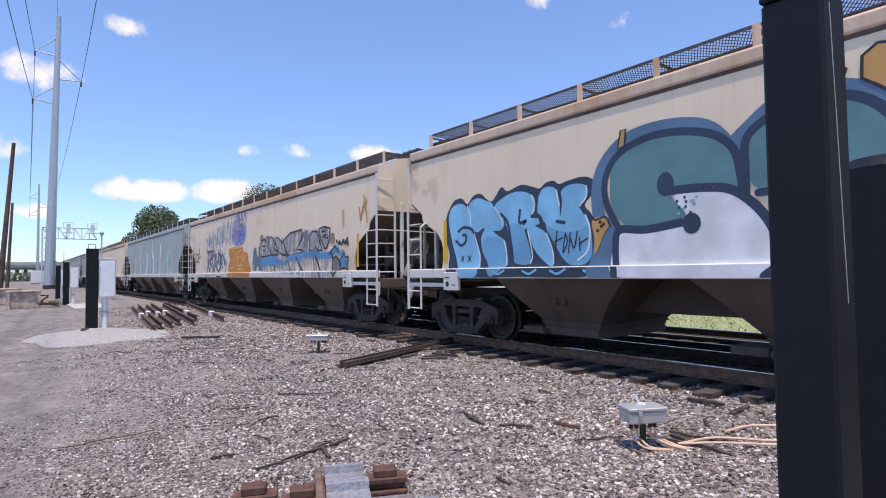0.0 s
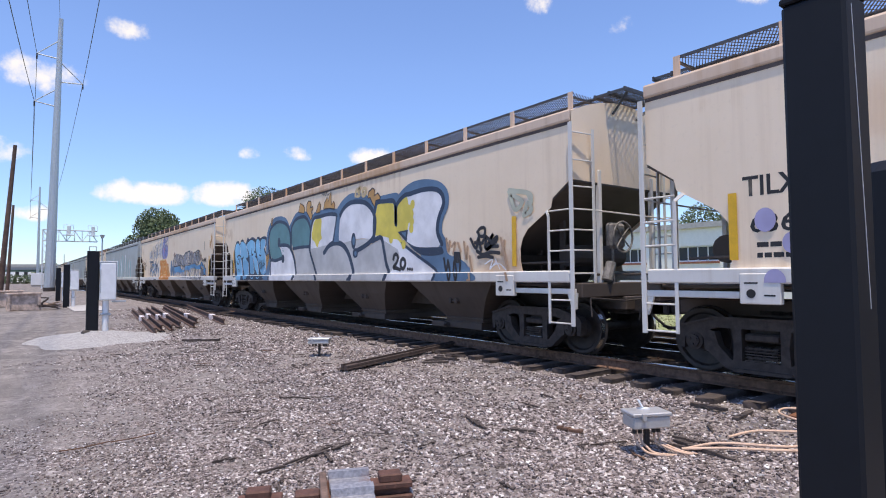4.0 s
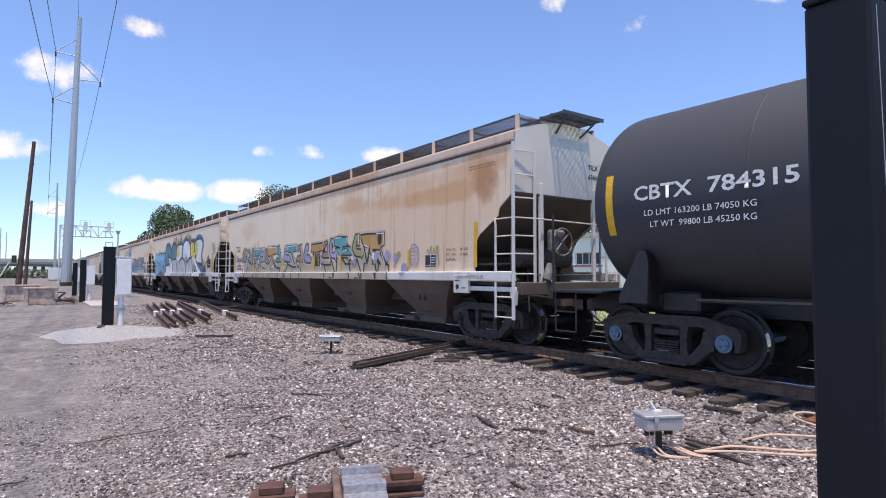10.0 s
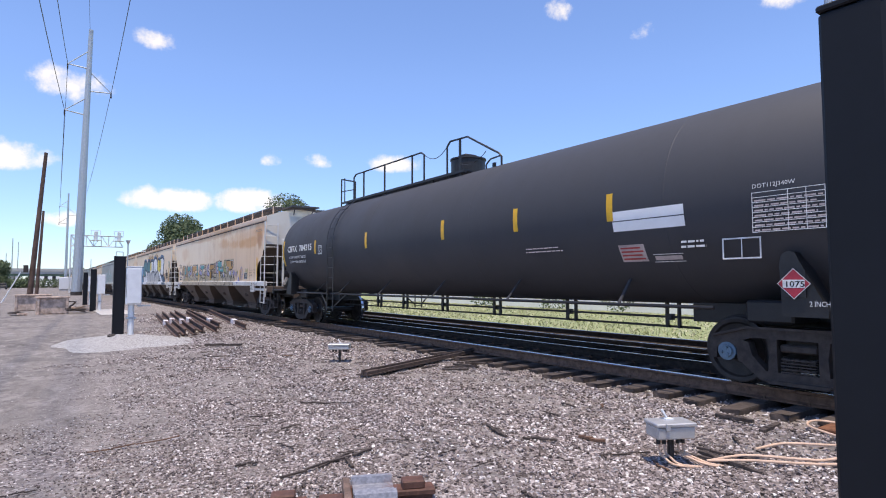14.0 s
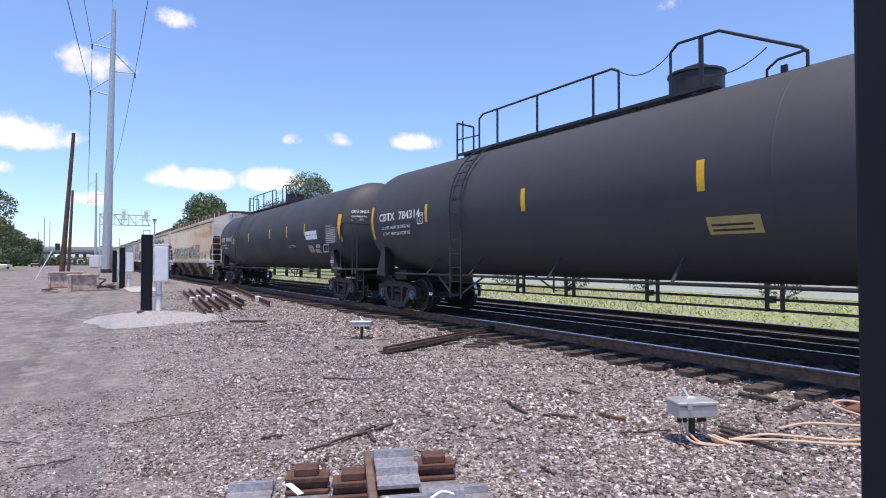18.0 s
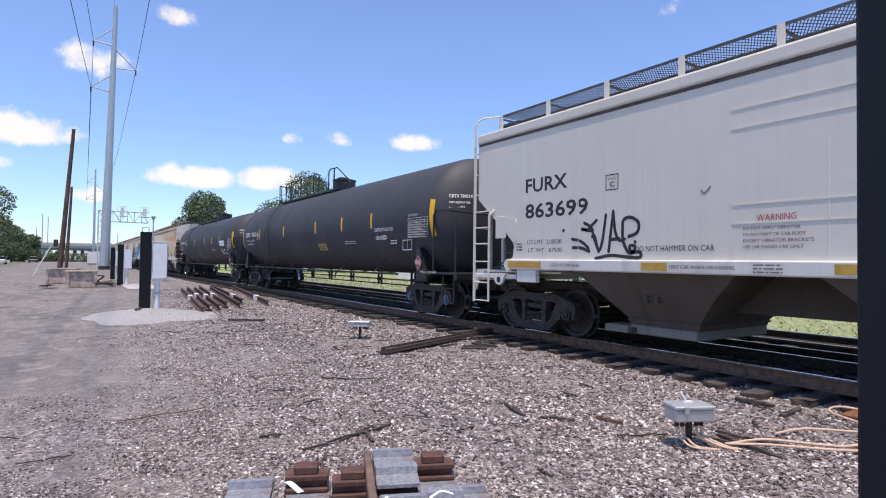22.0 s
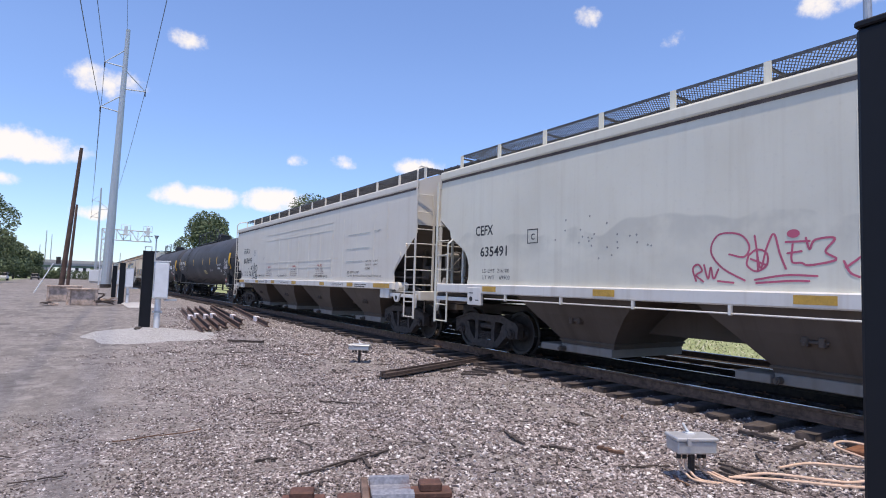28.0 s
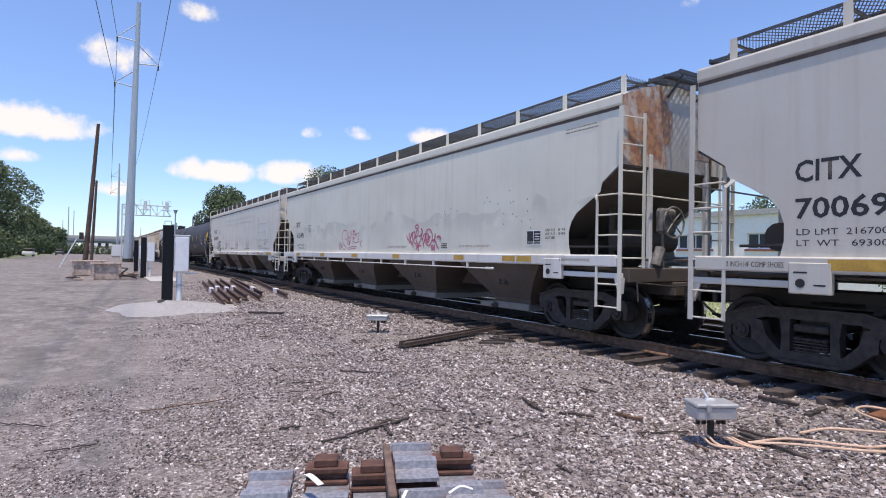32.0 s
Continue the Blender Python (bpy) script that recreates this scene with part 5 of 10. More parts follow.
GRIT = Mat("pale_grit", 0.95)
_n = GRIT.noise(30, 6, 0.75)
GRIT = GRIT.done(GRIT.mix(GRIT.ramp(_n, 0.4, 0.62), (0.24, 0.228, 0.222), (0.56, 0.545, 0.535)), _n, 0.06)
mound(1.75, 17.7, 1.6, 2.4, 0.24, "gravel_mound", "low mound of pale grey gravel round a post", GRIT)
ob = part("concrete_pad", boxes((2.3, 33.0, 0.0, 3.9, 39.5, 0.05), bevel=0.02), CONCRETE)
tagged(ob, "pale concrete pad set in the dirt", "pad")
ob = part("rock", None or boxes((1.4, 17.6, 0.14, 1.62, 17.8, 0.25), bevel=0.05), IRON)
tagged(ob, "dark lump of iron on the gravel mound", "scrap")

# ---- crates, poles ----


def crate(m, w, d, h, label):
    c = thing("wooden_crate", label, "crate", m, "wooden crates")
    t = 0.045
    for s in (-1, 1):
        part("panel", boxes((-w / 2, s * d / 2 - t / 2, 0.04, w / 2, s * d / 2 + t / 2, h - 0.05)), WOOD, c)
        part("panel", boxes((s * w / 2 - t / 2, -d / 2 + t, 0.04, s * w / 2 + t / 2, d / 2 - t, h - 0.05)), WOOD, c)
        for x in (-1, 1):
            part("corner_post", boxes((x * w / 2 - 0.06, s * d / 2 - 0.1, 0, x * w / 2 + 0.06, s * d / 2 + 0.1, h), bevel=0.01), WOOD, c)
    for s in (-1, 1):
        part("top_rail", boxes((-w / 2 - 0.12, s * d / 2 - 0.13, h - 0.02, w / 2 + 0.12, s * d / 2 + 0.13, h + 0.05), bevel=0.01), WOOD, c)
    part("floor_boards", boxes((-w / 2, -d / 2, 0.0, w / 2, d / 2, 0.035)), WOOD, c)
    part("spoil", boxes((-w / 2 + 0.06, -d / 2 + 0.06, 0.3, w / 2 - 0.06, d / 2 - 0.06, h - 0.16), bevel=0.05), TIE, c)
    return c


crate(pose(0.32, 36.6, 0, 0, 0, 3), 1.25, 1.1, 0.86, "weathered open wooden crate of scrap on the dirt")
crate(pose(-0.55, 42.0, 0, 0, 0, -2), 1.6, 1.2, 0.9, "weathered open wooden crate behind another crate")
for k, (x, y, w, l, h, a) in enumerate(((1.35, 36.2, 0.5, 0.9, 0.3, 30), (1.6, 37.2, 0.6, 0.8, 0.45, -20), (-1.2, 36.0, 0.9, 0.35, 0.16, 10), (-0.9, 35.5, 0.4, 0.3, 0.12, 40), (1.2, 38.4, 0.5, 0.5, 0.6, 12))):
    heap = thing("scrap_heap", "heap of broken boards and scrap beside a crate", "scrap", pose(x, y, 0, 0, 0, a), "scrap heaps")
    for j in range(4):
        rr = random.Random(k * 9 + j)
        bm = bar(bmesh.new(), (-l / 2, rr.uniform(-w, w) * 0.4, rr.uniform(0.04, h)), (l / 2, rr.uniform(-w, w) * 0.4, rr.uniform(0.04, h)), w * 0.5, 0.06, (0, 0, 1))
        part("board", bm, WOOD if k % 2 else TIE, heap)


def pole_between(name, a, b, r0, r1, mat, label, category, group=""):
    p = thing(name, label, category, Matrix.Translation(a), group)
    d = Vector(b) - Vector(a)
    part("shaft", rod(bmesh.new(), (0, 0, -0.3), d, r0, 16, r1), mat, p, smooth=False)
    return p


p = pole_between("wooden_pole", (-0.86, 44.0, 0), (-0.24, 44.0, 10.0), 0.17, 0.10, POLEWOOD, "tall brown wooden pole leaning slightly", "utility pole", "wooden poles")
part("meter_box", boxes((-0.3, -0.25, 2.3, -0.05, 0.0, 2.75), bevel=0.02), IRON, p)
pole_between("wooden_pole", (-0.62, 58.0, 0), (-0.34, 58.0, 7.7), 0.14, 0.09, POLEWOOD, "shorter brown wooden pole", "utility pole", "wooden poles")


def steel_pole(x, y, h, r0, r1, lean, label):
    p = thing("transmission_pole", label, "utility pole", Matrix.Translation((x, y, 0)), "steel transmission poles")
    bm = bmesh.new()
    rod(bm, (0, 0, 0), (lean, 0, h), r0, 12, r1)
    part("shaft", bm, GALV, p)
    part("base", rods(((0, 0, -0.1), (0, 0, 0.5)), r=r0 * 1.08, n=16), IRON, p)
    ends = []
    k = h / 36.5
    for side, ze, zb, zu, ln in ((1, 28.1, 27.9, 30.7, 2.75), (-1, 31.2, 31.0, 33.6, 2.45), (-1, 24.85, 24.5, 27.0, 2.5)):
        bx = lean * zb / 36.5
        e = Vector((bx + side * ln, 0, ze * k))
        bm = bmesh.new()
        rod(bm, (bx, 0, zb * k), e, 0.10, 8, 0.07)
        rod(bm, (lean * zu / 36.5, 0, zu * k), e, 0.08, 8, 0.06)
        arm = part("davit_arm", bm, GALV, p)
        part("insulator", rods(((e.x, 0, e.z), (e.x, 0, e.z - 0.7)), r=0.09, n=8), IRON, arm)
        ends.append(Vector((x, y, 0)) + e)
    return ends


E1 = steel_pole(3.42, 90.0, 36.5, 0.63, 0.27, 0.6, "tall tapered galvanised steel transmission pole")
E2 = steel_pole(5.6, 235.0, 33, 0.5, 0.25, 0.0, "distant galvanised steel transmission pole")
E0 = [Vector((e.x - (6.0 if e.x > 4.0 else 9.2), e.y - 150, e.z + 1.5)) for e in E1]
WIRE = plain("wire", (0.03, 0.03, 0.035), 0.5)


def span(a, b, sag, r, n=18):
    return [a.lerp(b, i / n) - Vector((0, 0, sag * 4 * (i / n) * (1 - i / n))) for i in range(n + 1)]


for a, b, c in zip(E0, E1, E2):
    for u, v in ((a, b), (b, c)):
        ob = part("power_line", tube_mesh(span(u, v, 3.2, 0), 0.035, 5), WIRE)
        tagged(ob, "thin dark overhead power line", "power line", "power lines")
ob = part("power_line", tube_mesh(span(Vector((-5.0, -60, 37)), Vector((3.9, 90, 36.2)), 2.5, 0), 0.022, 5), WIRE)
tagged(ob, "thin dark overhead power line", "power line", "power lines")


GANTRYGREY = plain("pale_gantry_paint", (0.60, 0.63, 0.65), 0.6, 0.0, 0.1)


def lattice_gantry():
    g = thing("signal_gantry", "grey lattice signal gantry over the tracks with signal heads", "signal gantry", pose(0, 115, 0))
    for x in (3.3, 4.1):
        part("leg", rods(((x, 0, 0), (x, 0, 9.9)), r=0.11, n=8), GANTRYGREY, g)
    bm = bmesh.new()
    for k in range(9):
        z = k * 1.1
        rod(bm, (3.3, 0, z), (4.1, 0, z + 1.1), 0.035, 6)
        rod(bm, (4.1, 0, z), (3.3, 0, z + 1.1), 0.035, 6)
    part("leg_lattice", bm, GANTRYGREY, g)
    for z in (8.0, 9.85):
        for y in (-0.5, 0.5):
            part("chord", rods(((3.3, y, z), (11.1, y, z)), r=0.065, n=8), GANTRYGREY, g)
    bm = bmesh.new()
    for k in range(7):
        x = 3.3 + k * 1.114
        for y in (-0.5, 0.5):
            rod(bm, (x, y, 8.0), (x, y, 9.85), 0.036, 6)
            rod(bm, (x, y, 8.0 if k % 2 else 9.85), (min(x + 1.114, 11.1), y, 9.85 if k % 2 else 8.0), 0.036, 6)
    part("web", bm, GANTRYGREY, g)
    for x in (6.9, 10.4):
        head = part("signal_head", boxes((x - 0.28, -0.75, 8.9, x + 0.28, -0.5, 10.6), bevel=0.05), GANTRYGREY, g)
        part("rail", rods(((x - 0.7, 0, 9.9), (x - 0.7, 0, 10.8)), ((x + 0.7, 0, 9.9), (x + 0.7, 0, 10.8)), ((x - 0.7, 0, 10.8), (x + 0.7, 0, 10.8)), r=0.04), GANTRYGREY, head)
        part("platform", boxes((x - 0.8, -0.9, 9.0, x + 0.8, 0.6, 9.06)), GANTRYGREY, head)


lattice_gantry()
m1 = thing("signal_mast", "slim grey mast with a small flared top", "mast", pose(6.2, 60, 0))
part("tube", rods(((0, 0, 0), (0, 0, 5.4)), r=0.06, n=8), GALV, m1)
part("top", rod(bmesh.new(), (0, 0, 5.2), (0, 0, 5.6), 0.05, 10, 0.22), GALV, m1)
p = pole_between("leaning_bar", (-3.1, 60, 0), (-1.75, 60, 2.6), 0.05, 0.04, ENAMEL, "pale thin bar leaning aslant in the yard", "bar")
cab = thing("relay_case", "white metal relay case beside the track", "equipment case", pose(3.6, 150, 0))
part("body", boxes((-1.2, -0.6, 0.3, 1.2, 0.6, 2.9), bevel=0.05), ENAMEL, cab)
part("foot", boxes((-1.1, -0.5, 0, 1.1, 0.5, 0.3)), CONCRETE, cab)

# ---- overpass and distance ----
ov = thing("overpass", "long pale concrete road overpass far behind the yard", "bridge", pose(0, 260, 0))
part("deck", boxes((-120, -5, 5.0, 130, 5, 5.9)), CONCRETE, ov)
part("parapet", boxes((-120, -5.2, 5.9, 130, -4.9, 7.0)), CONCRETE, ov)
OVGREEN = plain("green_girder_paint", (0.16, 0.26, 0.22), 0.6)
for y in (-3.5, 0.0, 3.5):
    part("girder", boxes((-120, y - 0.3, 4.3, 130, y + 0.3, 5.0)), OVGREEN, ov)
for x in range(-110, 131, 20):
    part("pier", boxes((x - 0.6, -3.8, 0, x + 0.6, 3.8, 4.3), bevel=0.1), CONCRETE, ov)
for k, (x, y, h, r) in enumerate(((-15.9, 400, 27, 0.35), (-13.6, 410, 25.5, 0.3), (-20, 430, 20, 0.3), (-3, 380, 14, 0.3), (22, 400, 16, 0.3))):
    pole_between("distant_mast", (x, y, 0), (x, y, h), r, r * 0.6, GALV, "tall thin distant mast", "mast", "distant masts")


def house(x, y, w, d, h, wall, label):
    b = thing("distant_building", label, "building", pose(x, y, 0), "distant buildings")
    part("wall", boxes((-w / 2, -d / 2, 0, w / 2, d / 2, h)), wall, b)
    part("roof", boxes((-w / 2 - 0.4, -d / 2 - 0.4, h, w / 2 + 0.4, d / 2 + 0.4, h + 0.5)), IRON, b)
    for k in range(int(w / 4)):
        part("window", boxes((-w / 2 + 1.2 + k * 4, -d / 2 - 0.05, h * 0.4, -w / 2 + 3 + k * 4, -d / 2 + 0.01, h * 0.75)), BLACKSTEEL, b)


house(-24, 330, 26, 12, 6.5, CONCRETE, "pale low building beyond the overpass")
house(14, 420, 40, 14, 9, BUILDWHITE, "pale industrial building beyond the overpass")
house(-60, 420, 44, 14, 11, CONCRETE, "pale large building far away")
FARCAR = plain("dark_vehicle_paint", (0.05, 0.05, 0.055), 0.4)
for k, (x, y) in enumerate(((-13.0, 150), (-9.4, 190), (-11.5, 230))):
    v = thing("parked_van", "small dark vehicle parked far down the yard", "vehicle", pose(x, y, 0), "parked vehicles")
    part("body", boxes((-0.95, -2.3, 0.35, 0.95, 2.3, 1.0), bevel=0.12), FARCAR if k else ENAMEL, v)
    part("cabin", boxes((-0.85, -1.6, 1.0, 0.85, 1.4, 1.75), bevel=0.15), BLACKSTEEL, v)
    for sx in (-0.85, 0.85):
        for sy in (-1.4, 1.4):
            part("wheel", rods(((sx - 0.1, sy, 0.33), (sx + 0.1, sy, 0.33)), r=0.33, n=14), BLACKSTEEL, v)

# ---- white building behind the tracks ----
BRICKSILL = plain("brick_sill", (0.32, 0.13, 0.09), 0.9)
PANE = Mat("dark_window_glass", 0.12)
PANE = PANE.done((0.05, 0.06, 0.07))
wb = thing("white_building", "long low white-painted industrial building with window bands", "building", pose(26, 0, 0))
ws = [(13.2, 15.2), (17.0, 18.9), (20.6, 22.5), (24.2, 26.1), (9.6, 11.5), (6.0, 7.9), (27.8, 29.7), (31.4, 33.3), (2.4, 4.3)]
edges = sorted(ws)
part("wall_base", boxes((0, -12, 0, 0.3, 48, 2.2)), BUILDWHITE, wb)
part("wall_head", boxes((0, -12, 2.95, 0.3, 48, 3.8)), BUILDWHITE, wb)
y = -12
for a, b in edges + [(48, 48)]:
    part("wall_pier", boxes((0, y, 2.2, 0.3, a, 2.95)), BUILDWHITE, wb)
    y = b
for a, b in edges:
    w = part("window_frame", boxes((0.1, a, 2.2, 0.16, b, 2.26), (0.1, a, 2.89, 0.16, b, 2.95), *[(0.1, a + k * (b - a) / 4 - 0.025, 2.2, 0.16, a + k * (b - a) / 4 + 0.025, 2.95) for k in range(5)]), ENAMEL, wb)
    part("pane", boxes((0.12, a, 2.22, 0.14, b, 2.93)), PANE, w)
    part("sill", boxes((-0.06, a - 0.1, 2.1, 0.1, b + 0.1, 2.198)), BRICKSILL, wb)
part("roof", boxes((-0.2, -12.2, 3.8, 16, 48.2, 4.05)), CONCRETE, wb)
part("rear_wall", boxes((15.5, -12, 0, 15.8, 48, 3.8)), BUILDWHITE, wb)
for yy in (-12, 47.7):
    part("end_wall", boxes((0.3, yy, 0, 15.5, yy + 0.3, 3.8)), BUILDWHITE, wb)

# ---- trees ----
LEAF = Mat("leaf", 0.7)
_r = LEAF.island()
LEAF = LEAF.done(LEAF.colours(_r, ((0.0, (0.062, 0.092, 0.042)), (1.0, (0.155, 0.20, 0.10)), (0.5, (0.105, 0.14, 0.068)))))
BARK = rusty("bark", (0.11, 0.085, 0.065), 0.95, 4)


def leaf_cloud(rng, blobs, n, size):
    """Many small tilted leaves on and in a set of uneven clumps."""
    cs, rs = np.array([b[:3] for b in blobs]), np.array([b[3] for b in blobs])
    k = rng.choice(len(blobs), n, p=rs ** 2 / (rs ** 2).sum())
    d = rng.normal(size=(n, 3))
    d /= np.linalg.norm(d, axis=1)[:, None]
    rad = rs[k] * rng.uniform(0.55, 1.08, n) ** 0.6
    c = cs[k] + d * rad[:, None] * np.array([1, 1, 0.85])
    u = rng.normal(size=(n, 3))
    u /= np.linalg.norm(u, axis=1)[:, None]
    w = np.cross(u, d + rng.normal(size=(n, 3)) * 0.6)
    w /= np.linalg.norm(w, axis=1)[:, None]
    s = size * rng.uniform(0.6, 1.4, n)[:, None]
    v = np.stack([c - u * s, c - w * s * 0.55, c + u * s, c + w * s * 0.55], 1).reshape(-1, 3)
    f = np.arange(n * 4).reshape(-1, 4)
    return v, f


def tree(x, y, h, w, seed, n=2600, size=0.28, low=0.22, label="full green deciduous tree"):
    rng = np.random.default_rng(seed)
    t = thing("tree", label, "tree", pose(x, y, 0), "trees")
    bm = bmesh.new()
    rod(bm, (0, 0, -0.2), (0.1, 0, h * 0.3), h * 0.028, 10, h * 0.02)
    blobs = []
    for k in range(11):
        a, f = rng.uniform(0, 6.28), rng.uniform(0, 1)
        z = h * (low + (0.86 - low) * f)
        wide = w * 0.5 * (math.sin(math.pi * (0.18 + 0.72 * f))) * rng.uniform(0.45, 0.8)
        e = (wide * math.cos(a), wide * math.sin(a), z)
        r = w * rng.uniform(0.17, 0.27)
        blobs.append((*e, r))
        rod(bm, (0.1, 0, h * rng.uniform(0.2, 0.32)), e, h * 0.012, 6, h * 0.004)
    blobs.append((0, 0, h * 0.5, w * 0.27))
    blobs.append((0.05 * w, 0, h * 0.86, w * 0.15))
    part("trunk", bm, BARK, t)
    v, f = leaf_cloud(rng, blobs, n, size)
    me = bpy.data.meshes.new("crown")
    me.from_pydata(v.tolist(), [], f.tolist())
    me.materials.append(LEAF)
    part("crown", me, None, t)


for x, y, h, w, seed, n, sz in ((22.0, 116, 14.2, 13, 1, 15000, 0.26), (29.0, 80, 14.2, 14, 2, 15000, 0.2), (34.0, 72, 12.4, 12, 3, 9000, 0.2), (35, 66, 11.5, 8, 5, 2600, 0.26),
                                (-15.5, 118, 17.0, 12.5, 6, 5200, 0.34), (-19, 100, 16.0, 12, 7, 4200, 0.32), (-15.3, 140, 13.0, 10, 8, 3600, 0.36), (-15.8, 165, 12.0, 10, 9, 3200, 0.4), (-14.6, 195, 10.5, 10, 10, 2600, 0.45), (-13.5, 225, 9.0, 9, 16, 2200, 0.5), (-24, 130, 17.5, 13, 17, 3600, 0.36),
                                (47, 24, 9.6, 7.5, 11, 4200, 0.17), (49, 15, 10.5, 8, 12, 4200, 0.17), (46, 34, 9.0, 7, 13, 3200, 0.18), (48, 8, 9.5, 7.5, 14, 3600, 0.17), (51, 44, 10, 8, 15, 2600, 0.2)):
    tree(x, y, h, w, seed, int(n * (1.5 if n > 8000 else 2.4)), sz * (0.78 if n > 8000 else 0.64), 0.1 if x < 0 else 0.2)

# low far scrub along the horizon
rng = np.random.default_rng(3)
blobs = [(x, 470 + 60 * math.sin(i * 1.7), 2.5 + 2.2 * abs(math.sin(i * 2.3)), 5.5 + 2.5 * math.sin(i * 0.9)) for i, x in enumerate(np.linspace(-260, 420, 90))]
v, f = leaf_cloud(rng, blobs, 16000, 1.2)
me = bpy.data.meshes.new("far_woods")
me.from_pydata(v.tolist(), [], f.tolist())
me.materials.append(LEAF)
tagged(new("far_woods", me), "low distant woods along the horizon", "woods", kind="stuff")
blobs = [(14.5 + 2 * math.sin(i * 1.3), y, 0.9 + 0.5 * math.sin(i * 2.1), 1.3) for i, y in enumerate(np.linspace(130, 250, 26))]
blobs += [(-9 + 3 * math.sin(i * 1.9), 245 + i * 0.3, 1.2, 2.0) for i in range(10)] + [(x, 246, 1.4, 2.2) for x in np.linspace(-12, 6, 12)]
v, f = leaf_cloud(rng, blobs, 7000, 0.3)
me = bpy.data.meshes.new("shrubs")
me.from_pydata(v.tolist(), [], f.tolist())
me.materials.append(LEAF)
tagged(new("shrubs", me), "green shrubs along the line beside the overpass", "shrubs", kind="stuff")


def grass_strip():
    """Tall rough grass between the tracks and the white building."""
    rng = np.random.default_rng(8)
    n = 26000
    x, y = rng.uniform(14.6, 25.6, n), rng.uniform(-4, 60, n)
    h = rng.uniform(0.03, 0.09, n) * np.where((np.sin(x * 0.9) + np.sin(y * 0.6)) > 0.6, 1.7, 1.0)
    a = rng.uniform(0, 6.28, n)
    w = 0.02 + 0.0006 * y.clip(0)
    dx, dy = np.cos(a) * w, np.sin(a) * w
    lx, ly = rng.normal(0, 0.08, n), rng.normal(0, 0.08, n)
    v = np.stack([np.stack([x - dx, y - dy, np.zeros(n)], 1), np.stack([x + dx, y + dy, np.zeros(n)], 1), np.stack([x + lx, y + ly, h], 1)], 1).reshape(-1, 3)
    me = bpy.data.meshes.new("grass")
    me.from_pydata(v.tolist(), [], np.arange(n * 3).reshape(-1, 3).tolist())
    k = Mat("grass_blade", 0.8)
    me.materials.append(k.done(k.colours(k.island(), ((0.0, (0.26, 0.29, 0.14)), (1.0, (0.58, 0.55, 0.40)), (0.5, (0.42, 0.42, 0.25))))))
    tagged(new("grass", me), "rough green and straw-coloured grass beyond the tracks", "grass", kind="stuff")
    blobs = [(24.5, y, 0.7 + 0.3 * math.sin(y), 0.8) for y in (8.5, 12.0, 19, 23.5, 30)]
    v, f = leaf_cloud(rng, blobs, 2200, 0.07)
    me = bpy.data.meshes.new("bushes")
    me.from_pydata(v.tolist(), [], f.tolist())
    me.materials.append(LEAF)
    tagged(new("bushes", me), "small green bushes along the white wall", "bushes", kind="stuff")


grass_strip()

# ---- near post and the steel beside it ----
SCRATCH = plain("bare_scratched_steel", (0.55, 0.56, 0.58), 0.5)
gp = thing("steel_post", "blue-black powder-coated square steel post close by", "post", pose(1.123, 0.325, 0))
part("tube", boxes((0, 0, -0.05, 0.1, 0.1, 2.105), bevel=0.006), POSTBLACK, gp)
part("scratch", bar(bmesh.new(), (0.028, -0.0006, 2.08), (0.062, -0.0006, 1.56), 0.0012, 0.001, (0, 1, 0)), SCRATCH, gp, "thin bright scratch in the paint")
part("cap", boxes((-0.002, -0.002, 2.105, 0.102, 0.102, 2.118), bevel=0.003), POSTBLACK, gp)
part("base_plate", boxes((-0.08, -0.08, 0, 0.18, 0.18, 0.015), bevel=0.003), POSTBLACK, gp)
for x, y in ((0.012, 0.085), (0.05, 0.04)):
    part("rod", rods(((x, y, 2.11), (x, y, 3.1)), r=0.007, n=10), GALV, gp, "thin grey rod")
bl = thing("bollard", "round dark steel bollard behind a post", "bollard", pose(1.92, 0.42, 0))
bm = bmesh.new()
rod(bm, (0, 0, -0.05), (0, 0, 1.88), 0.15, 32)
part("pipe", bm, POSTBLACK, bl)
part("crown", rod(bmesh.new(), (0, 0, 1.88), (0, 0, 1.91), 0.15, 32, 0.12), POSTBLACK, bl)

# ---- stacked tie plates with strapping ----
BLUEPLATE = Mat("mill_scale_steel", 0.5, 0.2)
_n, _f = BLUEPLATE.noise(7, 6, 0.65), BLUEPLATE.noise(50, 3)
BLUEPLATE = BLUEPLATE.done(BLUEPLATE.mix(BLUEPLATE.ramp(_n, 0.56, 0.70), BLUEPLATE.mix(BLUEPLATE.ramp(_f, 0.3, 0.7), (0.20, 0.205, 0.235), (0.33, 0.335, 0.37)), (0.21, 0.13, 0.115)), _f, 0.004)
PLATEMIX = rusty("rusting_plate", (0.15, 0.068, 0.048), 0.75, 6)
STRAP = plain("white_strap", (0.78, 0.78, 0.76), 0.5, 0.0, 0.05)


def tie_plate_mesh(rust):
    """A rolled tie plate: sloping base and two tall shoulders across it."""
    bm = bmesh.new()
    prof = [(-0.24, 0), (0.24, 0), (0.24, 0.016), (0.145, 0.026), (0.135, 0.058), (0.09, 0.062), (0.08, 0.030), (-0.08, 0.030), (-0.09, 0.062), (-0.135, 0.058), (-0.145, 0.026), (-0.24, 0.016)]
    prism(bm, prof, "y", -0.098, 0.098)
    return mesh_of(bm, "tie_plate", rust)


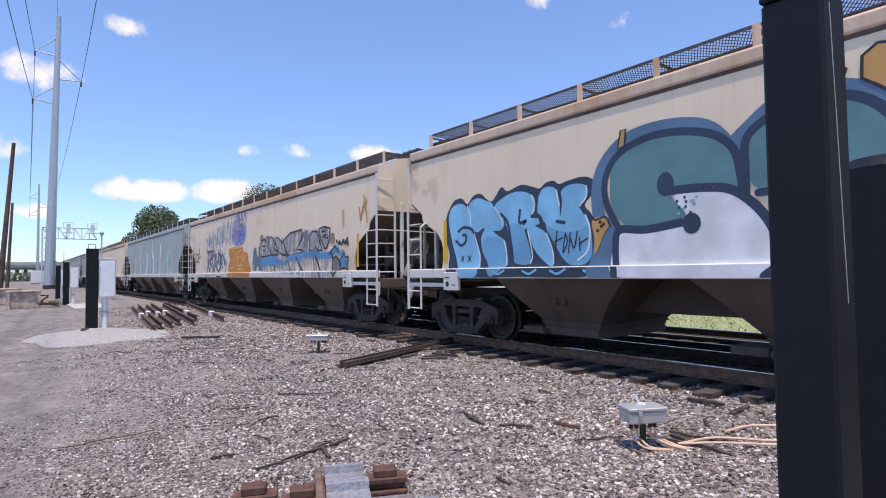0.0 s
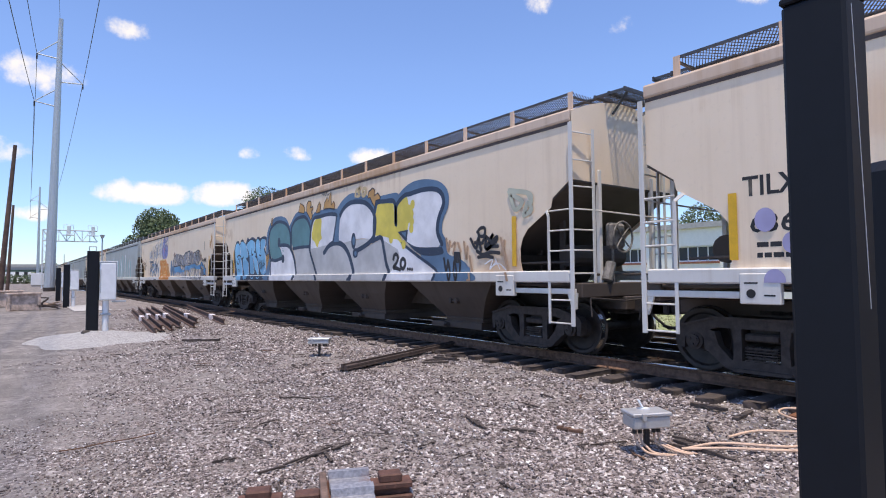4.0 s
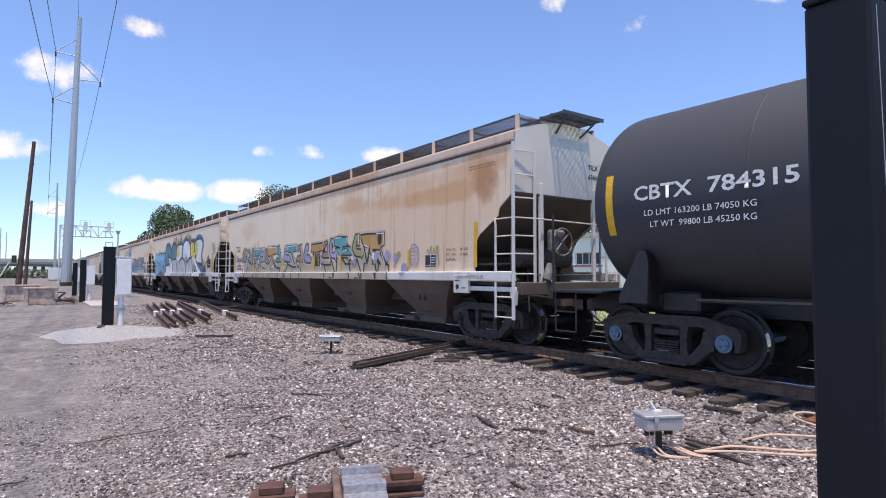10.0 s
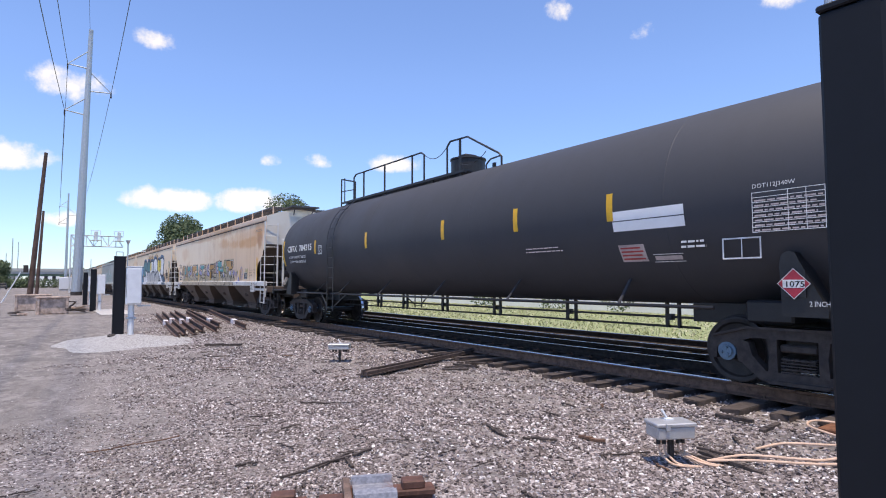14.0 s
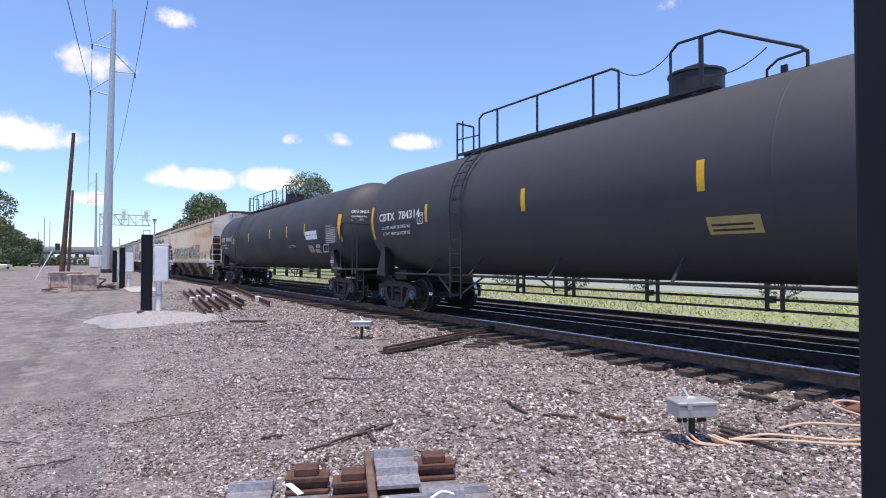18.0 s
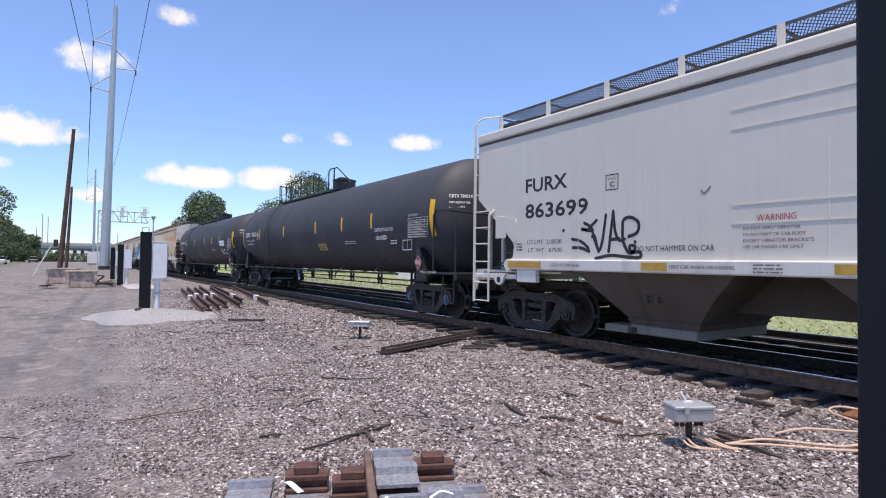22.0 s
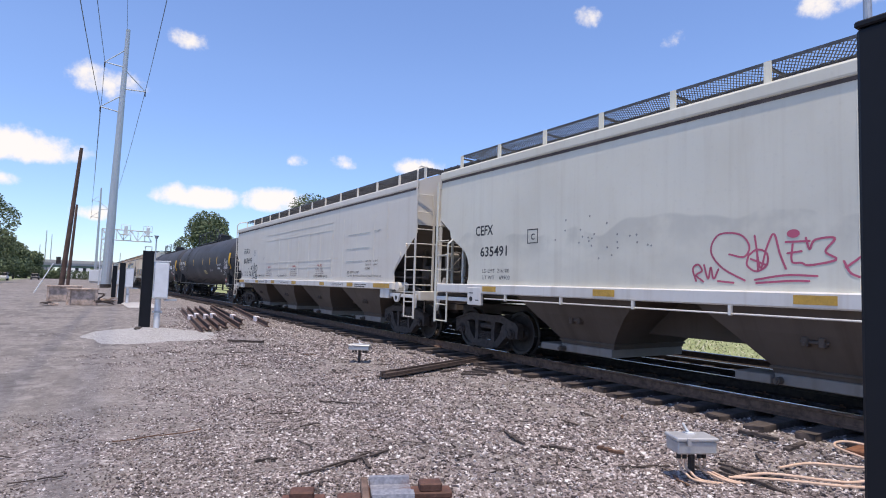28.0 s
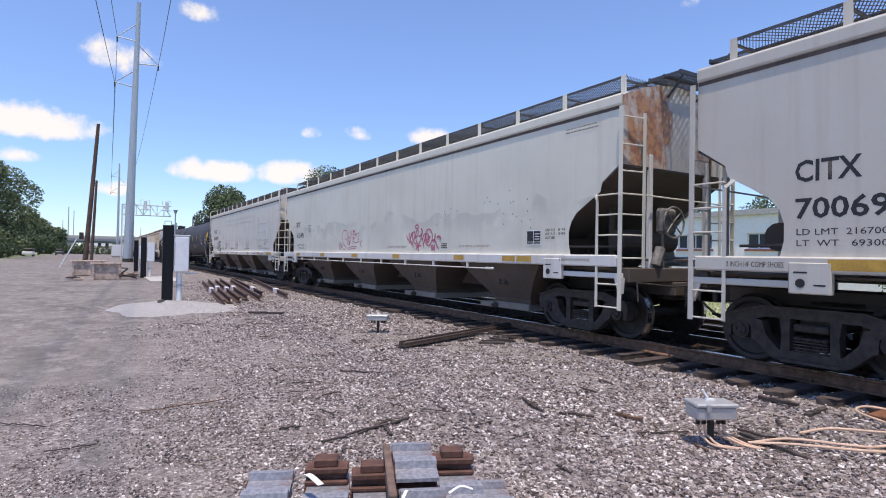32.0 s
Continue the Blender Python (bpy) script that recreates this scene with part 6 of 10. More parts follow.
TPM = [tie_plate_mesh(BLUEPLATE), tie_plate_mesh(PLATEMIX), tie_plate_mesh(RUST)]
SHOULDER = mesh_of(boxes((-0.055, -0.1, 0.0, 0.055, 0.1, 0.022), (-0.03, -0.09, 0.018, 0.03, 0.09, 0.055), (-0.05, -0.1, 0.05, 0.05, 0.1, 0.08), (-0.04, -0.05, 0.078, 0.04, 0.06, 0.118), bevel=0.006), "shoulder_block", PLATEMIX)


def plate_bundle(x, y, rz, layers, top, k0, tilt=0, blocks=False, strip=False):
    """One stack of plates, the topmost at the given height."""
    st = thing("tie_plate_stack", "stack of rusty and blue-grey steel tie plates", "tie plates", pose(x, y, 0, 0, tilt, rz), "stacks of tie plates")
    rr = random.Random(k0)
    for k in range(layers):
        p = part("tie_plate", TPM[(k + k0) % 3 if k < layers - 1 else k0 % 3], None, st)
        p.location, p.rotation_euler = (rr.uniform(-0.012, 0.012), rr.uniform(-0.01, 0.01), top - 0.062 - 0.05 * (layers - 1 - k)), (0, 0, rr.uniform(-0.03, 0.03))
    if blocks:
        p = part("shoulder_block", SHOULDER, None, st, "brown rusted block")
        p.location = (0.11, 0.0, top - 0.03)
    if strip:
        part("wooden_strip", boxes((-0.52, 0.104, top - 0.06, 0.10, 0.138, top + 0.002), bevel=0.005), WOODDARK, st, "rusty edge strip")
    return st


WOODDARK = rusty("brown_strip", (0.20, 0.13, 0.10), 0.8)
pal = thing("plate_pallet", "low rough wooden pallet under tie plates", "pallet", pose(1.05, 2.35, 0, 0, 0, -23))
for k in range(5):
    part("deck_board", boxes((-0.62, -0.62 + k * 0.27, 0.10, 0.62, -0.46 + k * 0.27, 0.13)), WOOD, pal)
for x in (-0.55, 0, 0.55):
    part("runner", boxes((x - 0.05, -0.62, 0.0, x + 0.05, 0.66, 0.10)), WOOD, pal)
for x, y, rz, top, k0, bl, st in ((1.319, 2.474, 67, 0.66, 0, False, True), (1.047, 2.324, 66, 0.57, 0, True, False), (0.885, 2.493, 66, 0.57, 0, True, False), (0.644, 2.59, 68, 0.60, 0, False, False), (1.458, 2.288, 66, 0.58, 0, True, False),
                                  (1.62, 2.24, 67, 0.49, 0, False, False), (1.15, 2.05, 67, 0.61, 0, False, False), (0.85, 1.84, 67, 0.55, 1, False, False), (0.69, 2.03, 67, 0.55, 0, False, False), (0.445, 2.11, 67, 0.58, 0, False, False), (1.25, 1.81, 67, 0.54, 0, False, False)):
    plate_bundle(x, y, rz, 9, top, k0, 0, bl, st)
for pts, wide in ((((0.763, 2.463), (0.775, 2.40), (0.795, 2.30)), 0.014), (((1.105, 2.073), (1.07, 2.05), (1.036, 2.02)), 0.007), (((1.238, 1.995), (1.285, 1.98), (1.33, 1.955)), 0.009)):
    path = smooth_path([(x, y, 0.642 + 0.012 * ((i * 5) % 3)) for i, (x, y) in enumerate(pts)], 5)
    rings = []
    for i, p in enumerate(path):
        d = (path[min(i + 1, len(path) - 1)] - path[max(i - 1, 0)]).normalized()
        u, up = d.cross(Vector((0, 0, 1))).normalized() * wide, Vector((0, 0, 0.001))
        rings.append([p - u - up, p + u - up, p + u + up, p - u + up])
    bm = loft(bmesh.new(), rings)
    tagged(part("strap", bm, STRAP), "loose end of white plastic packing strap over tie plates", "strap", "packing straps")

# ---- lettering and graffiti on the cars ----
LAYER = {}


def lift(car):
    """Each coat of paint on a car lies a hair above the one before."""
    LAYER[car.name] = LAYER.get(car.name, 0.0) + 0.00006
    return 0.0015 + LAYER[car.name]


SET_BACK = {}


def half_length(car):
    return (HL if car.name.startswith("covered") else TL) + SET_BACK.get(car.name, 0.0)


def letter(car, w, z, width, cap, words, mat, x=None, lean=0.0, bold=0.025):
    """A line of lettering: its left end w metres from the car's far end, its foot at z, its width and capital height."""
    me = text_mesh(words, 1.0, mat)
    ys, zs = [v.co.y for v in me.vertices], [v.co.z for v in me.vertices]
    sy, sz = width / (max(ys) - min(ys)), cap / (max(zs) - min(zs))
    ob = part("lettering", me, None, car)
    ob.location = (-(SIDE if x is None else x) - lift(car), half_length(car) - w + max(ys) * sy, z - min(zs) * sz)
    ob.scale = (1, sy, sz)
    return ob


def bars(car, w, z, width, rows, pitch, height, mat, x=None, seed=0):
    """Small unreadable print as plain bars."""
    rr = random.Random(seed + int(w * 100))
    bm = bmesh.new()
    X = -(SIDE if x is None else x) - lift(car)
    for r in range(rows):
        a, end = 0.0, width * rr.uniform(0.8, 1.0)
        while a < end:
            b = min(end, a + rr.uniform(0.05, 0.16) * max(1, width))
            y0, y1, zz = half_length(car) - w - a, half_length(car) - w - b + 0.02, z - r * pitch
            vs = [bm.verts.new(p) for p in ((X, y0, zz), (X, y1, zz), (X, y1, zz + height), (X, y0, zz + height))]
            bm.faces.new(vs)
            a = b
    return part("small_print", bm, mat, car)


SCUFF = plain("scuffed_dent", (0.24, 0.235, 0.22), 0.6)


class Art:
    """One painted piece on a hopper's near side, in metres from the far end and above the rail."""

    def __init__(self, car, label, x=None):
        self.car, self.label, self.x, self.groups, self.mats = car, label, x, [], []

    def slot(self, mat):
        if mat not in self.mats:
            self.mats.append(mat)
        return self.mats.index(mat)

    def add(self, polys, mat):
        self.groups.append((polys, self.slot(mat), lift(self.car)))

    def curve(self, pts, closed, n=6):
        P = [Vector((a, b, 0)) for a, b in pts]
        P = [P[-1]] + P + [P[0], P[1]] if closed else [P[0] * 2 - P[1]] + P + [P[-1] * 2 - P[-2]]
        out = []
        for a, b, c, d in zip(P, P[1:], P[2:], P[3:]):
            for k in range(n):
                t = k / n
                out.append(0.5 * ((2 * b) + (c - a) * t + (2 * a - 5 * b + 4 * c - d) * t * t + (3 * b - a - 3 * c + d) * t ** 3))
        if not closed:
            out.append(P[-2])
        return [(p.x, p.y) for p in out]

    def fill(self, pts, mat, soft=True):
        self.add([self.curve(pts, True) if soft else list(pts)], mat)
        return self

    def stroke(self, pts, width, mat, closed=False, soft=True, taper=False):
        c = self.curve(pts, closed) if soft else list(pts)
        if closed:
            c = c + [c[0]]
        n = len(c)
        left, right = [], []
        for i in range(n):
            a, b = c[i - 1 if i else (n - 2 if closed else 0)], c[i + 1 if i < n - 1 else (1 if closed else n - 1)]
            dx, dz = b[0] - a[0], b[1] - a[1]
            l = math.hypot(dx, dz) or 1
            h = width / 2 * ((0.25 + 0.75 * math.sin(math.pi * i / (n - 1))) if taper else 1)
            # keep the inner side of a tight bend from folding over itself
            ux, uz, vx, vz = c[i][0] - a[0], c[i][1] - a[1], b[0] - c[i][0], b[1] - c[i][1]
            cross = ux * vz - uz * vx
            area = abs(cross)
            bend = math.hypot(ux, uz) * math.hypot(vx, vz) * l / (2 * area) if area > 1e-9 else 1e9
            hl, hr = (min(h, 0.9 * bend), h) if cross > 0 else (h, min(h, 0.9 * bend))
            left.append((c[i][0] - dz / l * hl, c[i][1] + dx / l * hl)), right.append((c[i][0] + dz / l * hr, c[i][1] - dx / l * hr))
        quads = [(left[i], left[i + 1], right[i + 1], right[i]) for i in range(n - 1)]
        self.add(quads, mat)
        if not closed and not taper:
            for (px, pz) in (c[0], c[-1]):
                self.add([[(px + width / 2 * math.cos(k * math.pi / 6), pz + width / 2 * math.sin(k * math.pi / 6)) for k in range(12)]], mat)
        return self

    def dot(self, w, z, r, mat, squash=1.0):
        self.add([[(w + r * math.cos(k * math.pi / 10), z + r * squash * math.sin(k * math.pi / 10)) for k in range(20)]], mat)
        return self

    def done(self):
        bm = bmesh.new()
        h = half_length(self.car)
        for polys, slot, up in self.groups:
            for where in ("sheet", "sill"):
                t = bmesh.new()
                for poly in polys:
                    vs = [t.verts.new((0, h - a, b)) for a, b in poly]
                    try:
                        t.faces.new(vs)
                    except ValueError:
                        pass
                g = t.verts[:] + t.edges[:] + t.faces[:]
                bmesh.ops.bisect_plane(t, geom=g, plane_co=(0, 0, 1.47 if where == "sheet" else 1.455), plane_no=(0, 0, 1), clear_inner=where == "sheet", clear_outer=where == "sill")
                if where == "sill":
                    bmesh.ops.bisect_plane(t, geom=t.verts[:] + t.edges[:] + t.faces[:], plane_co=(0, 0, 1.285), plane_no=(0, 0, 1), clear_inner=True)
                bmesh.ops.triangulate(t, faces=t.faces[:])
                x = -(self.x or (SIDE if where == "sheet" else 1.58)) - up
                vm = {v: bm.verts.new((x, v.co.y, v.co.z)) for v in t.verts}
                for f in t.faces:
                    vv = [vm[v] for v in f.verts]
                    if len(set(vv)) == len(vv):
                        nf = bm.faces.new(vv)
                        nf.material_index = slot
                t.free()
        bm.normal_update()
        for f in bm.faces:
            if f.normal.x > 0:
                f.normal_flip()
        return part("graffiti", bm, self.mats, self.car, self.label)


def spray(name, c, rough=0.55):
    k = Mat(name, rough)
    n, f = k.noise(1.6, 5), k.noise(18, 3)
    col = k.mix(k.ramp(n, 0.3, 0.7), tuple(x * 0.82 for x in c), tuple(min(1, x * 1.1) for x in c))
    col = k.mix(k.math("MULTIPLY", k.ramp(f, 0.6, 0.85), 0.25), col, (0.42, 0.37, 0.3))
    return k.done(col)


G_NAVY, G_INK = spray("navy_spray", (0.025, 0.045, 0.085)), spray("black_spray", (0.022, 0.02, 0.024))
G_SKY, G_SKY2 = spray("sky_blue_spray", (0.22, 0.53, 0.76)), spray("mid_blue_spray", (0.08, 0.27, 0.48))
G_TEAL, G_AQUA = spray("dull_teal_spray", (0.10, 0.235, 0.25)), spray("aqua_spray", (0.10, 0.36, 0.36))
G_WHITE, G_SILVER = spray("white_spray", (0.80, 0.79, 0.80)), spray("silver_spray", (0.52, 0.51, 0.50))
G_YEL, G_TAN, G_ORANGE = spray("yellow_spray", (0.76, 0.61, 0.10)), spray("tan_spray", (0.56, 0.30, 0.095)), spray("orange_spray", (0.68, 0.235, 0.03))
G_BROWN, G_LILAC, G_OLIVE = spray("brown_spray", (0.36, 0.225, 0.155)), spray("lilac_spray", (0.37, 0.345, 0.54)), spray("olive_spray", (0.38, 0.36, 0.14))
G_PINK, G_STEELBLUE, G_TURQ = spray("pink_spray", (0.52, 0.10, 0.17)), spray("steel_blue_spray", (0.10, 0.185, 0.29)), spray("turquoise_spray", (0.25, 0.50, 0.49))
G_SHADE, G_PALETAN = spray("blue_shade_spray", (0.15, 0.40, 0.62)), spray("faded_tan_spray", (0.66, 0.50, 0.28))
G_RUSTY, G_CRYSTAL = spray("rusty_run", (0.50, 0.32, 0.20)), spray("grey_green_spray", (0.52, 0.52, 0.40))
G_FAINT = spray("faded_lilac_spray", (0.58, 0.54, 0.53))
G_INK2, G_CREAM, G_GREYF = spray("slate_spray", (0.07, 0.09, 0.12)), spray("cream_spray", (0.74, 0.46, 0.2)), spray("dark_grey_spray", (0.19, 0.17, 0.18))
G_DUST = spray("dusty_tan_spray", (0.50, 0.41, 0.29))
G_AURA = spray("tan_aura_spray", (0.64, 0.49, 0.33))


def mist(name, c, cover):
    """Thin worn spray through which the car's paint shows."""
    m = spray(name, c)
    nt = m.node_tree
    tc, mp, n, r = (nt.nodes.new("ShaderNode" + x) for x in ("TexCoord", "Mapping", "TexNoise", "MapRange"))
    mp.inputs["Scale"].default_value = (1, 2.2, 0.8)
    n.inputs["Scale"].default_value, n.inputs["Detail"].default_value = 2.4, 5
    r.inputs[1].default_value, r.inputs[2].default_value, r.inputs[4].default_value = 0.32, 0.66, cover
    nt.links.new(tc.outputs["Object"], mp.inputs[0]), nt.links.new(mp.outputs[0], n.inputs["Vector"]), nt.links.new(n.outputs["Fac"], r.inputs[0])
    nt.links.new(r.outputs[0], nt.nodes["Principled BSDF"].inputs["Alpha"])
    return m


G_SKYF, G_BLUEF, G_VIOLET, G_BLUEV = mist("washed_blue_spray", (0.34, 0.43, 0.56), 0.75), mist("thin_steel_spray", (0.16, 0.24, 0.36), 0.8), mist("violet_spray", (0.27, 0.29, 0.58), 0.95), mist("blue_violet_spray", (0.17, 0.22, 0.55), 0.9)
G_GREYL = mist("thin_silver_spray", (0.42, 0.415, 0.44), 0.9)


def paint_hop_1(car):
    letter(car, 1.38, 2.42, 0.68, 0.24, "TILX", PRINTB), letter(car, 1.45, 1.98, 1.0, 0.23, "636600", PRINTB)
    bars(car, 1.5, 1.72, 0.9, 2, 0.12, 0.05, PRINTB)
    a = Art(car, "sky-blue bubble-letter graffiti with dark outline")
    a.fill([(1.57, 1.3), (1.43, 1.8), (1.26, 2.21), (1.31, 2.48), (1.43, 2.71), (1.62, 2.88), (1.86, 2.9), (2.04, 2.77), (2.22, 2.91), (2.45, 2.93), (2.63, 2.8), (2.8, 2.76), (3.04, 2.98), (3.21, 2.89), (3.57, 2.96), (3.88, 2.88), (4.02, 2.84), (4.16, 2.92), (4.34, 2.93), (4.46, 2.86), (4.65, 2.89), (4.99, 2.91), (5.19, 2.8), (5.13, 2.6), (4.99, 2.45), (5.11, 2.3), (5.18, 2.09), (5.21, 1.78), (5.15, 1.58), (5.02, 1.3), (3.53, 1.3)], G_NAVY)
    a.fill([(1.42, 2.47), (1.52, 2.73), (1.8, 2.8), (2.02, 2.69), (2.13, 2.42), (2.15, 2.27), (2.29, 2.07), (2.39, 1.77), (2.42, 1.54), (2.32, 1.3), (1.82, 1.3), (1.65, 1.71), (1.53, 2.02)], G_SKY)
    a.fill([(2.09, 2.5), (2.08, 2.72), (2.22, 2.83), (2.43, 2.84), (2.62, 2.77), (2.75, 2.73), (2.86, 2.6), (2.96, 2.5), (3.09, 2.38), (3.1, 2.24), (2.98, 2.17), (2.8, 2.17), (2.95, 2.07), (3.13, 1.95), (3.18, 1.71), (3.17, 1.51), (2.77, 1.3), (2.61, 1.6), (2.48, 1.81), (2.45, 2.06), (2.52, 2.2), (2.4, 2.18), (2.21, 2.2), (2.1, 2.33)], G_SKY)
    a.fill([(2.86, 2.64), (3.15, 2.8), (3.45, 2.85), (3.74, 2.79), (3.91, 2.66), (3.9, 2.47), (3.79, 2.35), (3.96, 2.32), (4, 2.23), (3.9, 2.19), (4.11, 2.08), (4.26, 1.82), (4.31, 1.52), (4.21, 1.49), (4.04, 1.61), (3.88, 1.76), (3.68, 2.12), (3.8, 1.76), (3.81, 1.58), (3.71, 1.52), (3.42, 1.54), (3.32, 1.66), (3.25, 2.02), (3.16, 2.26), (3.1, 2.42)], G_SKY)
    a.fill([(3.96, 2.39), (3.99, 2.69), (4.09, 2.82), (4.25, 2.84), (4.39, 2.77), (4.46, 2.53), (4.47, 2.3), (4.52, 2.56), (4.5, 2.72), (4.65, 2.81), (4.87, 2.81), (5.03, 2.75), (5.04, 2.61), (4.91, 2.45), (5, 2.31), (5.08, 2.13), (5.12, 1.85), (5.09, 1.62), (4.95, 1.5), (4.71, 1.49), (4.56, 1.56), (4.42, 1.74), (4.24, 2.08), (4.07, 2.29)], G_SKY)
    a.fill([(2.48, 1.81), (2.58, 2.05), (2.94, 2.04), (3.14, 1.91), (3.18, 1.71), (3.17, 1.51), (2.77, 1.3), (2.61, 1.6)], G_SHADE)
    a.fill([(4.14, 2.17), (4.42, 2.07), (4.82, 2.04), (5.06, 2.13), (5.12, 1.85), (5.09, 1.62), (4.95, 1.5), (4.71, 1.49), (4.56, 1.56), (4.42, 1.74)], G_SHADE)
    a.fill([(3.2, 2.26), (3.55, 2.23), (3.72, 1.99), (3.81, 1.65), (3.71, 1.52), (3.42, 1.54), (3.32, 1.66), (3.25, 2.02)], G_SHADE)
    a.stroke([(1.74, 2.23), (1.92, 2.3), (2.17, 2.24), (2.28, 2.07)], 0.06, G_NAVY)
    a.stroke([(1.66, 2.04), (1.81, 1.94), (1.96, 2), (1.98, 2.13), (1.88, 2.15)], 0.06, G_NAVY)
    a.stroke([(2.42, 2.18), (2.52, 2.22)], 0.06, G_NAVY)
    a.stroke([(3.53, 2.5), (3.51, 2.28), (3.67, 2.3), (3.61, 2.25)], 0.06, G_NAVY)
    a.stroke([(3.67, 2.13), (3.8, 1.76), (3.81, 1.58)], 0.06, G_NAVY)
    a.stroke([(4.4, 2.23), (4.56, 2.2)], 0.06, G_NAVY)
    a.stroke([(4.9, 2.45), (4.98, 2.33)], 0.06, G_NAVY)
    a.stroke([(3.82, 2.37), (3.98, 2.37), (4.06, 2.27), (4.11, 2.16)], 0.06, G_NAVY)
    a.stroke([(3.04, 2.47), (3.2, 2.3), (3.28, 1.94), (3.33, 1.62)], 0.06, G_NAVY)
    a.stroke([(3.92, 2.73), (3.93, 2.43)], 0.06, G_NAVY)
    a.stroke([(2.04, 2.72), (2.13, 2.5), (2.14, 2.33)], 0.03, G_WHITE)
    a.stroke([(2.86, 2.62), (3.01, 2.43), (3.07, 2.27)], 0.03, G_WHITE)
    a.stroke([(3.1, 1.97), (3.17, 1.71), (3.15, 1.53)], 0.03, G_WHITE)
    a.stroke([(3.82, 2.74), (3.89, 2.59), (3.84, 2.42)], 0.03, G_WHITE)
    a.stroke([(3.72, 2.11), (3.82, 1.69), (3.77, 1.54)], 0.03, G_WHITE)
    a.stroke([(4.16, 2.04), (4.29, 1.75), (4.31, 1.53)], 0.03, G_WHITE)
    a.stroke([(4.4, 2.76), (4.46, 2.5)], 0.03, G_WHITE)
    a.stroke([(5.03, 2.75), (5.02, 2.58), (4.89, 2.45)], 0.03, G_WHITE)
    a.stroke([(5, 2.29), (5.08, 2.06), (5.03, 1.72), (4.83, 1.57)], 0.03, G_WHITE)
    a.stroke([(2.24, 2.15), (2.41, 1.73), (2.39, 1.52)], 0.03, G_WHITE)
    a.stroke([(1.84, 1.72), (1.91, 1.62)], 0.025, G_INK)
    a.stroke([(1.91, 1.72), (1.82, 1.62)], 0.025, G_INK)
    a.stroke([(2.04, 1.72), (2.13, 1.61)], 0.025, G_INK)
    a.stroke([(2.14, 1.72), (2.04, 1.61)], 0.025, G_INK)
    a.stroke([(4.4, 2.07), (4.36, 1.74)], 0.025, G_INK)
    a.stroke([(4.34, 1.89), (4.52, 1.95)], 0.025, G_INK)
    a.stroke([(4.58, 2.02), (4.52, 1.7), (4.62, 1.88), (4.58, 2.02)], 0.025, G_INK)
    a.stroke([(4.68, 2.02), (4.64, 1.7)], 0.025, G_INK)
    a.stroke([(4.68, 1.94), (4.76, 1.77), (4.83, 2.04)], 0.025, G_INK)
    a.stroke([(4.87, 1.94), (4.88, 1.73)], 0.025, G_INK)
    a.stroke([(4.86, 1.83), (5.03, 1.91)], 0.025, G_INK)
    for w in (2.05, 2.85, 3.65, 4.3, 5.0):
        a.stroke([(w, 1.40), (w + 0.15, 1.35), (w + 0.32, 1.42)], 0.04, G_SKY)
    a.done()
    a = Art(car, "large white, teal and yellow graffiti lettering outlined in blue")
    a.stroke([(5.42, 1.3), (5.32, 1.88), (5.24, 2.55), (5.37, 3.01), (5.8, 3.34), (6.43, 3.4), (7, 3.27), (7.33, 2.93)], 0.23, G_STEELBLUE)
    a.stroke([(7.33, 2.93), (7.53, 3.11), (7.95, 3.38), (8.56, 3.38), (8.98, 3.14), (9.14, 3.03)], 0.23, G_STEELBLUE)
    a.stroke([(9.14, 3.03), (9.35, 3.26), (9.81, 3.28), (10.37, 3.29), (10.92, 3.21), (11.1, 3.19), (11.25, 3.31), (11.52, 3.44), (11.89, 3.51)], 0.23, G_STEELBLUE)
    a.stroke([(10.64, 3.2), (10.89, 3.22), (11.21, 3.41), (11.66, 3.55), (12.07, 3.52), (12.51, 3.42), (12.81, 3.26), (12.98, 3.09)], 0.24, G_STEELBLUE)
    a.stroke([(12.98, 3.09), (13.09, 3.21), (13.26, 3.29), (13.62, 3.3), (14.01, 3.29), (14.1, 3.19)], 0.24, G_STEELBLUE)
    a.stroke([(14.1, 3.19), (14.37, 3.35), (14.71, 3.45), (15.1, 3.46), (15.45, 3.41), (15.68, 3.35)], 0.24, G_STEELBLUE)
    a.stroke([(14.29, 3.3), (14.62, 3.38), (15.16, 3.4), (15.66, 3.34), (15.93, 3.16), (15.96, 2.93), (15.82, 2.73), (15.73, 2.53), (15.75, 2.26), (15.94, 2.03)], 0.26, G_STEELBLUE)
    a.fill([(15.04, 1.87), (15.71, 2.02), (15.82, 2.22), (16.03, 2), (16.07, 1.85), (16.47, 1.74), (16.77, 1.54), (16.97, 1.3), (15.56, 1.3), (15.65, 1.52)], G_STEELBLUE)
    a.fill([(5.07, 1.3), (5.22, 1.89), (5.55, 2.2), (5.72, 1.3)], G_STEELBLUE)
    a.fill([(5.68, 2), (6.08, 2), (6.63, 2.07), (6.55, 2.42), (6.98, 2.44), (7.37, 2.33), (7.65, 2.12), (7.8, 1.87), (7.87, 1.5), (7.76, 1.3), (5.62, 1.3)], G_WHITE)
    a.fill([(5.48, 2.67), (5.52, 2.93), (5.69, 3.14), (6.02, 3.26), (6.53, 3.28), (7, 3.17), (7.28, 2.97), (7.39, 2.72), (7.4, 2.42), (6.98, 2.49), (6.5, 2.48), (6.5, 2.39), (6.7, 2.13), (6.39, 2.02), (5.98, 1.98), (5.66, 2.13), (5.5, 2.4)], G_TEAL)
